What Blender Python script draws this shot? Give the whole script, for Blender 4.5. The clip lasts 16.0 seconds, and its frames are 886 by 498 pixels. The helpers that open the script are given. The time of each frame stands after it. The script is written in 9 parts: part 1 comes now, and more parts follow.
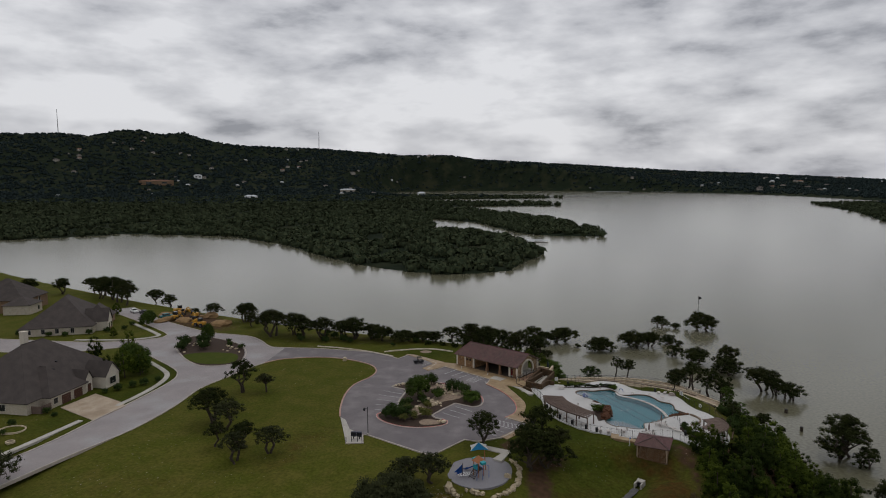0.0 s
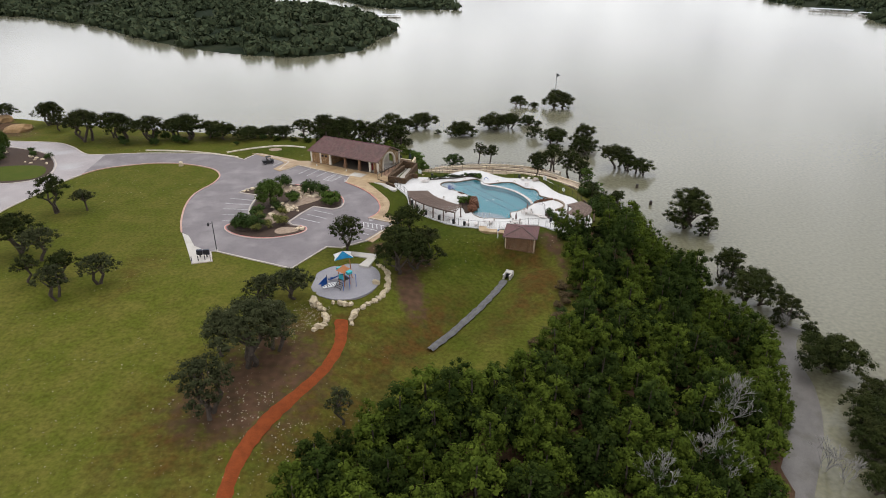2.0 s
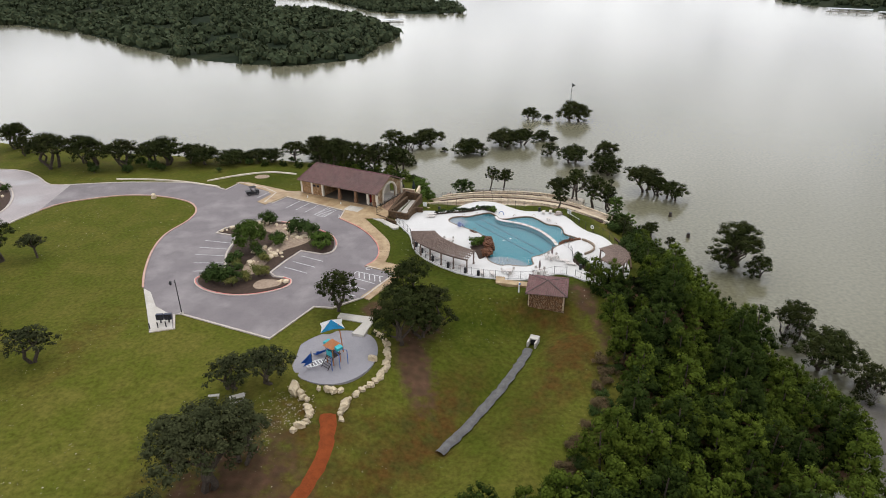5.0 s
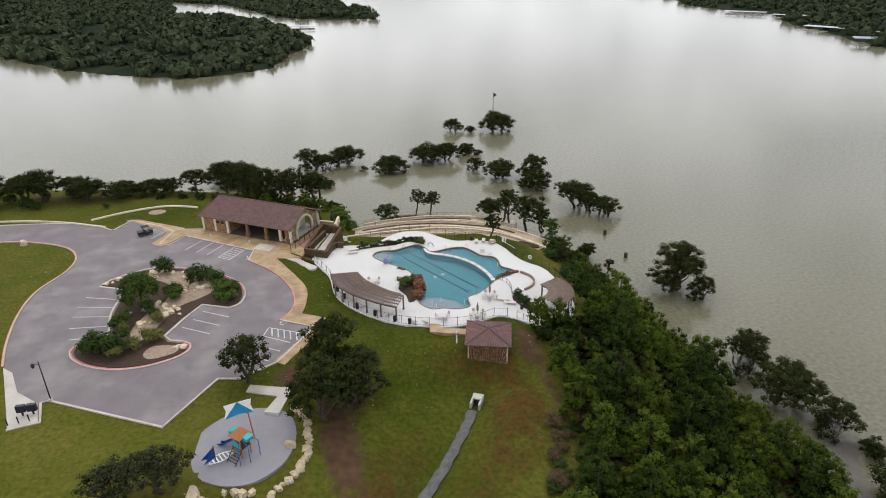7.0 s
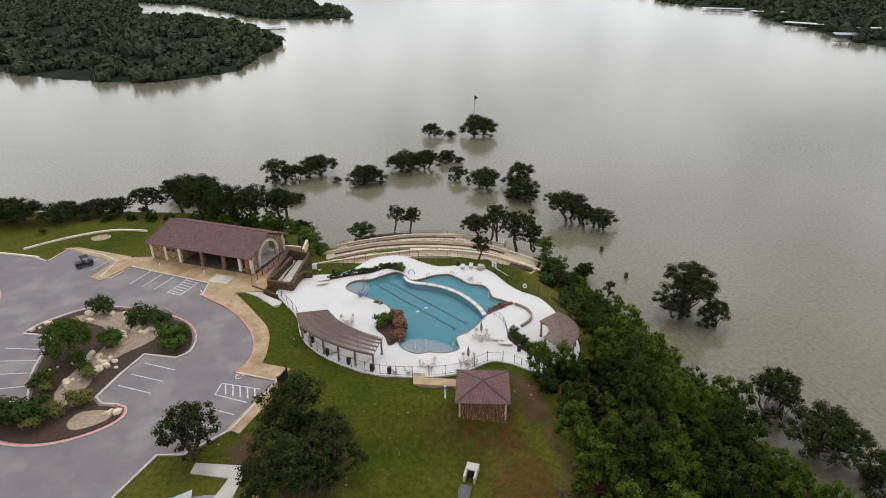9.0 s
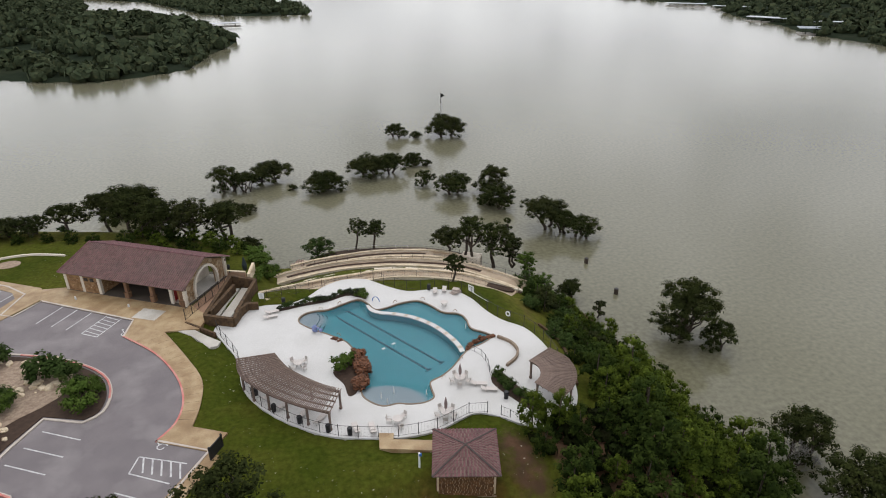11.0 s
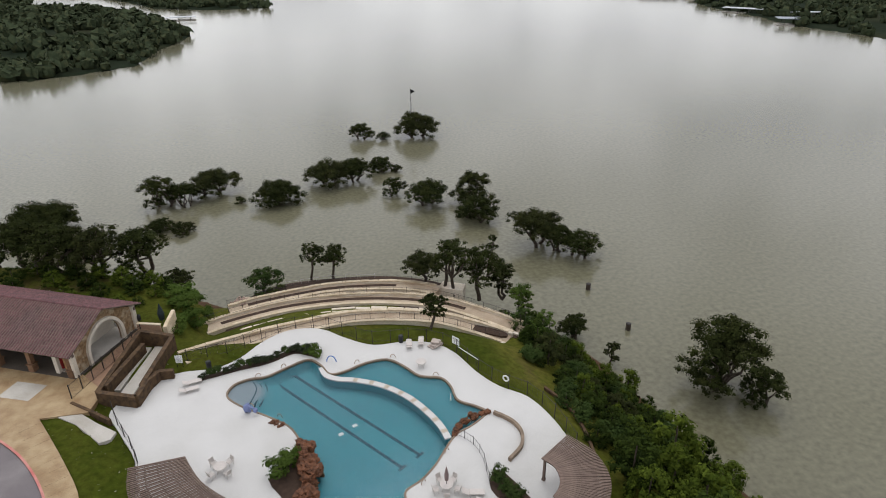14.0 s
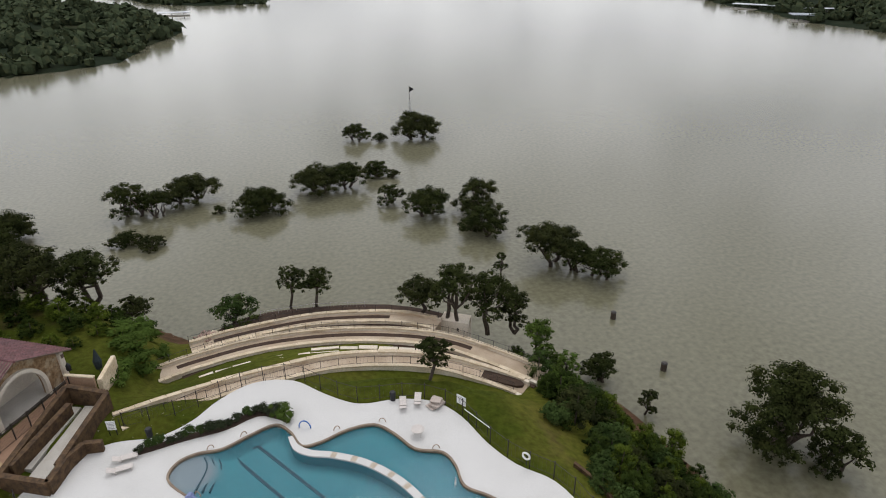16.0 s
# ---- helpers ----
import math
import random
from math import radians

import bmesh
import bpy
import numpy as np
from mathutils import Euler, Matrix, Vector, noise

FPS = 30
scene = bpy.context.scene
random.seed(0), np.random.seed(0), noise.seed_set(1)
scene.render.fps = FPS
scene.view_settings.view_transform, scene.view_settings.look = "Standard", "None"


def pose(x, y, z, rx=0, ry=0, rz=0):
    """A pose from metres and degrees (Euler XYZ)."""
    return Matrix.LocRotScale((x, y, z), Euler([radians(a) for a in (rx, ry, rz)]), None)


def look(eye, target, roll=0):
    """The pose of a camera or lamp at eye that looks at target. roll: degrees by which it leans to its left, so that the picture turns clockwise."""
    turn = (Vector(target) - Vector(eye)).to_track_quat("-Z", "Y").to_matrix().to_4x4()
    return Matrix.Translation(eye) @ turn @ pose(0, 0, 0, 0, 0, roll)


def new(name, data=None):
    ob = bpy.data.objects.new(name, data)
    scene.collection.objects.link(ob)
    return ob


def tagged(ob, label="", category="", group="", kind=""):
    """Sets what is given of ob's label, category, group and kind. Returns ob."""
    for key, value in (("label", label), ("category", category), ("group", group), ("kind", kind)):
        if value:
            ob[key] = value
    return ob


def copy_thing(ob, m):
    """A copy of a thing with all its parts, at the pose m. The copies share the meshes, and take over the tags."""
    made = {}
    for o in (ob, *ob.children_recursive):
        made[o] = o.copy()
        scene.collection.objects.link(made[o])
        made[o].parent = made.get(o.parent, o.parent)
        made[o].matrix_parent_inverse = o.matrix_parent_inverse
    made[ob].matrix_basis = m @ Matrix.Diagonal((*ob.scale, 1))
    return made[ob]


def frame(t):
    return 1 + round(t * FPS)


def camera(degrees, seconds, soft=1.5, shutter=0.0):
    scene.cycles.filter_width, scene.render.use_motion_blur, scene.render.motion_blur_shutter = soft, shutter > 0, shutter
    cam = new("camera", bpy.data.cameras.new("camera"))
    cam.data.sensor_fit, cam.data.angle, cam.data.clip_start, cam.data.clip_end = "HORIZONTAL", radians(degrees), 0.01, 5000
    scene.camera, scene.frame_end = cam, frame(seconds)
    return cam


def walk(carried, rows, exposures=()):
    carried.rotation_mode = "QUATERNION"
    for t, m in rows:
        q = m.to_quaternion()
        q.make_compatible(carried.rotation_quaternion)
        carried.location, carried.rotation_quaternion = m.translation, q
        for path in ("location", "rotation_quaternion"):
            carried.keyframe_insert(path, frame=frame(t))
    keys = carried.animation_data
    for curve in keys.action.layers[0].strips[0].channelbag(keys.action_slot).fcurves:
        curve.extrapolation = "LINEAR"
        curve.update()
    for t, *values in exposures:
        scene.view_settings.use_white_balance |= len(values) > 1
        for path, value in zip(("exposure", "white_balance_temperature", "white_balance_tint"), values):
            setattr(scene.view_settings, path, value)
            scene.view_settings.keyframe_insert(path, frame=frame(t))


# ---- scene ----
# a drone's flight over the pool towards the lake
cam = camera(70.0, 16.0, soft=1.0)
PATH = [
    (0, (7.677, 15.817, 65.611), (7.192, 17.746, 65.398), -0.4),
    (0.5, (7.217, 19.141, 65.248), (6.736, 21.044, 64.86), -0.4),
    (1, (6.75, 22.675, 64.726), (6.482, 24.579, 64.176), -0.5),
    (1.5, (5.861, 26.459, 64.463), (5.812, 28.32, 63.733), -0.3),
    (2, (4.969, 30.293, 64.381), (4.94, 32.096, 63.515), -0.1),
    (2.5, (4.463, 34.15, 64.377), (4.435, 35.906, 63.42), -0.2),
    (3, (4.116, 38.031, 64.331), (4.086, 39.786, 63.371), -0.2),
    (5.5, (3.748, 56.737, 63.738), (3.703, 58.548, 62.891), -0.8),
    (6, (3.963, 60.289, 63.753), (4.026, 62.099, 62.906), -0.6),
    (6.5, (3.739, 63.712, 64.059), (3.931, 65.513, 63.21), -0.5),
    (7, (3.815, 67.564, 64.19), (4.006, 69.363, 63.337), -0.5),
    (7.5, (3.967, 71.434, 64.043), (4.158, 73.232, 63.189), -0.5),
    (8, (4.327, 75.208, 63.936), (4.526, 77.004, 63.08), -0.6),
    (8.2, (4.458, 76.7, 63.831), (4.699, 78.491, 62.973), -0.6),
    (10.3, (6.32, 92.963, 59.893), (6.59, 94.751, 59.04), -0.8),
    (10.5, (6.605, 94.55, 59.755), (6.891, 96.334, 58.898), -0.8),
    (11, (7.005, 97.969, 59.261), (7.363, 99.738, 58.399), -0.6),
    (11.5, (7.532, 101.695, 58.551), (7.916, 103.458, 57.687), -0.5),
    (12, (8.229, 105.35, 57.826), (8.634, 107.106, 56.959), -0.5),
    (12.5, (8.917, 108.663, 57.06), (9.343, 110.414, 56.192), -0.5),
    (13, (9.679, 112.519, 56.203), (10.121, 114.265, 55.334), -0.6),
    (13.5, (10.486, 116.186, 55.308), (10.927, 117.932, 54.436), -0.6),
    (14, (11.273, 119.76, 54.516), (11.714, 121.504, 53.643), -0.6),
    (14.5, (12.216, 123.43, 53.61), (12.654, 125.175, 52.736), -0.7),
    (15, (13.01, 126.959, 52.756), (13.448, 128.703, 51.881), -0.6),
    (15.5, (13.955, 130.951, 51.856), (14.394, 132.694, 50.98), -0.6),
    (16, (14.827, 134.475, 51.069), (15.266, 136.219, 50.192), -0.5),
]
EXPOSURES = [(0.0, -1.1), (0.5, -0.92), (1.0, -0.40), (1.5, 0.15), (2.0, 0.24), (3.0, 0.45), (5.5, 0.22), (8.0, 0.14), (10.5, 0.03), (16.0, -0.1)]
walk(cam, [(t, look(eye, target, roll)) for t, eye, target, roll in PATH], EXPOSURES)

# ---------------------------------------------------------------- overcast sky and a veiled sun
world = bpy.data.worlds.new("overcast_sky")
scene.world = world
world.use_nodes = True
SUN_UP, SUN_TURN = 64.0, 20.0
wn, wl = world.node_tree.nodes, world.node_tree.links
wn.clear()
w_out = wn.new("ShaderNodeOutputWorld")
w_back = wn.new("ShaderNodeBackground")
w_back.inputs["Strength"].default_value = 0.19
w_sky = wn.new("ShaderNodeTexSky")
w_sky.sky_type, w_sky.sun_disc = "NISHITA", False
w_sky.sun_elevation, w_sky.sun_rotation = radians(SUN_UP), radians(SUN_TURN)
w_sky.air_density, w_sky.dust_density = 1.0, 4.0
w_co = wn.new("ShaderNodeTexCoord")
w_flat = wn.new("ShaderNodeMapping")          # clouds lie in layers: stretched sideways
w_flat.inputs["Scale"].default_value = (1.0, 1.0, 2.9)
w_flat.inputs["Location"].default_value = (0.45, 0.2, 0.3)
w_n1 = wn.new("ShaderNodeTexNoise")
w_n1.inputs["Scale"].default_value, w_n1.inputs["Detail"].default_value = 3.6, 9.0
w_n1.inputs["Roughness"].default_value, w_n1.inputs["Distortion"].default_value = 0.55, 0.15
w_n2 = wn.new("ShaderNodeTexNoise")
w_n2.inputs["Scale"].default_value, w_n2.inputs["Detail"].default_value = 9.0, 8.0
w_add = wn.new("ShaderNodeMath")
w_add.operation = "MULTIPLY_ADD"
w_add.inputs[1].default_value = 0.85
w_ramp = wn.new("ShaderNodeValToRGB")
for e, (p, c) in zip((w_ramp.color_ramp.elements[0], w_ramp.color_ramp.elements[1]), ((0.61, (3.2, 3.3, 3.65, 1)), (1.0, (8.5, 8.55, 8.85, 1)))):
    e.position, e.color = p, c
mid = w_ramp.color_ramp.elements.new(0.75)
mid.color = (5.7, 5.78, 6.15, 1)
w_mix = wn.new("ShaderNodeMix")
w_mix.data_type = "RGBA"
w_mix.inputs["Factor"].default_value = 0.93
wl.new(w_co.outputs["Generated"], w_flat.inputs["Vector"])
wl.new(w_flat.outputs["Vector"], w_n1.inputs["Vector"])
wl.new(w_flat.outputs["Vector"], w_n2.inputs["Vector"])
wl.new(w_n2.outputs["Fac"], w_add.inputs[0])
wl.new(w_n1.outputs["Fac"], w_add.inputs[2])
w_sep = wn.new("ShaderNodeSeparateXYZ")          # the cloud thins towards the horizon
w_low = wn.new("ShaderNodeMapRange")
w_low.inputs["From Min"].default_value, w_low.inputs["From Max"].default_value = 0.0, 0.55
w_low.inputs["To Min"].default_value, w_low.inputs["To Max"].default_value = -0.08, -0.17
w_sum = wn.new("ShaderNodeMath")
wl.new(w_co.outputs["Generated"], w_sep.inputs["Vector"])
wl.new(w_sep.outputs["Z"], w_low.inputs["Value"])
wl.new(w_low.outputs["Result"], w_sum.inputs[0])
wl.new(w_add.outputs[0], w_sum.inputs[1])
w_west = wn.new("ShaderNodeMath")               # thinner cloud in the west
w_west.operation = "MULTIPLY_ADD"
w_west.inputs[1].default_value = -0.11
wl.new(w_sep.outputs["X"], w_west.inputs[0])
wl.new(w_sum.outputs[0], w_west.inputs[2])
wl.new(w_west.outputs[0], w_ramp.inputs["Fac"])
wl.new(w_sky.outputs["Color"], w_mix.inputs["A"])
wl.new(w_ramp.outputs["Color"], w_mix.inputs["B"])
wl.new(w_mix.outputs["Result"], w_back.inputs["Color"])
wl.new(w_back.outputs["Background"], w_out.inputs["Surface"])
sun = new("veiled_sun", bpy.data.lights.new("veiled_sun", "SUN"))
sun.data.energy, sun.data.angle, sun.data.color = 0.9, radians(40), (1.0, 0.99, 0.985)
sun.matrix_world = look((300 * math.sin(radians(SUN_TURN)), 300 * math.cos(radians(SUN_TURN)), 300 * math.tan(radians(SUN_UP))), (0, 0, 0))

# ---------------------------------------------------------------- materials
def material(name, base, other=None, rough=0.8, scale=1.0, fine=12.0, bump=0.15, metal=0.0, spread=(0.35, 0.7), third=None,
             patch=0.07, per_piece=0.0, spec=0.3):
    """A rough surface of two tones at a coarse and a fine scale, with a third tone in large patches, and fine relief."""
    m = bpy.data.materials.new(name)
    m.use_nodes = True
    n, l = m.node_tree.nodes, m.node_tree.links
    p = n["Principled BSDF"]
    p.inputs["Roughness"].default_value, p.inputs["Metallic"].default_value = rough, metal
    p.inputs["Specular IOR Level"].default_value = spec
    co = n.new("ShaderNodeTexCoord")
    other = other or tuple(c * 0.72 for c in base)

    def noise_of(s, detail=4.0):
        t = n.new("ShaderNodeTexNoise")
        t.inputs["Scale"].default_value, t.inputs["Detail"].default_value = s, detail
        l.new(co.outputs["Object"], t.inputs["Vector"])
        return t

    def mixed(fac, a, b, how="MIX"):
        x = n.new("ShaderNodeMix")
        x.data_type, x.blend_type = "RGBA", how
        if isinstance(fac, float):
            x.inputs["Factor"].default_value = fac
        else:
            l.new(fac, x.inputs["Factor"])
        for key, v in (("A", a), ("B", b)):
            if isinstance(v, tuple):
                x.inputs[key].default_value = (*v, 1)
            else:
                l.new(v, x.inputs[key])
        return x.outputs["Result"]

    def ramp(src, lo, hi):
        r = n.new("ShaderNodeMapRange")
        r.inputs["From Min"].default_value, r.inputs["From Max"].default_value = lo, hi
        l.new(src, r.inputs["Value"])
        return r.outputs["Result"]

    coarse = noise_of(scale)
    small = noise_of(fine, 6.0)
    col = mixed(ramp(coarse.outputs["Fac"], *spread), base, other)
    if third:
        big = noise_of(patch, 5.0)
        col = mixed(ramp(big.outputs["Fac"], 0.5, 0.68), col, third)
    grain = n.new("ShaderNodeMapRange")
    grain.inputs["From Min"].default_value, grain.inputs["From Max"].default_value = 0.25, 0.75
    grain.inputs["To Min"].default_value, grain.inputs["To Max"].default_value = 0.72, 1.18
    l.new(small.outputs["Fac"], grain.inputs["Value"])
    col = mixed(1.0, col, grain.outputs["Result"], "MULTIPLY")
    if per_piece:
        info = n.new("ShaderNodeObjectInfo")
        geo = n.new("ShaderNodeNewGeometry")
        add = n.new("ShaderNodeMath")
        l.new(info.outputs["Random"], add.inputs[0])
        l.new(geo.outputs["Random Per Island"], add.inputs[1])
        tone = n.new("ShaderNodeMapRange")
        tone.inputs["From Max"].default_value = 2.0
        tone.inputs["To Min"].default_value, tone.inputs["To Max"].default_value = 1 - per_piece, 1 + per_piece
        l.new(add.outputs[0], tone.inputs["Value"])
        col = mixed(1.0, col, tone.outputs["Result"], "MULTIPLY")
    l.new(col, p.inputs["Base Color"])
    if bump:
        b = n.new("ShaderNodeBump")
        b.inputs["Strength"].default_value, b.inputs["Distance"].default_value = bump, 0.05
        l.new(small.outputs["Fac"], b.inputs["Height"])
        l.new(b.outputs["Normal"], p.inputs["Normal"])
    return m


def plain(name, base, rough=0.5, metal=0.0):
    return material(name, base, tuple(c * 0.85 for c in base), rough, scale=0.7, fine=9.0, bump=0.03, metal=metal)


M_ASPHALT = material("worn_asphalt", (0.176, 0.155, 0.156), (0.150, 0.132, 0.135), 0.78, 0.35, 30.0, 0.12, third=(0.225, 0.203, 0.200), patch=0.2)
M_STREET = material("pale_street_asphalt", (0.33, 0.295, 0.285), (0.285, 0.255, 0.248), 0.8, 0.2, 30.0, 0.1, third=(0.37, 0.355, 0.35), patch=0.08)
M_CONCRETE = material("pale_concrete", (0.50, 0.47, 0.42), (0.42, 0.39, 0.34), 0.85, 0.5, 20.0, 0.08, third=(0.36, 0.33, 0.28), patch=0.2)
M_TERRACE_WALK = material("pale_terrace_concrete", (0.47, 0.38, 0.28), (0.38, 0.29, 0.20), 0.75, 0.5, 16.0, 0.08, third=(0.33, 0.25, 0.17), patch=0.2)
M_WALK = material("tan_concrete_walk", (0.40, 0.295, 0.165), (0.25, 0.155, 0.075), 0.5, 0.6, 18.0, 0.08, third=(0.23, 0.145, 0.07), patch=0.22)
M_KERB = material("kerb_concrete", (0.52, 0.46, 0.40), (0.42, 0.36, 0.31), 0.85, 0.6, 15.0, 0.08)
M_PINK_KERB = material("pinkish_kerb_concrete", (0.50, 0.34, 0.27), (0.44, 0.26, 0.20), 0.85, 0.6, 15.0, 0.08)
M_RED_KERB = material("faded_red_kerb_paint", (0.50, 0.15, 0.13), (0.55, 0.27, 0.23), 0.7, 0.8, 12.0, 0.08)
M_DECK = material("white_pool_deck", (0.575, 0.563, 0.54), (0.535, 0.523, 0.50), 0.75, 0.25, 25.0, 0.05, third=(0.49, 0.478, 0.45), patch=0.12)
M_LINE = material("white_line_paint", (0.6, 0.6, 0.58), (0.36, 0.35, 0.35), 0.7, 1.5, 25.0, 0.03)
M_TILE_ROOF = material("red_brown_roof_tile", (0.112, 0.050, 0.052), (0.150, 0.068, 0.068), 0.75, 1.1, 9.0, 0.2, per_piece=0.5, third=(0.10, 0.052, 0.055), patch=0.25)
M_SHINGLE = material("grey_brown_roof_shingle", (0.060, 0.049, 0.044), (0.080, 0.065, 0.058), 0.85, 0.5, 9.0, 0.2, per_piece=0.1)
M_STONE = material("rust_brown_stone", (0.36, 0.22, 0.11), (0.20, 0.105, 0.045), 0.85, 1.6, 7.0, 0.4, per_piece=0.35)
M_GABLE = material("rust_and_cream_stonework", (0.31, 0.205, 0.11), (0.13, 0.075, 0.035), 0.85, 2.6, 7.0, 0.4, third=(0.42, 0.34, 0.23), patch=1.1)
M_LIMESTONE = material("cream_limestone", (0.62, 0.52, 0.38), (0.48, 0.38, 0.25), 0.85, 0.8, 8.0, 0.25, per_piece=0.2)
M_TERRACE = material("cream_terrace_stone", (0.64, 0.555, 0.44), (0.72, 0.65, 0.54), 0.85, 0.3, 8.0, 0.25, per_piece=0.15, third=(0.42, 0.31, 0.20), patch=0.16)
M_STONES = material("dusty_field_stone", (0.36, 0.31, 0.235), (0.24, 0.20, 0.145), 0.9, 0.8, 8.0, 0.25, per_piece=0.4)
M_STUCCO = material("cream_stucco", (0.66, 0.60, 0.50), (0.58, 0.52, 0.43), 0.85, 0.6, 14.0, 0.08)
M_BRICK = material("brown_brick", (0.20, 0.115, 0.065), (0.13, 0.07, 0.04), 0.85, 1.5, 9.0, 0.3, per_piece=0.25)
M_WOOD = material("weathered_brown_timber", (0.175, 0.125, 0.10), (0.115, 0.08, 0.065), 0.8, 1.0, 18.0, 0.15, per_piece=0.22)
M_BLACK = plain("black_painted_metal", (0.018, 0.018, 0.02), 0.45)
M_DARK = material("deep_shade_lining", (0.06, 0.055, 0.05), (0.045, 0.04, 0.037), 0.9, 0.6, 8.0, 0.05)
M_WHITE = plain("white_paint", (0.78, 0.78, 0.76), 0.5)
M_MULCH = material("dark_mulch", (0.042, 0.026, 0.018), (0.065, 0.04, 0.026), 0.95, 2.0, 14.0, 0.5)
M_GRAVEL = material("tan_gravel", (0.34, 0.26, 0.19), (0.22, 0.155, 0.11), 0.9, 2.2, 10.0, 0.5)
M_REDPATH = material("red_granite_gravel", (0.215, 0.052, 0.015), (0.155, 0.038, 0.012), 0.95, 0.9, 12.0, 0.35, spec=0.1)
M_DEADWOOD = material("bleached_dead_wood", (0.30, 0.285, 0.26), (0.22, 0.205, 0.19), 0.9, 1.5, 14.0, 0.2)
M_BARK = material("dark_bark", (0.050, 0.038, 0.028), (0.078, 0.06, 0.045), 0.95, 2.5, 14.0, 0.5)
M_RUBBER = material("grey_playground_rubber", (0.26, 0.25, 0.26), (0.23, 0.22, 0.235), 0.85, 0.5, 30.0, 0.05)
M_BLUE = plain("blue_plastic", (0.03, 0.13, 0.42), 0.4)
M_TEAL = plain("teal_plastic", (0.03, 0.36, 0.40), 0.45)
M_ORANGE = plain("orange_brown_plastic", (0.42, 0.16, 0.06), 0.5)
M_SAIL = plain("blue_shade_cloth", (0.02, 0.27, 0.50), 0.7)
M_YELLOW = plain("yellow_machine_paint", (0.52, 0.27, 0.03), 0.5)
M_PLASTIC = plain("white_furniture_plastic", (0.56, 0.51, 0.47), 0.5)
M_DRAIN = material("grey_rubble_channel", (0.130, 0.126, 0.122), (0.088, 0.084, 0.080), 0.9, 1.2, 10.0, 0.35)
M_RED = plain("red_paint", (0.4, 0.03, 0.03), 0.5)
M_CANVAS = plain("grey_brown_umbrella_canvas", (0.22, 0.16, 0.15), 0.85)


def leaf_material(name, base, other, third=(0.055, 0.06, 0.02)):
    """Leaves: tone by clump, by tree and by patches through the crown."""
    m = material(name, base, other, 0.85, scale=0.55, fine=3.0, bump=0.0, spread=(0.38, 0.62), third=third, patch=0.33, per_piece=0.3, spec=0.02)
    return m


M_OAK = leaf_material("dark_oak_leaves", (0.015, 0.020, 0.006), (0.031, 0.038, 0.011), (0.027, 0.030, 0.009))
M_OAK2 = leaf_material("olive_oak_leaves", (0.018, 0.022, 0.008), (0.036, 0.041, 0.013), (0.026, 0.028, 0.009))
# near-black leaf colour that paints the shade between the cedars
M_UNDER = leaf_material("shade_dark_undergrowth_leaves", (0.007, 0.011, 0.003), (0.012, 0.018, 0.004), (0.014, 0.012, 0.006))
M_OAK3 = leaf_material("grey_olive_oak_leaves", (0.030, 0.035, 0.015), (0.050, 0.055, 0.024), (0.038, 0.040, 0.018))
M_CEDAR = leaf_material("green_cedar_leaves", (0.014, 0.024, 0.005), (0.033, 0.048, 0.009), (0.010, 0.016, 0.004))
M_CEDAR2 = leaf_material("yellow_green_cedar_leaves", (0.033, 0.050, 0.007), (0.075, 0.099, 0.013), (0.020, 0.032, 0.005))
# far leaf colours lightened and tinted blue, in place of distance haze
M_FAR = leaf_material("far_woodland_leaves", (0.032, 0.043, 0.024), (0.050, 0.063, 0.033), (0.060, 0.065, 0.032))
M_HILL = leaf_material("haze_tinted_hill_leaves", (0.020, 0.031, 0.030), (0.030, 0.042, 0.040), (0.026, 0.036, 0.034))
M_BRIGHT = leaf_material("bright_shrub_leaves", (0.042, 0.070, 0.013), (0.068, 0.100, 0.02), (0.04, 0.06, 0.013))
M_SHRUB = leaf_material("shrub_leaves", (0.026, 0.045, 0.012), (0.045, 0.066, 0.018))
M_ISLE = leaf_material("fresh_green_leaves", (0.040, 0.066, 0.012), (0.068, 0.098, 0.02), (0.03, 0.05, 0.012))
M_GRASSY = leaf_material("tall_ornamental_grass", (0.15, 0.14, 0.04), (0.10, 0.12, 0.035), (0.17, 0.12, 0.05))
M_DRYSCRUB = leaf_material("dry_brown_scrub_leaves", (0.10, 0.070, 0.036), (0.060, 0.048, 0.024), (0.15, 0.12, 0.08))
M_GREYLEAF = leaf_material("grey_green_cedar_leaves", (0.034, 0.042, 0.024), (0.024, 0.031, 0.015))


def glass_material(name, tint, rough=0.03):
    m = bpy.data.materials.new(name)
    m.use_nodes = True
    p = m.node_tree.nodes["Principled BSDF"]
    p.inputs["Base Color"].default_value = (*tint, 1)
    p.inputs["Roughness"].default_value = rough
    return m


M_PANE = glass_material("dark_window_glass", (0.02, 0.022, 0.025))


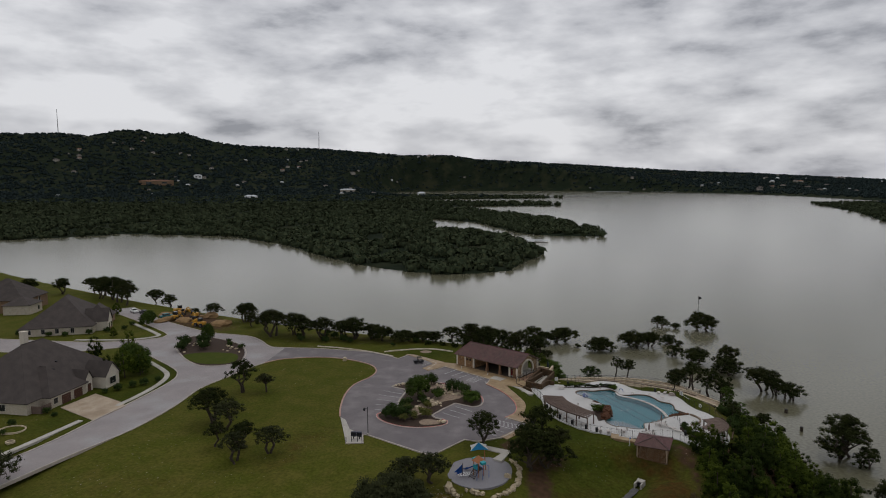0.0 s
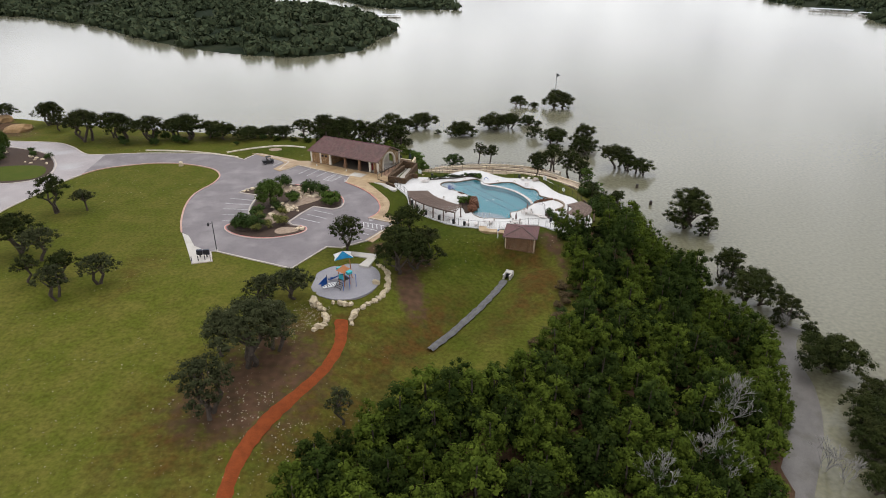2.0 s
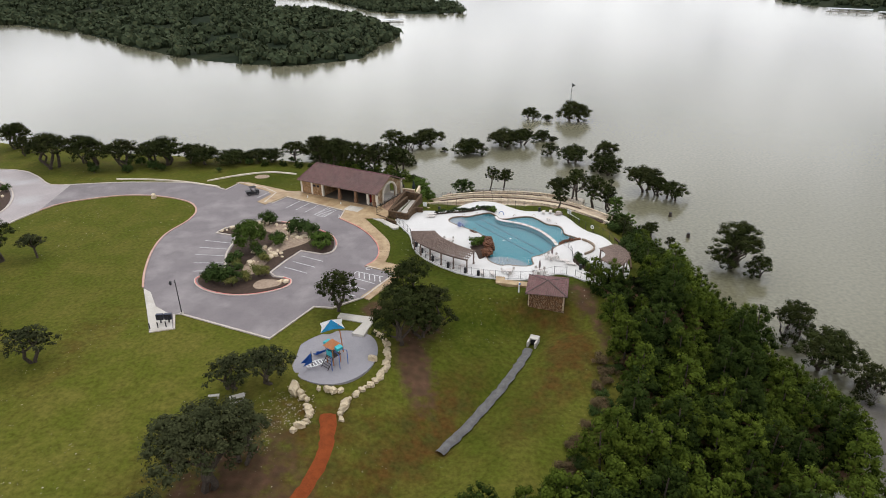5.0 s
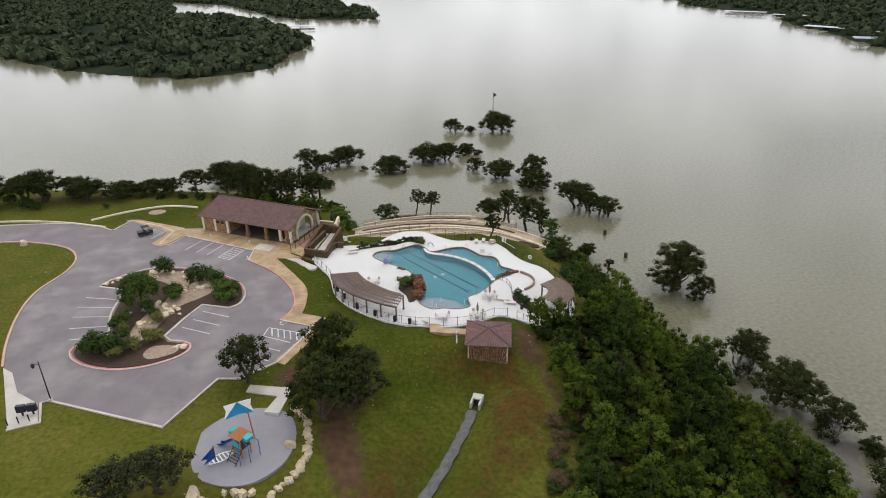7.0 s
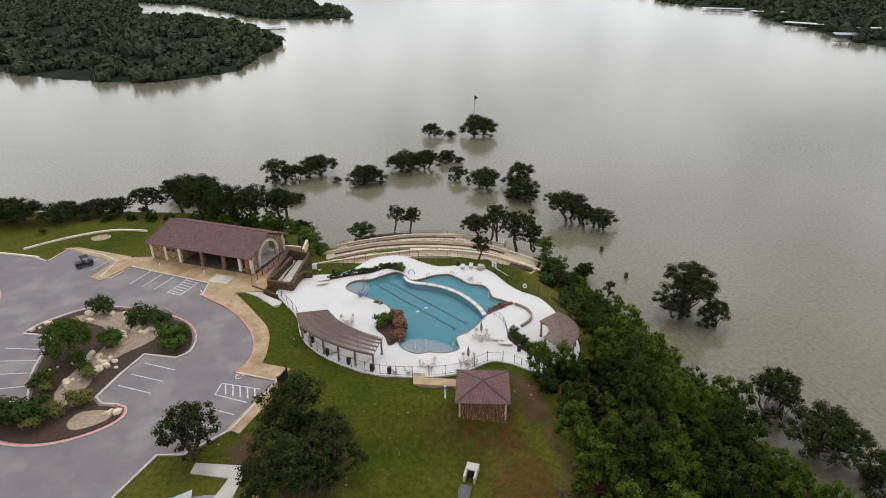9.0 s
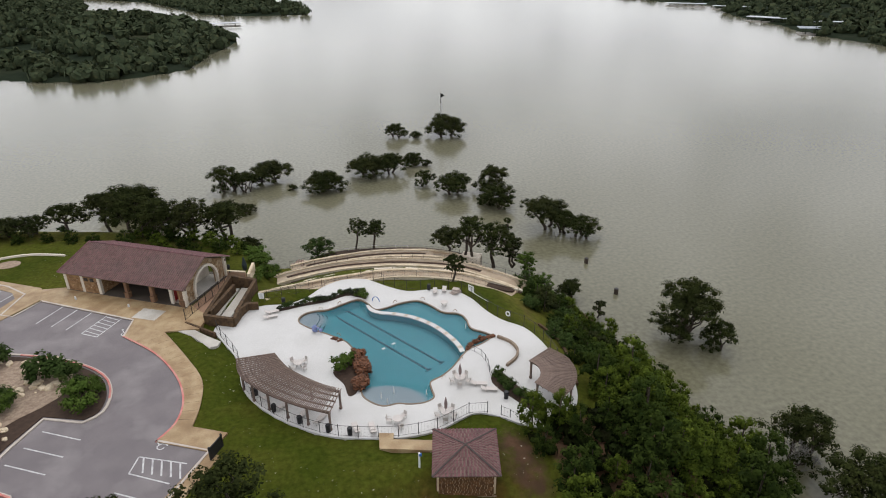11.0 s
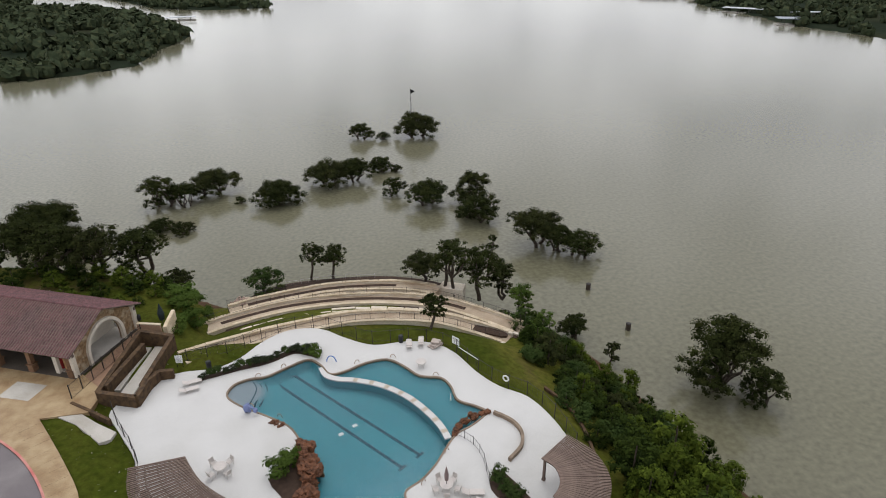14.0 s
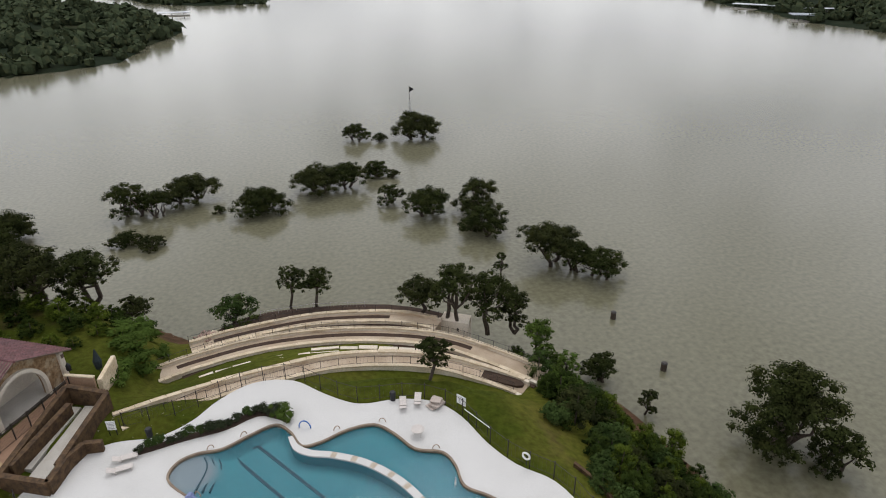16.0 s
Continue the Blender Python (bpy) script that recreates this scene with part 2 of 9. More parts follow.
def water_material(name, base, other, ripple, height, rough, patch=0.004):
    m = material(name, base, other, rough, scale=patch, fine=ripple, bump=0.0, spread=(0.35, 0.65))
    n, l = m.node_tree.nodes, m.node_tree.links
    p = n["Principled BSDF"]
    co = n.new("ShaderNodeTexCoord")
    stretch = n.new("ShaderNodeMapping")
    stretch.inputs["Rotation"].default_value = (0, 0, radians(18))
    stretch.inputs["Scale"].default_value = (0.38, 1.0, 1.0)
    waves = n.new("ShaderNodeTexNoise")
    waves.inputs["Scale"].default_value, waves.inputs["Detail"].default_value, waves.inputs["Roughness"].default_value = ripple, 5.0, 0.6
    calm = n.new("ShaderNodeTexNoise")
    calm.inputs["Scale"].default_value, calm.inputs["Detail"].default_value = 0.012, 3.0
    part_of = n.new("ShaderNodeMapRange")
    part_of.inputs["From Min"].default_value, part_of.inputs["From Max"].default_value = 0.38, 0.66
    part_of.inputs["To Min"].default_value, part_of.inputs["To Max"].default_value = 0.1, 1.0
    times = n.new("ShaderNodeMath")
    times.operation = "MULTIPLY"
    b = n.new("ShaderNodeBump")
    b.inputs["Strength"].default_value, b.inputs["Distance"].default_value = 1.0, height
    l.new(co.outputs["Object"], stretch.inputs["Vector"])
    l.new(stretch.outputs["Vector"], waves.inputs["Vector"])
    l.new(co.outputs["Object"], calm.inputs["Vector"])
    l.new(calm.outputs["Fac"], part_of.inputs["Value"])
    l.new(waves.outputs["Fac"], times.inputs[0])
    l.new(part_of.outputs["Result"], times.inputs[1])
    l.new(times.outputs[0], b.inputs["Height"])
    l.new(b.outputs["Normal"], p.inputs["Normal"])
    p.inputs["IOR"].default_value = 1.33
    return m


M_LAKE = water_material("muddy_lake_water", (0.148, 0.139, 0.088), (0.134, 0.127, 0.082), 1.2, 0.012, 0.155)
M_LAKE.node_tree.nodes["Principled BSDF"].inputs["IOR"].default_value = 1.56
M_POOL_FLOOR = material("blue_pool_plaster", (0.062, 0.27, 0.315), (0.053, 0.24, 0.288), 0.6, 0.2, 6.0, 0.02, patch=0.1)

# ---------------------------------------------------------------- building tools
def part(name, bm, mat, parent=None, label="", smooth_faces=False):
    """Links a bmesh as one mesh object under a thing or a part."""
    me = bpy.data.meshes.new(name)
    bmesh.ops.recalc_face_normals(bm, faces=bm.faces)
    bm.to_mesh(me)
    bm.free()
    me.materials.append(mat)
    if smooth_faces:
        me.polygons.foreach_set("use_smooth", [True] * len(me.polygons))
    ob = new(name, me)
    ob.parent = parent
    return tagged(ob, label)


def thing(name, at, label, category, group="", turn=0.0, kind=""):
    """An empty at a thing's base, to which its parts belong."""
    ob = new(name)
    ob.empty_display_size = 0.3
    ob.matrix_basis = pose(*at, 0, 0, turn)
    return tagged(ob, label, category, group, kind)


def box(bm, at, size, turn=0.0, bevel=0.0, tilt=(0, 0)):
    """A box standing on at (centre of its foot)."""
    m = pose(at[0], at[1], at[2], tilt[0], tilt[1], turn) @ Matrix.Translation((0, 0, size[2] / 2)) @ Matrix.Diagonal((*size, 1))
    made = bmesh.ops.create_cube(bm, size=1.0, matrix=m)
    if bevel:
        edges = list({e for v in made["verts"] for e in v.link_edges})
        bmesh.ops.bevel(bm, geom=edges, offset=bevel, segments=1, affect="EDGES", profile=0.5)


def rod(bm, a, b, r, r2=None, sides=6):
    """A round bar from a to b."""
    a, b = Vector(a), Vector(b)
    turn = (b - a).to_track_quat("Z", "Y").to_matrix().to_4x4()
    m = Matrix.Translation((a + b) / 2) @ turn
    bmesh.ops.create_cone(bm, cap_ends=True, segments=sides, radius1=r, radius2=r if r2 is None else r2, depth=(b - a).length, matrix=m)


def prism(bm, pts, z0, z1):
    """A slab with a closed outline."""
    low = [bm.verts.new((x, y, z0)) for x, y in pts]
    high = [bm.verts.new((x, y, z1)) for x, y in pts]
    n = len(pts)
    bm.faces.new(high)
    bm.faces.new(low[::-1])
    for i in range(n):
        bm.faces.new((low[i], low[(i + 1) % n], high[(i + 1) % n], high[i]))
    bm.normal_update()


def curved(pts, closed=False, steps=5):
    """A smooth line through the points (Catmull-Rom)."""
    n, out = len(pts), []
    get = (lambda i: pts[i % n]) if closed else (lambda i: pts[min(max(i, 0), n - 1)])
    for i in range(n if closed else n - 1):
        p0, p1, p2, p3 = (np.array(get(i + k), float) for k in (-1, 0, 1, 2))
        for k in range(steps):
            u = k / steps
            out.append(tuple(0.5 * (2 * p1 + (p2 - p0) * u + (2 * p0 - 5 * p1 + 4 * p2 - p3) * u * u + (3 * p1 - p0 - 3 * p2 + p3) * u ** 3)))
    if not closed:
        out.append(tuple(float(c) for c in pts[-1]))
    return out


def offset_line(pts, d, closed=False):
    """The line moved sideways, to its left for d > 0."""
    p = np.array([q[:2] for q in pts], float)
    if closed:
        t = np.roll(p, -1, 0) - np.roll(p, 1, 0)
    else:
        t = np.gradient(p, axis=0)
    t /= np.maximum(np.linalg.norm(t, axis=1, keepdims=True), 1e-6)
    return [tuple(q) for q in p + d * np.stack([-t[:, 1], t[:, 0]], 1)]


def strip(bm, pts, left, right, z0, z1, closed=False):
    """A bar along a line, from left to right of it. z0 and z1: a height or one for each point."""
    a, b = offset_line(pts, left, closed), offset_line(pts, right, closed)
    n = len(pts)
    z0 = [z0] * n if isinstance(z0, (int, float)) else z0
    z1 = [z1] * n if isinstance(z1, (int, float)) else z1
    rows = [[bm.verts.new((*q, z)) for q, z in ((a[i], z0[i]), (b[i], z0[i]), (b[i], z1[i]), (a[i], z1[i]))] for i in range(n)]
    for i in range(n if closed else n - 1):
        r, s = rows[i], rows[(i + 1) % n]
        for k in range(4):
            bm.faces.new((r[k], r[(k + 1) % 4], s[(k + 1) % 4], s[k]))
    if not closed:
        bm.faces.new(rows[0])
        bm.faces.new(rows[-1][::-1])


def along(pts, gap, start=0.0):
    """Points at even steps along a line, with the direction there in degrees."""
    p = np.array([q[:2] for q in pts], float)
    seg = np.linalg.norm(np.diff(p, axis=0), axis=1)
    s = np.concatenate([[0], np.cumsum(seg)])
    out = []
    for d in np.arange(start, s[-1], gap):
        i = min(np.searchsorted(s, d, "right") - 1, len(seg) - 1)
        u = (d - s[i]) / max(seg[i], 1e-6)
        q = p[i] + (p[i + 1] - p[i]) * u
        out.append((q[0], q[1], math.degrees(math.atan2(*(p[i + 1] - p[i])[::-1]))))
    return out


def rock(bm, at, size, seed, rough=0.25, fine=2):
    """A broken boulder."""
    rng = random.Random(seed)
    m = pose(*at, rng.uniform(-12, 12), rng.uniform(-12, 12), rng.uniform(0, 360)) @ Matrix.Diagonal((size[0] / 2, size[1] / 2, size[2] / 2, 1))
    made = bmesh.ops.create_icosphere(bm, subdivisions=fine, radius=1.0)
    for v in made["verts"]:
        c = v.co.copy()
        c = Vector([max(-0.78, min(0.78, k)) for k in c]) * 1.15
        c *= 1 + rough * (noise.noise(c * 1.6 + Vector((seed * 3.7, 0, 0))))
        if fine > 2:
            c *= 1 + 0.5 * rough * noise.noise(c * 4.3 + Vector((0, seed * 1.9, 0)))
        v.co = m @ c


# ---------------------------------------------------------------- the lie of the land
LOT_Z = 11.2          # level of the street and the car park
DECK_Z = 11.05        # level of the pool deck
SHORE = [(-900, 560), (-450, 390), (-330, 330), (-260, 300), (-200, 276), (-160, 262), (-120, 249), (-80, 240),
         (-50, 236), (-25, 230), (-8, 222), (0, 215), (12, 212), (24, 209), (36, 203), (46, 198), (51, 189),
         (53, 177), (55, 165), (57, 150), (58, 140), (60, 130), (59, 120), (57, 110), (52, 96), (46, 80), (36, 50),
         (24, 10), (10, -80), (-900, -80)]
SWALE = [(17.5, 141), (13, 134), (8, 124), (2, 114), (-4, 100), (-8, 80), (-10, 40)]


def smooth(x):
    x = np.clip(x, 0, 1)
    return x * x * (3 - 2 * x)


def line_distance(x, y, pts):
    """Distance from the points to an open line."""
    best = np.full(np.shape(x), 1e9)
    for (ax, ay), (bx, by) in zip(pts[:-1], pts[1:]):
        ex, ey = bx - ax, by - ay
        u = np.clip(((x - ax) * ex + (y - ay) * ey) / (ex * ex + ey * ey), 0, 1)
        best = np.minimum(best, np.hypot(x - ax - u * ex, y - ay - u * ey))
    return best


def inside(x, y, pts):
    """Which of the points lie in a closed outline."""
    within = np.zeros(np.shape(x), bool)
    for (ax, ay), (bx, by) in zip(pts, pts[1:] + pts[:1]):
        if ay == by:
            continue
        cross = ((ay > y) != (by > y)) & (x < (bx - ax) * (y - ay) / (by - ay) + ax)
        within ^= cross
    return within


def ground_z(x, y):
    """Height of the near ground over the lake."""
    x, y = np.asarray(x, float), np.asarray(y, float)
    d = line_distance(x, y, SHORE + SHORE[:1]) * np.where(inside(x, y, SHORE), 1, -1)
    wide = 15 + 45 * smooth((150 - y) / 30) * smooth((x + 10) / 30) + 10 * smooth((x - 22) / 10) * smooth((y - 140) / 12)
    top = LOT_Z + 0.08 - 0.055 * np.clip(126 - y, 0, 45)
    z = np.where(d > 0, top * smooth(d / wide) ** 0.8, np.maximum(d * 0.22, -4))
    dip = 3.6 * np.exp(-(line_distance(x, y, SWALE) / 11.0) ** 2)
    z = z - dip * smooth(d / 20) * smooth(z / 8) * smooth((146 - y) / 7)
    # the slope behind the pool, where the terraces stand
    start = 186 - 0.35 * np.clip(x - 22, 0, 20)
    bowl = smooth((y - start) / 5) * smooth((x + 7) / 6) * smooth((46 - x) / 8)
    ya = np.interp(x, (-3, 3, 10, 18, 27, 33, 36), (187, 190, 192, 193, 192, 188.6, 185.6)) + 2.4
    yb = np.interp(x, (-2, 2, 10, 19, 29, 35, 39), (197.4, 199.1, 200.8, 200.3, 197, 192.2, 187.4))
    yc = np.interp(x, (0, 6, 14, 20, 26, 31), (205.2, 206.4, 207, 206.2, 204.3, 201.4))
    za, zc = np.clip(9.8 - 0.093 * x, 6.4, 10.2), 5.2 + 0.028 * np.clip(x, 0, 32)
    fall = np.where(y < yb, za + (6.85 - za) * np.clip((y - ya) / np.maximum(yb - ya, 0.5), 0, 1), 6.75 + (zc - 6.75) * np.clip((y - yb - 2.6) / np.maximum(yc - yb - 2.6, 0.5), 0, 1))
    fall = np.maximum(np.where(y > yc + 2.0, zc - 0.5 * (y - yc - 2.0), fall), 1.2)
    z = np.where(d > 0, z * (1 - bowl) + np.minimum(z, fall) * bowl, z)
    return z


def ground_at(x, y):
    return float(ground_z(np.array([x]), np.array([y]))[0])

# ---------------------------------------------------------------- outlines of the plan
LAWN_EDGE = curved([(-104, 40), (-101, 75), (-97, 103), (-95.4, 115), (-92.6, 130), (-93, 145), (-95, 158), (-93.6, 169), (-92.4, 178),
                    (-88.8, 187), (-83, 191), (-75.5, 193.4), (-67, 192.8), (-58.6, 189.2), (-54.6, 184), (-54.0, 178), (-55.9, 170.5),
                    (-55.2, 162.6), (-52.8, 154), (-50.4, 148)])
LOT_SOUTH = [(-50.4, 148), (-43.3, 134.0), (-39.9, 134.9), (-41.6, 138.9), (-40.4, 139.3), (-24.3, 132.3), (-19.6, 141.5), (-16.6, 141.2),
             (-12.0, 144.5), (-7.4, 153.2), (-13.2, 155.9)]
LOT_EAST = curved([(-13.2, 155.9), (-11.6, 158.6), (-11.4, 162.5), (-13.0, 167.6), (-16.6, 173.4), (-21.7, 178.6)])
LOT_NORTH = [(-21.7, 178.6), (-21.3, 182.8), (-36.2, 191.6), (-38.6, 187.6), (-40.7, 188.5), (-39.6, 194.6), (-43.1, 197.8), (-50.3, 202.0),
             (-52.3, 196.6)]
NORTH_EDGE = curved([(-52.3, 196.6), (-61.5, 201.4), (-80, 202.4), (-95, 200.6), (-99.5, 202), (-106, 208), (-114, 212.6), (-130.7, 214.6),
                     (-148, 222), (-165, 231), (-192, 249)])
WEST_EDGE = curved([(-198, 241), (-167, 223.7), (-147, 211.5), (-142.5, 206.5), (-144, 202), (-154, 195.5), (-172, 191.5), (-250, 186), (-330, 180)]) + \
    curved([(-330, 168), (-250, 172), (-172, 177), (-154, 184), (-145, 190.5), (-137.8, 187.8), (-125.5, 180), (-113.5, 172.5), (-109, 168), (-106.4, 162),
            (-105.2, 150), (-104.8, 133), (-104.6, 117), (-108, 95), (-112, 70), (-115, 40)])
ISLAND = curved([(-45.7, 171.2), (-43.6, 174.2), (-38, 177.4), (-31.7, 176.0), (-26.0, 173.2), (-22.0, 169.8), (-20.2, 166.0), (-20.2, 162.4), (-21.8, 161.0)], steps=3) + \
    curved([(-26.4, 162.6), (-30.0, 153.4), (-27.0, 151.4)], steps=2) + \
    curved([(-25.6, 150.6), (-25.4, 149.0), (-27, 147.2), (-30.4, 145.7), (-34.3, 145.4), (-38.3, 146.6), (-41.2, 148.7), (-42.4, 151.0), (-41.5, 152.6)], steps=3) + \
    curved([(-38.0, 153.6), (-38.9, 156.5), (-40.3, 161.5), (-40.7, 168.0), (-41.6, 169.8)], steps=3)
CUL = curved([(-128.2, 193), (-133, 202), (-131.5, 208.5), (-121.3, 206.8), (-110.5, 201.9), (-102.5, 193), (-98.8, 183.5), (-101.5, 178.4),
              (-108, 177), (-117, 182.5)], True, 4)
DECK = curved([(-9.6, 178.6), (-8.4, 175.4), (-5.9, 170.2), (-4.9, 164.5), (-3.2, 160.8), (-0.8, 157.8), (2.2, 155.1), (5.8, 152.9), (10.6, 151.6),
               (14, 151.2), (17.4, 151.6), (20, 152.8), (22, 153.4), (24.2, 152.4), (27.0, 150.2), (29.6, 149.6), (33.4, 152.0), (35.0, 156.0), (34.6, 160.6),
               (34.2, 165.4), (33.0, 169.4), (30.6, 172.0), (29.0, 175), (27.6, 179.2), (25.6, 181.8), (22.4, 183.0), (18.6, 183.3), (15.6, 185.6),
               (12.6, 188.6), (8.8, 189.2), (5.6, 187.4), (3.2, 184.8), (0.4, 183.4), (-3.2, 183.6), (-6.4, 182.4)], True, 4)
POOL = curved([(2.0, 177.9), (2.6, 179.6), (4.2, 180.3), (6.2, 180.3), (8.6, 181.5), (10.8, 182.3), (12.1, 180.9), (13.0, 178.9), (14.8, 179.0), (17.1, 179.9),
               (19.6, 180.0), (21.2, 178.3), (22.6, 176.0), (24.8, 175.0), (25.5, 173.2), (25.6, 170.9), (27.2, 169.4), (27.9, 168.2), (26.0, 166.8),
               (24.2, 166.0), (22.8, 164.6), (21.2, 162.6), (19.5, 161.1), (17.9, 160.2), (17.7, 158.8), (17.7, 157.2), (16.4, 156.5), (14.6, 156.6), (13.4, 157.0),
               (11.6, 156.9), (10.0, 158.3), (9.4, 160.0), (9.9, 163.2), (9.6, 166.4), (9.2, 169.0), (8.2, 171.4), (6.0, 173.6), (3.4, 175.9)], True, 4)
DIVIDER = curved([(12.2, 180.4), (12.6, 178.8), (13.8, 177.8), (15.6, 177.1), (18.2, 175.5), (20.5, 173.0), (22.0, 170.2), (22.9, 167.6), (23.2, 165.6)])
PLAY = curved([(-19.6, 126.5), (-19.6, 130.6), (-16.8, 133.9), (-13, 134.9), (-9.3, 133.5), (-7.8, 129.6), (-8.5, 125.2), (-11.4, 122.2), (-14.8, 121.8), (-18, 123.4)], True, 4)
PATH_LINE = curved([(-13.6, 119.6), (-12.6, 115.5), (-12.2, 110.5), (-13.6, 105), (-16.2, 99.5), (-18.6, 95), (-20.4, 89.5), (-20.8, 83), (-20, 70), (-22, 40), (-20, 0)])
DRAIN_LINE = curved([(16.0, 138.4), (13.6, 132.5), (9.6, 125.0), (4.6, 117.5), (0.4, 111.6), (-4, 100), (-8, 80), (-10, 40)])


# ---------------------------------------------------------------- near ground, one sheet down under the lake
def quick_mesh(name, verts, quads, mat, parent=None):
    """A large mesh from arrays of corners and of faces with an equal number of corners."""
    verts, quads = np.asarray(verts, np.float32), np.asarray(quads, np.int32)
    me = bpy.data.meshes.new(name)
    k = quads.shape[1]
    me.vertices.add(len(verts))
    me.vertices.foreach_set("co", verts.ravel())
    me.loops.add(quads.size)
    me.loops.foreach_set("vertex_index", quads.ravel())
    me.polygons.add(len(quads))
    me.polygons.foreach_set("loop_start", np.arange(0, quads.size, k, dtype=np.int32))
    me.polygons.foreach_set("loop_total", np.full(len(quads), k, np.int32))
    me.materials.append(mat)
    me.update(calc_edges=True)
    me.validate()
    ob = new(name, me)
    ob.parent = parent
    return ob


def grid_faces(nx, ny, keep=None):
    i = np.arange(nx - 1)[None, :] + nx * np.arange(ny - 1)[:, None]
    f = np.stack([i, i + 1, i + nx + 1, i + nx], -1)
    return f[keep] if keep is not None else f.reshape(-1, 4)


def value_noise(x, y, size, seed):
    """Smooth random hills of about that size, 0 to 1."""
    rng = np.random.default_rng(seed)
    t = rng.random((64, 64))
    u, v = x / size, y / size
    i, j = np.floor(u).astype(int), np.floor(v).astype(int)
    a, b = smooth(u - i), smooth(v - j)
    g = lambda p, q: t[p % 64, q % 64]
    return (g(i, j) * (1 - a) + g(i + 1, j) * a) * (1 - b) + (g(i, j + 1) * (1 - a) + g(i + 1, j + 1) * a) * b


def ground_material():
    m = bpy.data.materials.new("grass_and_soil")
    m.use_nodes = True
    n, l = m.node_tree.nodes, m.node_tree.links
    p = n["Principled BSDF"]
    p.inputs["Roughness"].default_value = 0.95
    p.inputs["Specular IOR Level"].default_value = 0.04
    co = n.new("ShaderNodeTexCoord")
    soil = n.new("ShaderNodeAttribute")
    soil.attribute_name = "soil"
    sep = n.new("ShaderNodeSeparateColor")
    l.new(soil.outputs["Color"], sep.inputs["Color"])

    def tex(s, d=5.0, rough=0.6):
        t = n.new("ShaderNodeTexNoise")
        t.inputs["Scale"].default_value, t.inputs["Detail"].default_value, t.inputs["Roughness"].default_value = s, d, rough
        l.new(co.outputs["Object"], t.inputs["Vector"])
        return t.outputs["Fac"]

    def rng(v, a, b, c=0.0, d=1.0):
        r = n.new("ShaderNodeMapRange")
        for k, q in (("From Min", a), ("From Max", b), ("To Min", c), ("To Max", d)):
            r.inputs[k].default_value = q
        l.new(v, r.inputs["Value"])
        return r.outputs["Result"]

    def op(kind, a, b):
        o = n.new("ShaderNodeMath")
        o.operation = kind
        for i, v in enumerate((a, b)):
            if isinstance(v, float):
                o.inputs[i].default_value = v
            else:
                l.new(v, o.inputs[i])
        return o.outputs[0]

    def mix(f, a, b, how="MIX"):
        x = n.new("ShaderNodeMix")
        x.data_type, x.blend_type = "RGBA", how
        if isinstance(f, float):
            x.inputs["Factor"].default_value = f
        else:
            l.new(f, x.inputs["Factor"])
        for k, v in (("A", a), ("B", b)):
            if isinstance(v, tuple):
                x.inputs[k].default_value = (*v, 1)
            else:
                l.new(v, x.inputs[k])
        return x.outputs["Result"]

    tuft, patch, wide = tex(1.6), tex(0.22), tex(0.045)
    dry = mix(rng(patch, 0.38, 0.64), (0.072, 0.080, 0.011), (0.098, 0.092, 0.018))
    lush = mix(rng(patch, 0.4, 0.65), (0.035, 0.047, 0.005), (0.053, 0.059, 0.008))
    grass = mix(op("MULTIPLY", sep.outputs["Blue"], rng(wide, 0.2, 0.6, 0.75, 1.0)), dry, lush)
    rust = mix(rng(tex(0.5), 0.35, 0.65), (0.075, 0.040, 0.011), (0.050, 0.046, 0.011))
    grass = mix(rng(op("MULTIPLY", sep.outputs["Green"], rng(tex(0.3), 0.25, 0.6, 0.3, 1.4)), 0.2, 0.8), grass, rust)
    earth = mix(rng(tex(0.8), 0.35, 0.65), (0.100, 0.056, 0.034), (0.052, 0.034, 0.019))
    bare = rng(op("MULTIPLY", sep.outputs["Red"], rng(tex(0.6, 6.0), 0.25, 0.6, 0.4, 1.5)), 0.3, 0.75)
    col = mix(bare, grass, earth)
    stones = op("MULTIPLY", rng(tex(2.2, 2.0), 0.70, 0.74), rng(tex(0.035), 0.5, 0.62))
    col = mix(stones, col, (0.42, 0.38, 0.31))
    col = mix(1.0, col, rng(tuft, 0.3, 0.7, 0.7, 1.3), "MULTIPLY")
    l.new(col, p.inputs["Base Color"])
    b = n.new("ShaderNodeBump")
    b.inputs["Strength"].default_value, b.inputs["Distance"].default_value = 0.5, 0.15
    l.new(tex(3.5, 4.0), b.inputs["Height"])
    l.new(b.outputs["Normal"], p.inputs["Normal"])
    return m


def blot(x, y, cx, cy, rx, ry, turn=0.0):
    c, s = math.cos(radians(turn)), math.sin(radians(turn))
    u, v = ((x - cx) * c + (y - cy) * s) / rx, (-(x - cx) * s + (y - cy) * c) / ry
    return np.exp(-(u * u + v * v))


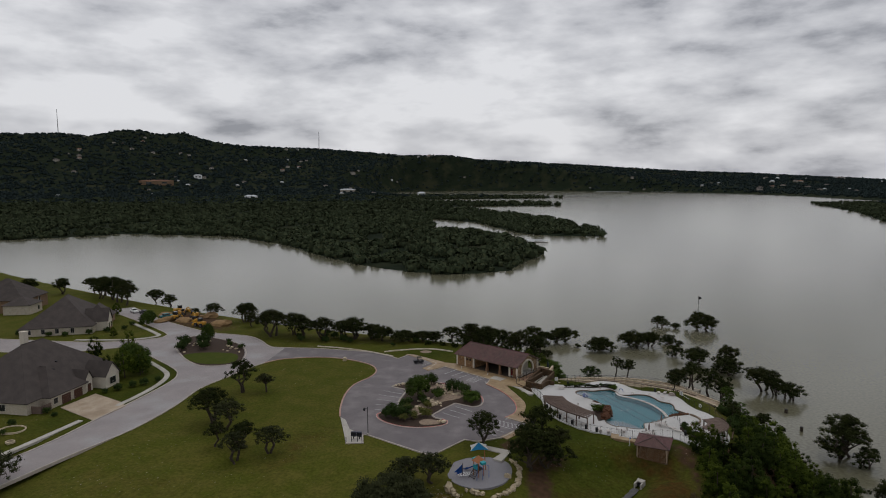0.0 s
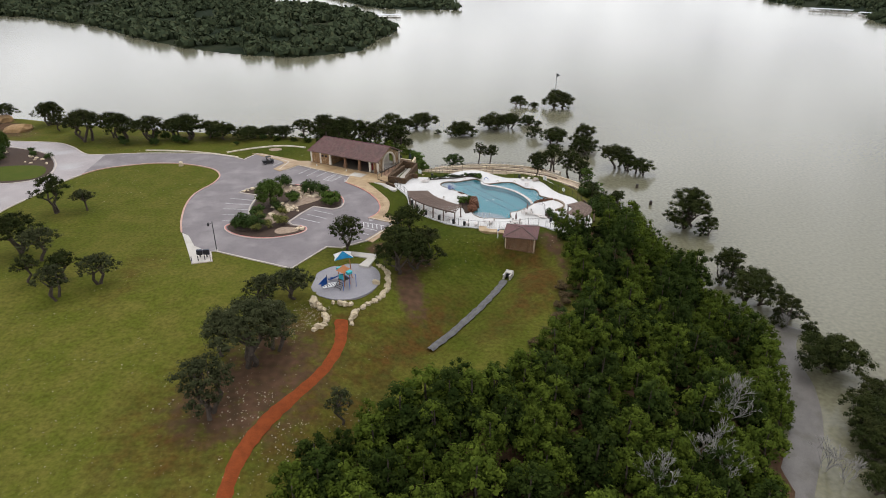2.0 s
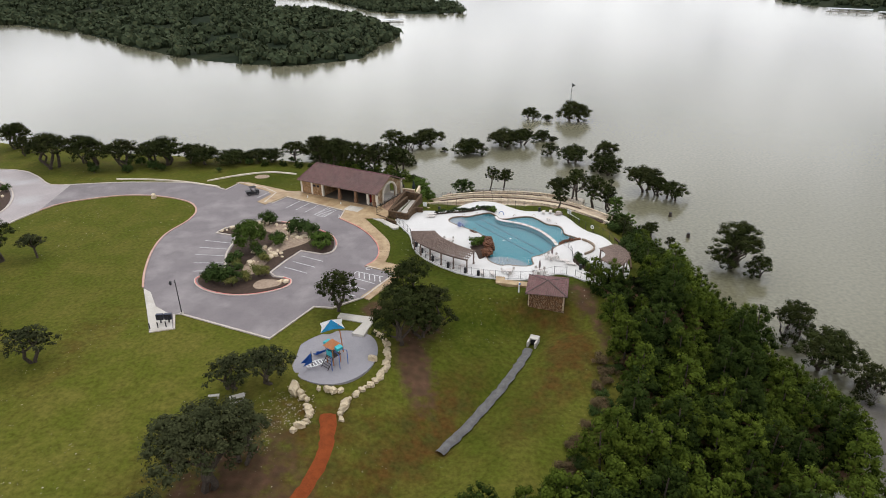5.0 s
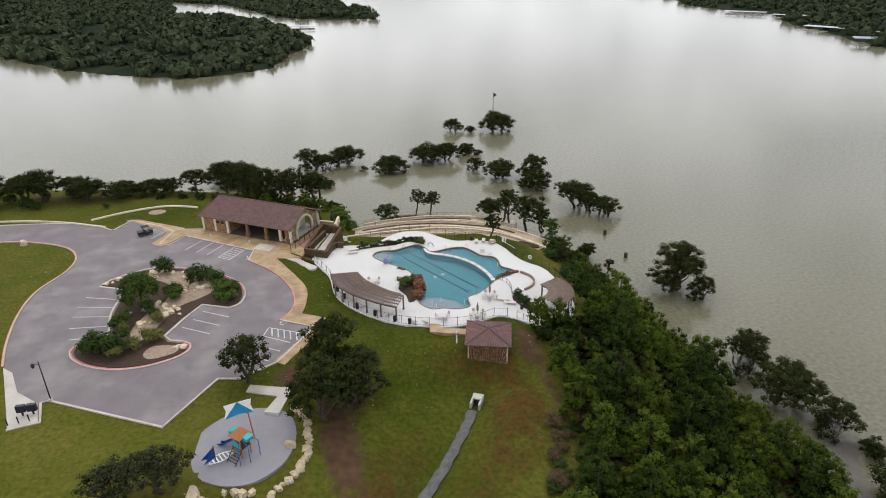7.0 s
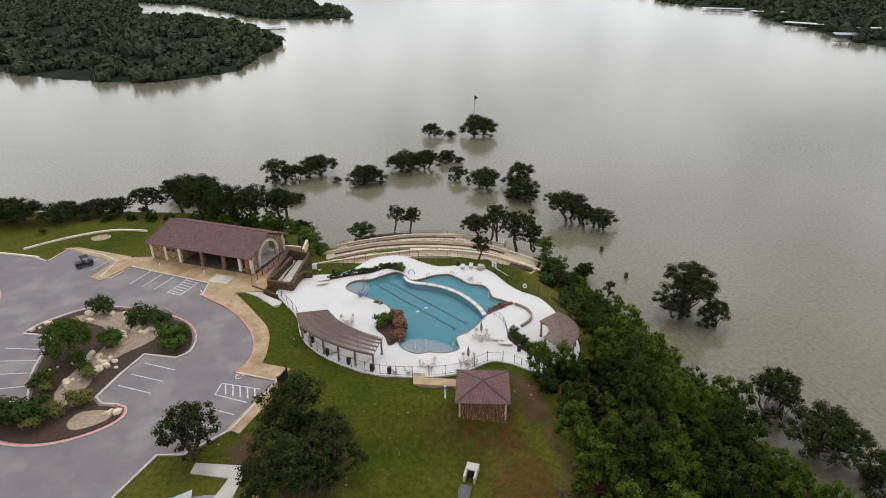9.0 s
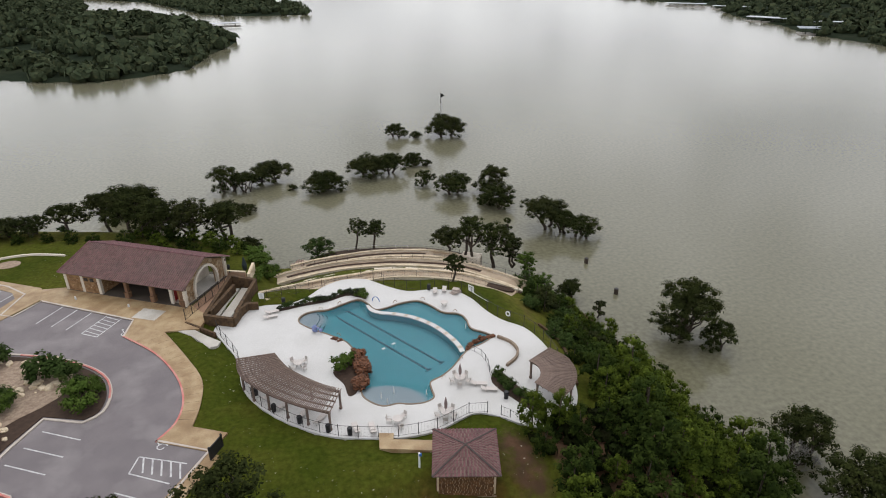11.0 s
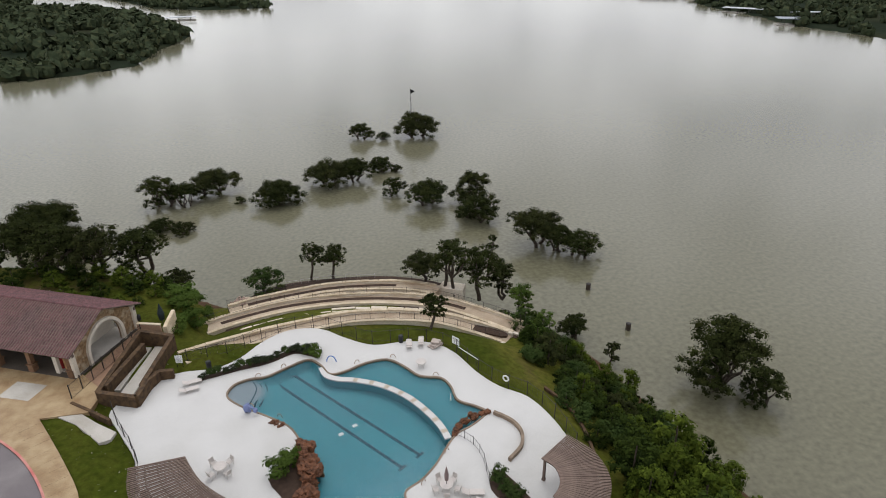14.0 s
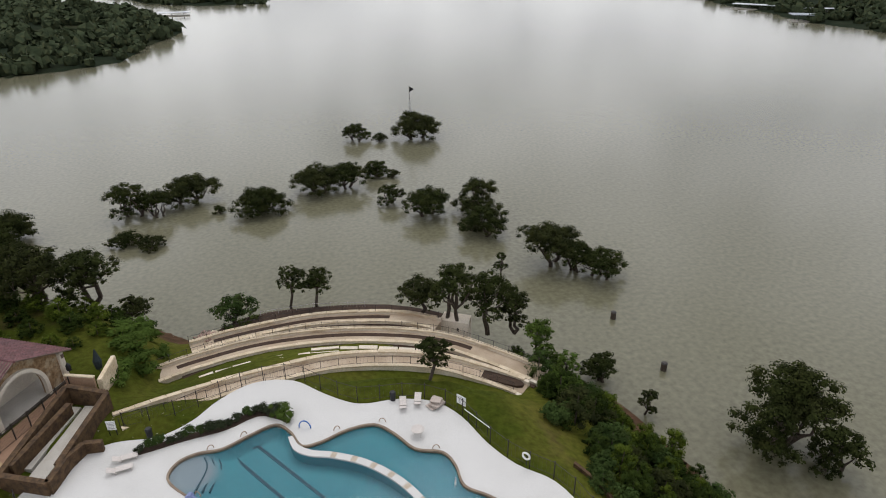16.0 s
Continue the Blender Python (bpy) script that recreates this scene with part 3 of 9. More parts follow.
def build_ground():
    xs, ys = np.arange(-430, 112, 1.6), np.arange(-70, 420, 1.6)
    x, y = np.meshgrid(xs, ys)
    z = ground_z(x, y)
    rough_part = smooth((z - 11.6) / -1.2) + 0.0
    z = z + (value_noise(x, y, 7, 3) - 0.5) * 0.5 * np.where(z > 0.5, rough_part, 0.3)
    z = np.where(inside(x, y, DECK) & (line_distance(x, y, DECK + DECK[:1]) > 1.7), DECK_Z - 3.0, np.where(inside(x, y, DECK), np.minimum(z, DECK_Z - 0.12), np.where(line_distance(x, y, DECK + DECK[:1]) < 2.3, np.minimum(z, DECK_Z - 0.3), z)))
    z = np.where(inside(x, y, PLAY), 10.85, z)
    z = z - 0.55 * np.exp(-(line_distance(x, y, [p for p in DRAIN_LINE if p[1] > 112.5]) / 1.5) ** 2)
    keep = (z[:-1, :-1] > -3.5) | (z[1:, 1:] > -3.5) | (z[:-1, 1:] > -3.5) | (z[1:, :-1] > -3.5)
    ob = quick_mesh("ground", np.stack([x, y, z], -1).reshape(-1, 3), grid_faces(len(xs), len(ys), keep), ground_material())
    ob.data.polygons.foreach_set("use_smooth", [True] * len(ob.data.polygons))
    shore = line_distance(x, y, SHORE + SHORE[:1])
    bare = np.clip(1.2 - z / 2.2, 0, 1) + blot(x, y, -2.2, 127, 2.4, 8, 12) + 0.55 * blot(x, y, 24.5, 146, 3, 5) + 0.7 * blot(x, y, 27.0, 132, 1.2, 13, 8)
    bare += 0.35 * blot(x, y, -20, 208, 16, 4.5, -12) + 0.35 * blot(x, y, -70, 219, 60, 9) + blot(x, y, -150, 233, 22, 9, -30) + 0.6 * blot(x, y, 22, 116, 2, 5, -30) + 0.8 * blot(x, y, -1.0, 138, 3, 4) + 0.8 * blot(x, y, -9.6, 141.0, 2.2, 3.2) + 0.35 * blot(x, y, 36, 176, 3, 8)
    bare += 0.9 * inside(x, y, [(28, 150), (60, 152), (64, 100), (44, 74), (34, 40), (14, 34), (0, 50), (-8, 76), (-12, 88), (8, 96), (23, 108), (29, 130)])
    bare += 0.28 * blot(x, y, -15, 101, 11, 15, 20) + 0.45 * blot(x, y, -22, 108, 7, 9) + 0.6 * blot(x, y, -26, 96, 8, 8)
    dry = 0.55 * blot(x, y, -13, 97, 11, 14) + 0.55 * blot(x, y, 16, 124, 4, 15, -30) + 0.7 * blot(x, y, 1, 118, 4, 14, -25) + 0.6 * blot(x, y, 17, 143, 9, 3) + 0.7 * blot(x, y, 21, 134, 4, 7) + 0.6 * blot(x, y, -30, 92, 10, 16) + 0.5 * blot(x, y, -14, 116, 12, 9) + 0.4 * blot(x, y, -52, 132, 6, 14) + 0.25 * blot(x, y, -75, 110, 25, 12)
    lush = smooth((y - 128) / 22) * smooth((z - 9) / 1.5) * (1 - 0.75 * smooth((-22 - x) / 10)) + blot(x, y, -8, 165, 9, 16) + blot(x, y, 8, 144, 14, 8) + 0.9 * blot(x, y, 8, 124, 11, 14) + blot(x, y, -45, 205, 12, 7) + 0.9 * blot(x, y, 3, 195, 8, 14) \
        + blot(x, y, -110, 150, 14, 40) + blot(x, y, 20, 187, 14, 6)
    rgb = np.stack([np.clip(bare, 0, 1), np.clip(dry, 0, 1), np.clip(lush, 0, 1), np.ones_like(x)], -1).astype(np.float32)
    layer = ob.data.attributes.new("soil", "FLOAT_COLOR", "POINT")
    layer.data.foreach_set("color", rgb.ravel())
    return tagged(ob, "mown green lawn with dry grass and bare earth", "ground", kind="structure")


build_ground()

# ---------------------------------------------------------------- the lake, out to the horizon
lake = bmesh.new()
bmesh.ops.create_circle(lake, cap_ends=True, segments=96, radius=9000)
tagged(part("water", lake, M_LAKE, label="muddy flooded lake with faint ripples"), category="lake", kind="structure")


# ---------------------------------------------------------------- far shores
PENINSULA = [(-4900, 420), (-1500, 560), (-900, 600), (-674, 616), (-631, 654), (-600, 712), (-517, 712), (-423, 702), (-405, 685), (-310, 617), (-249, 550), (-188, 492),
             (-152, 467), (-127, 455), (-97, 447), (-78, 457), (-58, 474), (-54, 524), (-42, 584), (-78, 685), (-135, 799), (-209, 815), (-232, 917), (-300, 1110), (-178, 996),
             (-93, 809), (-40, 772), (10, 778), (8, 840), (-25, 920), (-60, 1050), (-150, 1200), (-250, 1380), (-460, 1560), (-280, 1640), (-95, 1700), (-120, 1790),
             (-480, 1850), (-650, 2200), (-330, 2330), (-130, 2440), (-280, 2560), (-700, 2620), (-1250, 3300), (-1100, 4850), (-4900, 4850)]
EAST_LAND = [(366, 420), (366, 465), (361, 510), (379, 560), (382, 596), (395, 655), (434, 744), (405, 815), (400, 880), (440, 1000), (425, 1110), (490, 1400), (545, 1880),
             (700, 1900), (1000, 1500), (1400, 1300), (4900, 1500), (4900, -400), (420, -400), (380, 300)]
FAR_AZ = [-75, -48, -45.1, -42.9, -40.9, -39.3, -37.7, -36, -34.7, -32.1, -25, -17.6, -13.3, -11, -2.5, 6.9, 11.2, 21.4, 30, 75]
FAR_UP = [3.4, 3.62, 3.73, 3.6, 4.07, 4.14, 3.81, 4.06, 3.52, 3.06, 2.8, 2.23, 2.22, 1.83, 1.31, 0.63, 0.44, -0.2, -0.4, -0.4]
SHORE_AZ = [-75, -20, -13, -6, 0, 5, 11, 15, 19, 22, 25, 28, 40, 75]
SHORE_R = [3000, 4150, 4200, 4100, 3850, 3550, 3150, 2750, 2350, 2150, 1950, 1850, 1900, 2200]


def far_height(x, y):
    """Height of the far shores: low wooded points, and hills behind the lake."""
    r, az = np.hypot(x - 6.7, y - 16), np.degrees(np.arctan2(x - 6.7, y - 16))
    edge = np.minimum(line_distance(x, y, PENINSULA + PENINSULA[:1]), 400) * np.where(inside(x, y, PENINSULA), 1, -1)
    edge2 = np.minimum(line_distance(x, y, EAST_LAND + EAST_LAND[:1]), 400) * np.where(inside(x, y, EAST_LAND), 1, -1)
    start = np.interp(az, SHORE_AZ, SHORE_R)
    d = np.maximum(np.maximum(edge, edge2), np.minimum(r - start, 400))
    z = np.where(d > 0, 0.6 + 5 * smooth(d / 180), np.maximum(d * 0.1, -4))
    top = 65.6 + 4500 * np.tan(np.radians(np.interp(az, FAR_AZ, FAR_UP))) * 1.0 - 8
    rise = smooth((r - np.minimum(start, 2600)) / (4500 - np.minimum(start, 2600)))
    hill = np.clip(top, 12, None) * rise ** 1.5 * (0.86 + 0.28 * (value_noise(x, y, 420, 5) - 0.5)) + 14 * (value_noise(x, y, 160, 8) - 0.5) * rise
    crest = smooth((r - 4150) / 250)
    hill = hill * (1 - crest) + np.clip(top, 12, None) * crest
    return np.where((d > 0) & (r > 900), z + np.maximum(hill, 0) * smooth(d / 150), z)


def build_far_land():
    az, r = np.radians(np.arange(-72, 60.1, 0.3)), 400 * 1.0 * (4880 / 400) ** np.linspace(0, 1, 170)
    a, rr = np.meshgrid(az, r)
    x, y = 6.7 + rr * np.sin(a), 16 + rr * np.cos(a)
    z = far_height(x, y)
    keep = np.maximum(np.maximum(z[:-1, :-1], z[1:, 1:]), np.maximum(z[:-1, 1:], z[1:, :-1])) > -1.5
    m = material("far_scrub_ground", (0.019, 0.026, 0.015), (0.013, 0.019, 0.011), 1.0, 0.05, 0.3, 0.0, third=(0.034, 0.037, 0.020), patch=0.013, spec=0.02)
    ob = quick_mesh("far_shore", np.stack([x, y, z], -1).reshape(-1, 3), grid_faces(len(az), len(r), keep), m)
    return tagged(ob, "dark wooded far shore with low hills behind", "far shore", kind="structure")


build_far_land()


# ---------------------------------------------------------------- street, car park, walks
def slab(name, outline, z0, z1, mat, label="", category="", kind="structure", parent=None):
    bm = bmesh.new()
    prism(bm, outline, z0, z1)
    bmesh.ops.triangulate(bm, faces=[f for f in bm.faces if len(f.verts) > 4])
    ob = part(name, bm, mat, parent, label)
    return tagged(ob, category=category, kind=kind) if not parent else ob


ROAD_Z = LOT_Z + 0.14
SPLIT_A, SPLIT_B = (-90.6, 183.6), (-93.5, 200.8)
lawn_i = min(range(len(LAWN_EDGE)), key=lambda i: math.dist(LAWN_EDGE[i], SPLIT_A))
north_i = min(range(len(NORTH_EDGE)), key=lambda i: math.dist(NORTH_EDGE[i], SPLIT_B))
street_outline = LAWN_EDGE[:lawn_i + 1] + NORTH_EDGE[north_i:] + WEST_EDGE
lot_outline = LAWN_EDGE[lawn_i:] + LOT_SOUTH[1:] + LOT_EAST[1:] + LOT_NORTH[1:] + NORTH_EDGE[1:north_i + 1]
street_outline = street_outline[::-1]
lot_outline = lot_outline[::-1]
slab("road", street_outline, LOT_Z - 0.5, ROAD_Z, M_STREET, "pale worn residential street with a roundabout", "street")
slab("parking_lot", lot_outline, LOT_Z - 0.5, ROAD_Z, M_ASPHALT, "grey asphalt car park with pale stains", "parking lot")


def kerb(line, mat=M_KERB, closed=False, out=0.28, label="low concrete kerb along the asphalt"):
    bm = bmesh.new()
    strip(bm, line, out, 0.0, LOT_Z - 0.4, ROAD_Z + 0.13, closed)
    return tagged(part("kerb", bm, mat, label=label), category="kerb", kind="structure")


kerb(LAWN_EDGE[:lawn_i + 1], out=-0.3)
kerb(LAWN_EDGE[lawn_i:], M_PINK_KERB, out=-0.34, label="pinkish concrete kerb round the lawn")
kerb(LOT_SOUTH[1:], out=-0.3)
kerb(LOT_EAST, M_RED_KERB, out=-0.22, label="faded red painted fire-lane kerb")
kerb(LOT_NORTH, out=-0.3)
kerb(NORTH_EDGE, out=-0.3)
kerb(WEST_EDGE, out=-0.3)


def flat_piece(name, outline, z, mat, parent=None, thick=0.012, label=""):
    bm = bmesh.new()
    prism(bm, outline, z - thick, z)
    return part(name, bm, mat, parent, label)


WALK_Z = ROAD_Z + 0.12
walk_out = curved([(-16.2, 178.6), (-12.1, 171.3), (-9.6, 166.0), (-9.2, 161.0), (-9.6, 157.5)], steps=4)
slab("pavement", (LOT_EAST + [(-21.3, 182.8), (-36.2, 191.6), (-38.2, 195.6), (-33.4, 195.5), (-13.8, 185.6), (-10.8, 181.6), (-11.6, 178.4)]
                  + walk_out + [(-5.6, 155.6), (-7.2, 153.0)])[::-1], LOT_Z - 0.4, WALK_Z, M_WALK, "wet tan concrete walk beside the car park", "pavement")
slab("pavement", [(-51.6, 202.2), (-49.0, 202.4), (-37.6, 196.2), (-36.4, 192.2), (-40.0, 186.9), (-42.3, 188.7), (-40.4, 193.4), (-41.6, 195.6), (-49.2, 200.6)][::-1], LOT_Z - 0.3, WALK_Z - 0.03, M_WALK, "tan concrete walk round the parking bay", "pavement")
slab("pavement", [(-12.2, 133.6), (-10.3, 133.0), (-9.2, 137.4), (-9.5, 138.2), (-14.9, 139.5), (-15.2, 138.0), (-10.9, 136.6)], LOT_Z - 0.4, WALK_Z - 0.06, M_CONCRETE, "pale concrete path to the playground", "pavement")
slab("pavement", [(-12.4, 144.6), (-7.5, 153.0), (-6.0, 152.2), (-10.8, 143.6)],
     LOT_Z - 0.4, WALK_Z - 0.05, M_WALK, "tan concrete walk along the car park kerb", "pavement")
gate_landing = slab("pavement", [(-17.0, 180.6), (-16.0, 181.9), (-13.9, 180.1), (-10.6, 176.8), (-8.4, 174.9), (-8.7, 173.9), (-9.7, 173.6), (-12.4, 176.8)][::-1], LOT_Z - 0.6, WALK_Z - 0.02, M_CONCRETE,
     "pale concrete landing at the pool gate", "pavement")
for v in gate_landing.data.vertices:          # it falls towards the gate
    v.co.z -= 0.3 * min(1.0, max(0.0, (v.co.x + 14.0) / 4.5))
slab("pavement", [(-50.3, 147.6), (-43.3, 134.2), (-40.1, 135.0), (-41.8, 138.8), (-45.6, 141.6), (-48.4, 146.2)][::-1], LOT_Z - 0.3, ROAD_Z + 0.06, M_CONCRETE,
     "pale concrete pad under the letter boxes", "pavement")
slab("pavement", [(10.6, 152.2), (12.2, 151.8), (12.0, 150.9), (16.4, 149.8), (16.0, 148.3), (10.4, 149.8)][::-1], 9.6, 11.3, M_WALK, "short tan walk to the washroom", "pavement")
slab("pavement", [(-20.4, 186.0), (-17.0, 184.4), (-18.2, 182.0), (-21.6, 183.6)][::-1], LOT_Z, WALK_Z + 0.012, M_CONCRETE, "paler concrete panel in the walk", "pavement")
# tooled joints of the walk
for x, y, a in along(walk_out + [], 1.6, 0.8):
    dx, dy = math.cos(radians(a + 90)), math.sin(radians(a + 90))
    flat_piece("joint", [(x, y), (x - dx * 2.1, y - dy * 2.1), (x - dx * 2.1 + 0.05, y - dy * 2.1 + 0.02), (x + 0.05, y + 0.02)], WALK_Z + 0.006, M_MULCH,
               parent=bpy.data.objects["pavement"])

# street-side walk in front of the houses
for line in ([(-110.9, 100), (-108.6, 115.3), (-107.9, 132)], [(-106.9, 142), (-107.0, 150), (-108.2, 159), (-111.0, 166), (-116.5, 171), (-131, 180.2), (-140, 185.5)],
             [(-170, 194.4), (-154, 198), (-148, 201.5), (-145.6, 206), (-149.5, 209.6), (-170, 222)]):
    bm = bmesh.new()
    strip(bm, curved(line), 0.7, -0.7, LOT_Z - 0.3, ROAD_Z + 0.1)
    tagged(part("pavement", bm, M_CONCRETE, label="narrow pale concrete footpath along the street"), category="pavement", kind="structure")
slab("driveway", [(-119.4, 137.8), (-105.0, 132.6), (-104.6, 142.4), (-108, 144.6), (-119.0, 148.4)][::-1], LOT_Z - 0.3, ROAD_Z + 0.09, M_TERRACE_WALK, "wide tan concrete driveway", "driveway")

# painted stall lines
paint = thing("parking_lines", (0, 0, ROAD_Z), "worn white stall lines on the asphalt", "road marking", kind="structure")


def stripe(a, b, w=0.075):
    d = Vector((b[0] - a[0], b[1] - a[1], 0)).normalized() * w
    flat_piece("line", [(a[0] - d.y, a[1] + d.x), (a[0] + d.y, a[1] - d.x), (b[0] + d.y, b[1] - d.x), (b[0] - d.y, b[1] + d.x)], 0.012, M_LINE, paint, 0.006)


for a in ((-25.8, 160.3), (-26.8, 157.9), (-27.8, 155.6)):
    stripe(a, (a[0] + 4.6, a[1] - 2.36))
for a, b in (((-46.7, 167.4), (-41.1, 166.1)), ((-46.8, 164.2), (-40.75, 163.35)), ((-46.3, 160.95), (-40.35, 160.4)), ((-45.4, 157.4), (-39.8, 157.4)), ((-44.2, 154.05), (-39.9, 154.35))):
    stripe(a, b)
edge_u, edge_n = Vector((-0.861, 0.508)), Vector((-0.46, -0.888))
for s in (1.9, 4.6, 7.4, 10.1, 12.9):
    a = Vector((-21.3, 182.8)) + edge_u * s
    stripe(a, a + edge_n * 4.9)
for k in range(6):
    a = Vector((-21.3, 182.8)) + edge_u * 1.9 + edge_n * (0.5 + 0.78 * k)
    stripe(a + edge_n * 0.0, a + edge_u * 2.7 + edge_n * -0.2, 0.065)
stripe(Vector((-21.3, 182.8)) + edge_u * 1.9 + edge_n * 4.9, Vector((-21.3, 182.8)) + edge_u * 4.6 + edge_n * 4.9)
for s in (20.5, 23.3, 26.1):
    a = Vector((-21.3, 182.8)) + edge_u * s + Vector((0.4, 0.9))
    stripe(a, a + edge_n * 4.6)
for a, b in (((-14.4, 153.9), (-9.3, 151.8)), ((-14.9, 151.6), (-10.6, 149.3)), ((-14.4, 153.9), (-14.9, 151.6)), ((-15.7, 149.2), (-11.9, 147.2)), ((-16.6, 146.6), (-13.2, 144.9))):
    stripe(a, b)
for k in range(5):
    p = Vector((-14.4, 153.9)) + Vector((5.1, -2.1)) * (0.1 + 0.19 * k)
    stripe(p, p + Vector((0.35, -2.3)), 0.09)


def wheelchair_sign(x, y, turn):
    """The painted wheelchair emblem: a ring, a head and a bent bar."""
    c, s = math.cos(radians(turn)), math.sin(radians(turn))
    at = lambda u, v: (x + u * c - v * s, y + u * s + v * c)
    bm = bmesh.new()
    ring = [at(0.42 * math.cos(a), 0.42 * math.sin(a)) for a in np.linspace(0.3, 5.2, 14)]
    strip(bm, ring, 0.06, -0.06, 0.004, 0.012)
    strip(bm, [at(-0.05, 1.0), at(-0.05, 0.35), at(0.4, 0.3), at(0.6, -0.3)], 0.07, -0.07, 0.005, 0.013)
    prism(bm, [at(-0.05 + 0.16 * math.cos(a), 1.25 + 0.16 * math.sin(a)) for a in np.linspace(0, 5.6, 9)], 0.004, 0.012)
    part("wheelchair_sign", bm, M_LINE, paint)


wheelchair_sign(-21.6, 179.4, 20)
wheelchair_sign(-12.4, 155.0, 30)


# ---------------------------------------------------------------- planted islands
def planted_island(outline, red):
    bm = bmesh.new()
    strip(bm, outline, 0.0, -0.32, LOT_Z - 0.3, ROAD_Z + 0.14, True)
    k = tagged(part("kerb", bm, M_KERB, label="concrete kerb round the planted island"), category="kerb", kind="structure")
    if red:
        for lo, hi in red:
            bm = bmesh.new()
            strip(bm, outline[lo:hi], 0.03, -0.2, ROAD_Z + 0.02, ROAD_Z + 0.15)
            part("red_paint", bm, M_RED_KERB, k, "faded red fire-lane paint")
    return k


isl = ISLAND[::-1]
planted_island(isl, ((13, 39), (48, 60)))
inner = offset_line(isl, 0.33, True)
slab("mulch_bed", inner, LOT_Z - 0.2, ROAD_Z + 0.1, M_MULCH, "dark mulch bed in the car park island", "planting bed")
slab("gravel_bed", curved([(-40.5, 174.4), (-36, 175.4), (-29.5, 174.4), (-25.6, 170.6), (-26.0, 166), (-30.5, 161.5), (-31.8, 155.5), (-33.4, 152.0), (-35.4, 155), (-34.6, 160), (-32.5, 166), (-34.5, 171)], True, 3)[::-1],
     LOT_Z, ROAD_Z + 0.13, M_GRAVEL, "tan gravel dry stream through the island", "gravel bed")
slab("gravel_bed", curved([(-30.6, 150.6), (-27.0, 150.2), (-27.2, 148.4), (-30.2, 147.2), (-31.6, 148.6)], True, 3)[::-1], LOT_Z, ROAD_Z + 0.13, M_GRAVEL, "tan gravel patch in the island", "gravel bed")
cul = CUL[::-1] if sum((b[0] - a[0]) * (b[1] + a[1]) for a, b in zip(CUL, CUL[1:] + CUL[:1])) > 0 else CUL
planted_island(cul, ())
slab("roundabout_bed", offset_line(cul, 0.33, True), LOT_Z - 0.2, ROAD_Z + 0.1, M_MULCH, "dark mulch bed in the roundabout", "planting bed")
slab("roundabout_lawn", curved([(-119.5, 184.6), (-110, 178.6), (-101.5, 180.0), (-100.4, 184.5), (-104, 190), (-111, 190.6), (-117.6, 188.4)], True, 3), LOT_Z, ROAD_Z + 0.14,
     material("roundabout_grass", (0.055, 0.075, 0.012), (0.072, 0.084, 0.017), 0.95, 0.4, 5.0, 0.4, spec=0.04), "green grass in the roundabout", "lawn")


def boulders(spots, mat, label, group, flat=0.6):
    shapes = []
    for k in range(4):
        bm = bmesh.new()
        rock(bm, (0, 0, 0), (1, 1, 1), 50 + k, 0.45)
        me = bpy.data.meshes.new("boulder")
        bm.to_mesh(me)
        bm.free()
        me.materials.append(mat)
        shapes.append(me)
    r = random.Random(len(spots))
    for i, (x, y, z, s) in enumerate(spots):
        ob = new("boulder", shapes[r.randrange(4)])
        h = s * flat * r.uniform(0.8, 1.2)
        ob.matrix_basis = pose(x, y, z + h * 0.22, r.uniform(-6, 6), r.uniform(-6, 6), r.uniform(0, 360)) @ Matrix.Diagonal((s * r.uniform(0.85, 1.2), s * r.uniform(0.6, 0.9), h, 1))
        tagged(ob, label, "boulder", group)


r_isl = random.Random(3)
spots = []
for cx, cy, k, spread in ((-36, 174.8, 10, 2.6), (-31, 173, 14, 2.6), (-29.5, 169, 16, 2.6), (-33, 163, 12, 2.4), (-30.4, 160.4, 10, 1.6), (-44, 172.6, 6, 1.4), (-26.8, 149.6, 5, 0.8), (-34.0, 157, 5, 1.2), (-37.5, 160.5, 2, 1.0)):
    for _ in range(k):
        spots.append((cx + r_isl.uniform(-1, 1) * spread, cy + r_isl.uniform(-1, 1) * spread * 0.7, ROAD_Z + 0.1, r_isl.uniform(0.35, 1.25)))
boulders(spots, M_LIMESTONE, "tan limestone boulder in the planted island", "boulders in the car park island")
spots = [(-128 + r_isl.uniform(-4, 8), 193 + r_isl.uniform(-6, 10), ROAD_Z + 0.1, r_isl.uniform(0.5, 1.3)) for _ in range(26)]
spots += [(-108 + r_isl.uniform(-6, 6), 197 + r_isl.uniform(-5, 4), ROAD_Z + 0.1, r_isl.uniform(0.4, 1.1)) for _ in range(14)]
spots = [s for s in spots if inside(np.array([s[0]]), np.array([s[1]]), offset_line(cul, 0.9, True))[0]]
boulders(spots, M_LIMESTONE, "tan limestone boulder in the roundabout bed", "boulders in the roundabout")
boulders([(-67.5, 191.2, ROAD_Z, 1.1)], M_LIMESTONE, "single upright limestone boulder at the lawn's edge", "boulder on the lawn", 1.5)
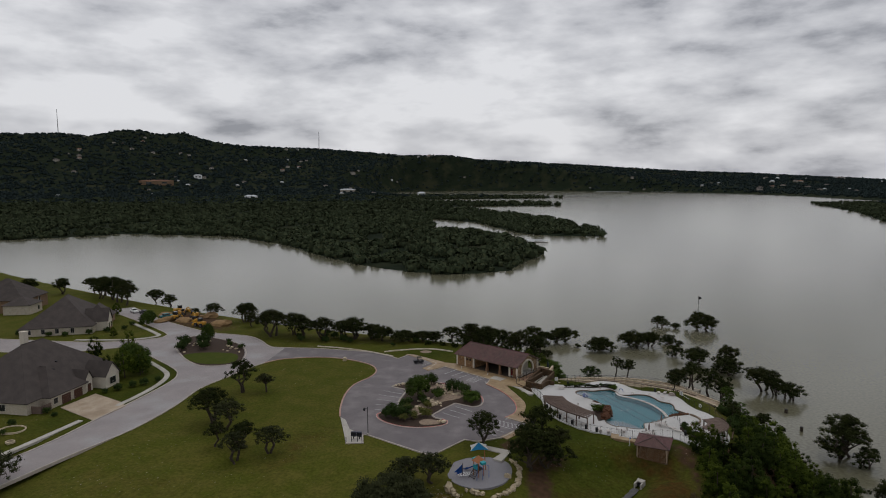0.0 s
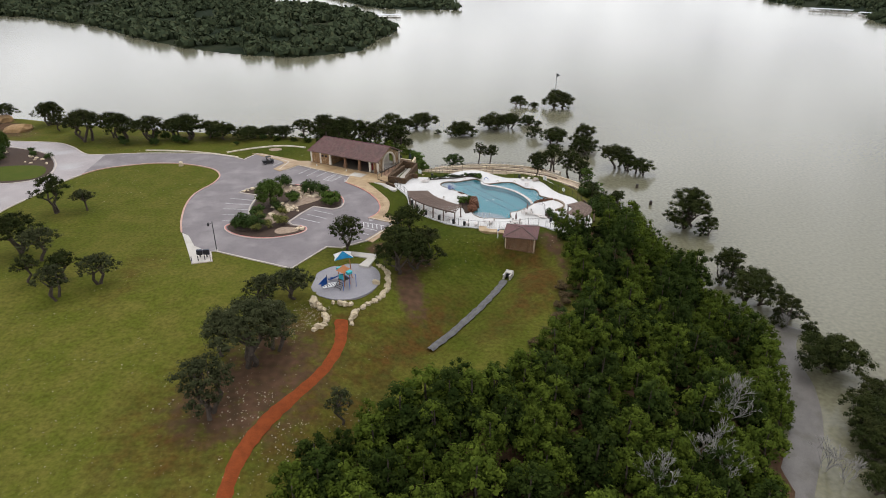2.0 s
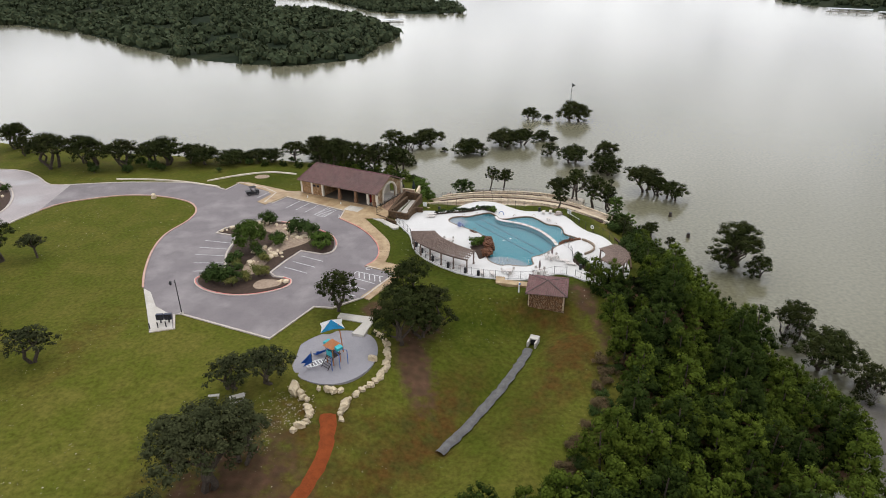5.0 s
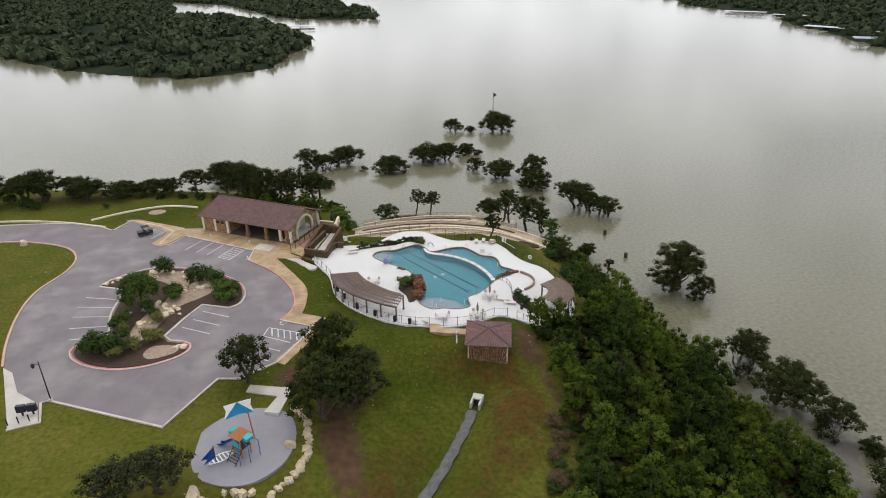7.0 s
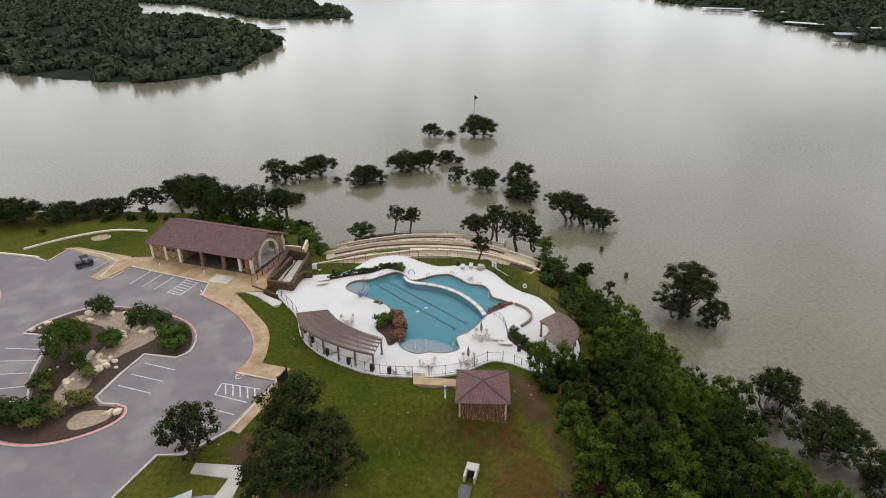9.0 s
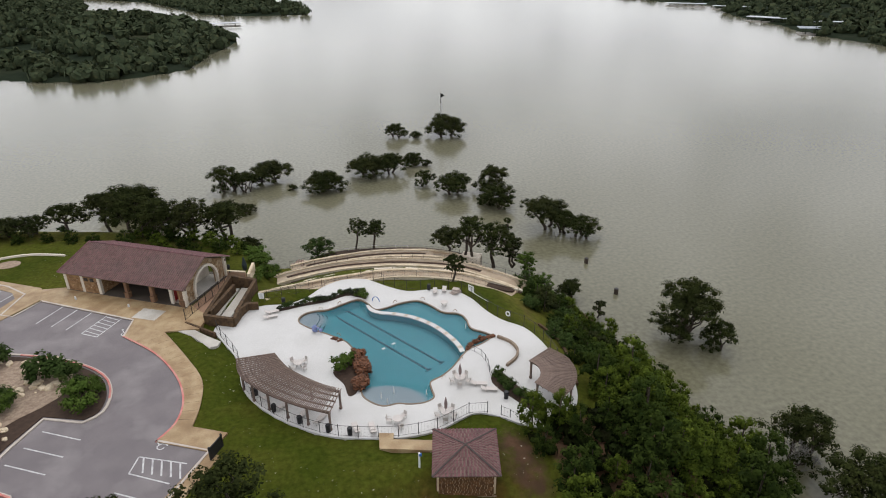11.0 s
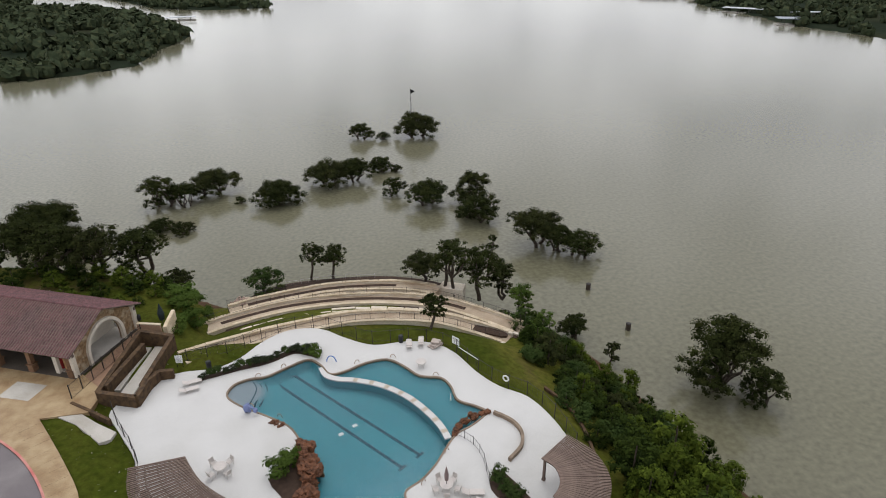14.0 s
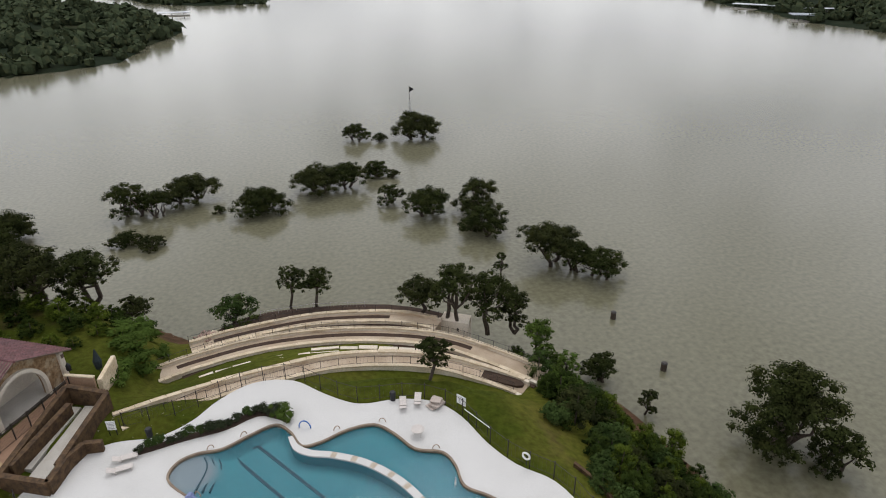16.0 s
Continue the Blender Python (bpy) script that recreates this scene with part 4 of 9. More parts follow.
# low stone wall behind the street
for line in ([(-83, 204.8), (-76.4, 204.6), (-70.9, 204.0), (-65.4, 202.7), (-60.8, 201.2), (-54.6, 198.7)], [(-59.1, 203.1), (-55.8, 205.4), (-52.3, 207.5), (-47.7, 209.3), (-43.4, 209.7), (-37.8, 208.2)]):
    bm = bmesh.new()
    strip(bm, curved(line), 0.16, -0.16, LOT_Z - 0.4, LOT_Z + 0.42)
    tagged(part("stone_wall", bm, M_TERRACE, label="low cream stone wall along the bank"), category="wall", kind="structure")
bm = bmesh.new()
prism(bm, [(-46.2 + 1.9 * math.cos(a), 206.6 + 1.5 * math.sin(a)) for a in np.linspace(0, 6.1, 18)], LOT_Z, LOT_Z + 0.14)
tagged(part("tree_ring", bm, M_GRAVEL, label="round tan gravel bed in the grass"), category="planting bed", kind="structure")

# ---------------------------------------------------------------- pool and deck
POOL_Z = DECK_Z - 0.12
if sum((b[0] - a[0]) * (b[1] + a[1]) for a, b in zip(POOL, POOL[1:] + POOL[:1])) > 0:
    POOL = POOL[::-1]
if sum((b[0] - a[0]) * (b[1] + a[1]) for a, b in zip(DECK, DECK[1:] + DECK[:1])) > 0:
    DECK = DECK[::-1]


def slab_with_hole(name, outer, hole, z0, z1, mat, label, category):
    bm = bmesh.new()
    loops = []
    for pts in (outer, hole):
        vs = [bm.verts.new((x, y, z1)) for x, y in pts]
        loops.append([bm.edges.new((a, b)) for a, b in zip(vs, vs[1:] + vs[:1])])
    bmesh.ops.triangle_fill(bm, edges=loops[0] + loops[1], use_beauty=True)
    top = list(bm.faces)
    side = bmesh.ops.extrude_face_region(bm, geom=top)
    for v in [g for g in side["geom"] if isinstance(g, bmesh.types.BMVert)]:
        v.co.z = z0
    return tagged(part(name, bm, mat, label=label), category=category, kind="structure")


slab_with_hole("pool_deck", DECK, POOL, DECK_Z - 1.2, DECK_Z, M_DECK, "broad white concrete deck round the pool", "pool deck")
pool = thing("swimming_pool", (0, 0, 0), "free-form swimming pool with blue-green water", "swimming pool", kind="structure")
# basin: shelving floor, deep in the middle and shallow by the steps and the beach
gx, gy = np.arange(1.2, 29, 0.4), np.arange(155.5, 183.5, 0.4)
px, py = np.meshgrid(gx, gy)
pd = line_distance(px, py, POOL + POOL[:1]) * np.where(inside(px, py, POOL), 1, -1)
beach = np.maximum(blot(px, py, 12.6, 158.2, 5.2, 3.2, -20), 0)
west = blot(px, py, 3.2, 178.4, 3.0, 2.6)
kid = smooth((line_distance(px, py, DIVIDER)) / 1.2) * inside(px, py, DIVIDER + [(28.5, 168), (26.0, 176), (20, 181), (13.5, 180.4)])
depth = 0.95 * smooth(pd / 0.5) * (1 - 0.9 * smooth(beach * 1.6)) * (1 - 0.8 * smooth(west * 1.5)) * (1 - 0.55 * kid)
keep = (pd[:-1, :-1] > -0.7) & (pd[1:, 1:] > -0.7)
basin = quick_mesh("basin", np.stack([px, py, POOL_Z - 0.06 - depth], -1).reshape(-1, 3), grid_faces(len(gx), len(gy), keep), M_POOL_FLOOR, pool)
floor_tone = basin.data.attributes.new("shallow", "FLOAT", "POINT")
floor_tone.data.foreach_set("value", np.clip(np.maximum(smooth((beach - 0.38) * 5), smooth((west - 0.3) * 3)), 0, 1).astype(np.float32).ravel())
n, l = M_POOL_FLOOR.node_tree.nodes, M_POOL_FLOOR.node_tree.links
bsdf = n["Principled BSDF"]
src = bsdf.inputs["Base Color"].links[0].from_socket
tone_in = n.new("ShaderNodeAttribute")
tone_in.attribute_name = "shallow"
tone_mix = n.new("ShaderNodeMix")
tone_mix.data_type = "RGBA"
tone_mix.inputs["B"].default_value = (0.27, 0.30, 0.325, 1)
l.new(tone_in.outputs["Fac"], tone_mix.inputs["Factor"])
l.new(src, tone_mix.inputs["A"])
l.new(tone_mix.outputs["Result"], bsdf.inputs["Base Color"])
M_POOL_WATER = bpy.data.materials.new("clear_pool_water")
M_POOL_WATER.use_nodes = True
n, l = M_POOL_WATER.node_tree.nodes, M_POOL_WATER.node_tree.links
n.remove(n["Principled BSDF"])
clear, shine, both, fres = n.new("ShaderNodeBsdfTransparent"), n.new("ShaderNodeBsdfGlossy"), n.new("ShaderNodeMixShader"), n.new("ShaderNodeFresnel")
clear.inputs["Color"].default_value = (0.9, 0.97, 0.98, 1)
shine.inputs["Roughness"].default_value = 0.06
fres.inputs["IOR"].default_value = 1.33
rip, rco, rb = n.new("ShaderNodeTexNoise"), n.new("ShaderNodeTexCoord"), n.new("ShaderNodeBump")
rip.inputs["Scale"].default_value, rb.inputs["Distance"].default_value = 1.6, 0.02
l.new(rco.outputs["Object"], rip.inputs["Vector"])
l.new(rip.outputs["Fac"], rb.inputs["Height"])
l.new(rb.outputs["Normal"], shine.inputs["Normal"])
l.new(rb.outputs["Normal"], fres.inputs["Normal"])
l.new(fres.outputs["Fac"], both.inputs["Fac"])
l.new(clear.outputs["BSDF"], both.inputs[1])
l.new(shine.outputs["BSDF"], both.inputs[2])
l.new(both.outputs["Shader"], n["Material Output"].inputs["Surface"])
bm = bmesh.new()
bm.faces.new([bm.verts.new((x, y, POOL_Z)) for x, y in POOL])
bm.normal_update()
bmesh.ops.triangulate(bm, faces=list(bm.faces))
surface = part("water_surface", bm, M_POOL_WATER, pool, "clear rippled pool water")
surface.visible_shadow = False
M_COPING = material("tan_stone_coping", (0.25, 0.19, 0.135), (0.17, 0.125, 0.09), 0.8, 1.2, 8.0, 0.2)
bm = bmesh.new()
strip(bm, POOL, 0.07, -0.12, DECK_Z - 0.2, DECK_Z + 0.06, True)
part("coping", bm, M_COPING, pool, "tan stone coping round the water")
bm = bmesh.new()
strip(bm, DIVIDER, 0.3, -0.3, POOL_Z - 0.95, POOL_Z - 0.02)
part("wall_foot", bm, M_POOL_FLOOR, pool)
bm = bmesh.new()
strip(bm, DIVIDER, 0.34, -0.34, POOL_Z - 0.02, DECK_Z + 0.03)
part("dividing_wall", bm, M_DECK, pool, "curved white wall between the two basins")
M_INLAY = material("pale_tan_inlay", (0.44, 0.38, 0.30), (0.38, 0.31, 0.24), 0.8, 1.2, 8.0, 0.1)
for k, (x, y, a) in enumerate(along(DIVIDER, 1.9, 5.2)):
    bm = bmesh.new()
    box(bm, (x, y, DECK_Z + 0.032), (0.5, 0.62, 0.02), a)
    part("stone_inlay", bm, M_INLAY, pool)
M_LANE = material("dark_lane_tile", (0.03, 0.09, 0.12), (0.025, 0.07, 0.10), 0.5, 1.0, 8.0, 0.0)
for a, b in (((7.15, 180.1), (18.3, 164.05)), ((9.05, 181.2), (20.25, 165.25))):
    bm = bmesh.new()
    d = Vector((b[0] - a[0], b[1] - a[1], 0))
    box(bm, ((a[0] + b[0]) / 2, (a[1] + b[1]) / 2, POOL_Z - 0.985), (d.length, 0.28, 0.03), math.degrees(math.atan2(d.y, d.x)))
    for e in (a, b):
        box(bm, (e[0], e[1], POOL_Z - 0.985), (0.28, 0.95, 0.03), math.degrees(math.atan2(d.y, d.x)))
    part("lane_line", bm, M_LANE, pool)
for x, y in ((14.7, 171.0), (13.2, 170.1)):
    bm = bmesh.new()
    box(bm, (x, y, POOL_Z - 0.98), (0.5, 0.4, 0.04), 20)
    part("floor_drain", bm, M_WHITE, pool)
for k in range(3):
    bm = bmesh.new()
    strip(bm, curved([(4.6 + 0.55 * k, 180.2), (5.0 + 0.55 * k, 178.6), (4.2 + 0.55 * k, 176.2)]), 0.06, -0.06, POOL_Z - 0.45 - 0.14 * k, POOL_Z - 0.2 - 0.16 * k)
    part("step_edge", bm, M_LANE, pool)
for x, y, h in ((11.6, 158.6, 0.9), (13.2, 159.2, 0.9), (12.2, 157.6, 0.6), (17.0, 158.2, 0.6), (25.0, 171.4, 0.7)):
    bm = bmesh.new()
    rod(bm, (x, y, POOL_Z - 0.2), (x, y, POOL_Z + h), 0.10, 0.03, 8)
    part("water_jet", bm, M_WHITE, pool, "small white foaming water jet")

# rock features
M_REDROCK = material("rust_red_waterfall_rock", (0.175, 0.070, 0.032), (0.055, 0.024, 0.012), 0.75, 2.2, 7.0, 0.6)
r_rock = random.Random(12)


def rock_group(name, line, width, high, step, label):
    root = thing(name, (0, 0, DECK_Z), label, "rockwork")
    for x, y, a in along(line, step):
        for _ in range(3):
            bm = bmesh.new()
            s = width * r_rock.uniform(0.5, 0.85)
            rock(bm, (x + r_rock.uniform(-1, 1) * width * 0.35, y + r_rock.uniform(-1, 1) * width * 0.35, high * r_rock.uniform(0.0, 0.5) - 0.1), (s, s * r_rock.uniform(0.7, 1.1), s * r_rock.uniform(0.6, 0.9)), r_rock.randrange(999), 0.75, 3)
            part("rock", bm, M_REDROCK, root)


rock_group("rock_waterfall", [(9.4, 168.0), (9.7, 166.4), (9.8, 165.0), (9.6, 162.2), (9.0, 160.6)], 1.55, 2.4, 0.62, "rust-red rock waterfall at the pool's edge")
rock_group("rock_edging", [(6.6, 172.5), (7.3, 171.9), (7.7, 171.4)], 0.7, 0.3, 0.55, "low rust-red rocks at the pool's edge")
rock_group("rock_edging", [(24.0, 166.2), (25.0, 167.4), (26.2, 168.0), (27.6, 168.2), (28.6, 168.0)], 0.75, 0.3, 0.6, "low rust-red rocks round the small basin")
# beds in the deck
for outline in ([(6.2, 164.6), (7.6, 166.8), (9.0, 168.4), (9.6, 166), (9.4, 162), (8.8, 160.0), (7.8, 159.6), (7.4, 162)],
                [(25.9, 160.2), (27.0, 160.0), (28.6, 155.6), (30.2, 152.8), (28.8, 151.9), (26.4, 155.6), (25.2, 158.4)],
                [(-1.2, 182.0), (3.0, 183.0), (6.2, 183.6), (9.4, 185.0), (11.4, 184.0), (12.0, 182.2), (11.0, 183.0), (9.2, 183.9), (6.4, 182.7), (3.0, 182.2), (-0.8, 181.4)]):
    o = curved(outline, True, 3)
    if sum((b[0] - a[0]) * (b[1] + a[1]) for a, b in zip(o, o[1:] + o[:1])) > 0:
        o = o[::-1]
    slab("planting_bed", o, DECK_Z - 0.3, DECK_Z + 0.05, M_MULCH, "dark mulch bed let into the deck", "planting bed")
bm = bmesh.new()
strip(bm, curved([(28.6, 167.8), (29.9, 166.2), (30.3, 164.4), (29.6, 162.6), (27.9, 161.2)]), 0.15, -0.15, DECK_Z - 0.1, DECK_Z + 0.4)
tagged(part("curved_seat_wall", bm, M_COPING, label="curved low stone seat wall on the deck"), category="seat wall", kind="structure")

# ---------------------------------------------------------------- zigzag ramp with brown stone walls beside the pavilion
M_RAMPWALL = material("brown_ramp_stone", (0.105, 0.062, 0.030), (0.040, 0.024, 0.013), 0.85, 2.0, 7.0, 0.35)
ramp = thing("walled_ramp", (0, 0, DECK_Z), "zigzag ramp between brown stone walls", "ramp", kind="structure")
for a, b, h0, h1 in (((-11.0, 180.4), (-6.9, 178.5), 1.0, 1.0), ((-11.0, 180.4), (-8.2, 190.3), 1.0, 1.9), ((-8.2, 190.3), (-4.4, 188.7), 1.9, 1.6), ((-6.9, 178.5), (-6.2, 181.2), 1.0, 1.0), ((-6.7, 180.4), (-4.4, 188.7), 1.0, 1.6),
                     ((-10.4, 181.2), (-7.6, 188.2), 1.05, 1.35), ((-6.2, 181.2), (-5.3, 182.9), 1.0, 0.8), ((-5.3, 182.9), (-3.8, 182.8), 0.8, 0.7)):
    bm = bmesh.new()
    h0, h1 = h0 + 0.3, h1 + 0.3
    strip(bm, [a, ((a[0] + b[0]) / 2, (a[1] + b[1]) / 2), b], 0.21, -0.21, -0.3, [h0, (h0 + h1) / 2, h1])
    part("wall", bm, M_RAMPWALL, ramp)
    bm = bmesh.new()
    strip(bm, [a, ((a[0] + b[0]) / 2, (a[1] + b[1]) / 2), b], 0.26, -0.26, [h0, (h0 + h1) / 2, h1], [h0 + 0.08, (h0 + h1) / 2 + 0.08, h1 + 0.08])
    part("cap", bm, M_RAMPWALL, ramp)
for line, z0, z1 in (([(-8.7, 180.2), (-7.2, 184.6), (-5.9, 188.7)], 0.1, 0.6), ([(-10.0, 182.0), (-8.9, 185.6), (-7.7, 189.2)], 0.15, 0.5)):
    bm = bmesh.new()
    strip(bm, line, 0.75, -0.75, -0.3, [z0, (z0 + z1) / 2, z1])
    part("ramp_floor", bm, M_CONCRETE, ramp)

bm = bmesh.new()
strip(bm, [(-13.7, 180.5), (-11.4, 178.5), (-9.2, 176.5)], 0.15, -0.15, DECK_Z - 0.5, DECK_Z + 0.5)
tagged(part("edging_wall", bm, M_RAMPWALL, label="low rust-brown stone edging beside the landing"), category="edging", kind="structure")
slab("pavement", [(-13.6, 185.0), (-9.0, 194.4), (-6.6, 192.6), (-7.7, 190.9), (-10.8, 180.3), (-11.8, 180.2)][::-1], DECK_Z - 0.6, WALK_Z - 0.03, material("terracotta_tan_concrete", (0.30, 0.185, 0.12), (0.23, 0.135, 0.085), 0.8, 0.5, 14.0, 0.06),
     "terracotta tan landing beside the gable", "pavement")

# ---------------------------------------------------------------- sloping stone terraces down to the lake
A_LINE = curved([(-3.0, 185.5, 10.9), (2.6, 188.4, 10.1), (9.6, 191.2, 9.2), (18.1, 193.0, 8.5), (27.4, 191.8, 7.6), (33.0, 188.6, 6.9), (36.4, 185.6, 6.6)])
B_LINE = curved([(-2.1, 197.4, 7.2), (2.3, 199.1, 7.2), (9.7, 200.8, 7.1), (19.0, 200.3, 7.0), (28.8, 197.0, 6.9), (34.7, 192.2, 6.6), (39.0, 187.4, 6.4)])
C_LINE = curved([(0.4, 205.2, 5.3), (5.7, 206.4, 5.5), (13.9, 207.0, 5.8), (19.7, 206.2, 6.0), (26.2, 204.3, 6.1), (30.6, 201.4, 6.2)])


def terrace(line, width, label, wall_up, planted=True):
    root = thing("terrace", (0, 0, 0), label, "terrace", "terraces above the lake", kind="structure")
    xy, z = [p[:2] for p in line], [p[2] for p in line]
    bm = bmesh.new()
    strip(bm, xy, width, 0.0, [v - 3.6 for v in z], z)
    part("walk", bm, M_TERRACE_WALK, root)
    bm = bmesh.new()
    strip(bm, xy, 0.02, -0.42, [v - 3.6 for v in z], [v + 0.12 for v in z])
    part("front_kerb", bm, M_TERRACE, root)
    bm = bmesh.new()
    strip(bm, offset_line(xy, width), 0.45, 0.0, [v - 4.2 for v in z], [v + wall_up for v in z])
    part("back_wall", bm, M_TERRACE, root)
    # narrow planted slot along the walk
    if planted:
        lo, hi = int(len(xy) * 0.12), int(len(xy) * 0.8)
        bm = bmesh.new()
        strip(bm, offset_line(xy, width * 0.62)[lo:hi], 0.34, -0.34, [v - 0.2 for v in z[lo:hi]], [v + 0.03 for v in z[lo:hi]])
        part("planting_slot", bm, M_MULCH, root, "dark mulch slot between the stones")
        # second dark strip, in front of the kerb and lower
        bm = bmesh.new()
        strip(bm, offset_line(xy, -0.75)[lo:], 0.3, -0.26, [v - 1.0 for v in z[lo:]], [v - 0.12 for v in z[lo:]])
        part("planting_slot", bm, M_MULCH, root, "dark strip below the kerb")
    # cap stones
    r = random.Random(len(xy))
    for i in range(0, len(xy) - 2, 1):
        for off, up, w in ((width + 0.22, wall_up, 0.55), (-0.2, 0.12, 0.5)):
            q = offset_line(xy, off)
            a, b = Vector(q[i]), Vector(q[i + 1])
            bm = bmesh.new()
            gap = (b - a).normalized() * 0.025
            thick, w = 0.13 + r.uniform(0, 0.05), w / 2 + r.uniform(-0.03, 0.03)
            strip(bm, [tuple(a + gap), tuple(b - gap)], w, -w, [z[i] + up, z[i + 1] + up], [z[i] + up + thick, z[i + 1] + up + thick])
            part("cap_stone", bm, M_LIMESTONE, root)
    return root


terrace(A_LINE, 1.9, "upper cream stone walk sloping towards the lake", 0.35, False)
terrace(B_LINE, 2.2, "middle cream stone terrace with a low wall", 0.3)
terrace(C_LINE, 1.8, "lower cream stone terrace above the mulch", 0.3)
r_step = random.Random(77)
for line, rows in ((curved([(1.4, 194.8, 8.0), (10, 197.2, 7.8), (18, 197.5, 7.6), (28, 194.8, 7.25)]), ((0.75, 0.0), (-0.35, 0.22))),
                   (curved([(1.0, 202.0, 6.6), (10, 203.7, 6.45), (19, 203.1, 6.4), (28, 200.3, 6.4)]), ((1.15, -0.18), (0.2, 0.05), (-0.75, 0.24)))):
    steps = thing("stone_steps", (0, 0, 0), "rough courses of cream stone stepping down the slope", "stone steps", "terraces above the lake", kind="structure")
    for off, up in rows:
        way = offset_line([p[:2] for p in line], off)
        i = r_step.randrange(0, 3)
        while i < len(way) - 1:
            j = min(len(way) - 1, i + r_step.choice((1, 1, 2)))
            if r_step.random() < 0.82:
                bm = bmesh.new()
                w, d = r_step.uniform(0.2, 0.36), r_step.uniform(-0.12, 0.12)
                top = [line[k][2] + up + r_step.uniform(-0.07, 0.07) for k in (i, j)]
                a, b = Vector(way[i]), Vector(way[j])
                out = Vector((-(b - a).y, (b - a).x)).normalized() * d
                gap = (b - a).normalized() * r_step.uniform(0.03, 0.12)
                strip(bm, [tuple(a + gap + out), tuple(b - gap + out)], w, -w, [t - 1.2 for t in top], top)
                part("block", bm, M_TERRACE, steps)
            i = j
for pts, z, mat, lab in (([(1.2, 208.2), (8, 209.4), (16, 209.6), (24, 208.0), (31, 204.6), (33, 206.6), (26, 211.0), (16, 213.0), (7, 212.8)], 4.9, M_MULCH, "dark mulch bank below the terraces"),
                         ([(28.6, 194.6), (33.4, 191.0), (37.0, 187.6), (36.2, 186.8), (32.4, 189.8), (27.8, 193.4)], 6.95, M_MULCH, "dark mulch strip between the terraces"),
                         ([(2.6, 201.6), (10, 203.0), (19, 202.4), (27, 199.8), (27.3, 200.4), (19, 203.0), (10, 203.6), (2.6, 202.4)], 6.45, M_MULCH, "dark mulch strip between the terraces")):
    o = curved(pts, True, 3)
    if sum((b[0] - a[0]) * (b[1] + a[1]) for a, b in zip(o, o[1:] + o[:1])) > 0:
        o = o[::-1]
    slab("mulch_bank", o, 0.5, z, mat, lab, "planting bed")
slab("stone_landing", [(31.6, 203.4), (35.0, 201.4), (36.0, 203.4), (32.8, 205.2)][::-1], 1.0, 6.1, M_TERRACE, "square cream stone landing by the water", "landing")


# ---------------------------------------------------------------- railings and pool fence
def bar_mesh(name, at, size, mat):
    bm = bmesh.new()
    box(bm, at, size)
    me = bpy.data.meshes.new(name)
    bm.to_mesh(me)
    bm.free()
    me.materials.append(mat)
    return me


def fence(name, line, label, category, mat, high=1.5, gap=2.2, posts=0.07, bars=0.36):
    """A metal fence along a line of (x, y, z): posts and panels of thin bars."""
    root = thing(name, (0, 0, 0), label, category)
    flat = [p[:2] for p in line]
    zs = np.array([p[2] for p in line], float)
    seg = np.concatenate([[0], np.cumsum(np.linalg.norm(np.diff(np.array(flat), axis=0), axis=1))])
    spots = along(flat, gap)
    bm = bmesh.new()
    box(bm, (0, 0, -0.3), (posts, posts, high + 0.36))
    box(bm, (0, 0, high + 0.06), (posts * 1.3, posts * 1.3, 0.04))
    post = bpy.data.meshes.new("post")
    bm.to_mesh(post)
    bm.free()
    post.materials.append(mat)
    low, top = bar_mesh("rail", (0.5, 0, 0.12), (1.0, 0.022, 0.025), mat), bar_mesh("rail", (0.5, 0, high - 0.06), (1.0, 0.03, 0.03), mat)
    picket = bar_mesh("picket", (0, 0, 0.12), (0.008, 0.012, high - 0.14), mat)
    here = [(x, y, float(np.interp(i * gap, seg, zs))) for i, (x, y, a) in enumerate(spots)]
    for i, p in enumerate(here):
        ob = new("post", post)
        ob.parent, ob.matrix_basis = root, pose(*p)
        if i + 1 < len(here):
            q = here[i + 1]
            d = Vector(q) - Vector(p)
            run = Matrix.Translation(p) @ Matrix(((d.x, -d.y / d.xy.length, 0, 0), (d.y, d.x / d.xy.length, 0, 0), (d.z, 0, 1, 0), (0, 0, 0, 1)))
            for me in (low, top):
                ob = new("rail", me)
                ob.parent, ob.matrix_basis = root, run
            n = max(2, int(gap / bars))
            for k in range(1, n):
                ob = new("picket", picket)
                ob.parent, ob.matrix_basis = root, Matrix.Translation(Vector(p) + d * (k / n))
    return root


M_FENCE = plain("dark_bronze_metal", (0.035, 0.028, 0.026), 0.5)
south = [(*p, DECK_Z) for p in offset_line(curved([(-9.4, 178.0), (-8.4, 175.4), (-5.9, 170.2), (-4.9, 164.5), (-3.2, 160.8), (-0.8, 157.8), (2.2, 155.1), (5.8, 152.9), (10.6, 151.6), (14, 151.2), (17.4, 151.6),
                                                  (20, 152.8), (22, 153.4), (24.6, 152.3)]), 0.2)]
fence("pool_fence", south, "dark metal fence round the front of the deck", "fence", M_FENCE)
fence("pool_fence", [(24.6, 152.5, 11.0), (26.2, 151.2, 10.6), (28.0, 149.9, 10.0)], "dark metal fence stepping down beside the deck", "fence", M_FENCE, 1.3, 1.1)
north = [(*p, DECK_Z) for p in curved([(34.7, 161.4), (34.5, 165.2), (33.4, 169.4), (30.9, 172.2), (29.3, 175.1), (27.9, 179.4), (25.8, 182.1), (22.5, 183.4), (18.8, 183.7), (15.9, 186.0), (12.8, 189.1),
                                       (8.8, 189.4), (4.6, 187.6), (1.0, 186.0), (-2.8, 185.6)])]
fence("pool_fence", north, "dark metal fence behind the deck", "fence", M_FENCE, 1.6)
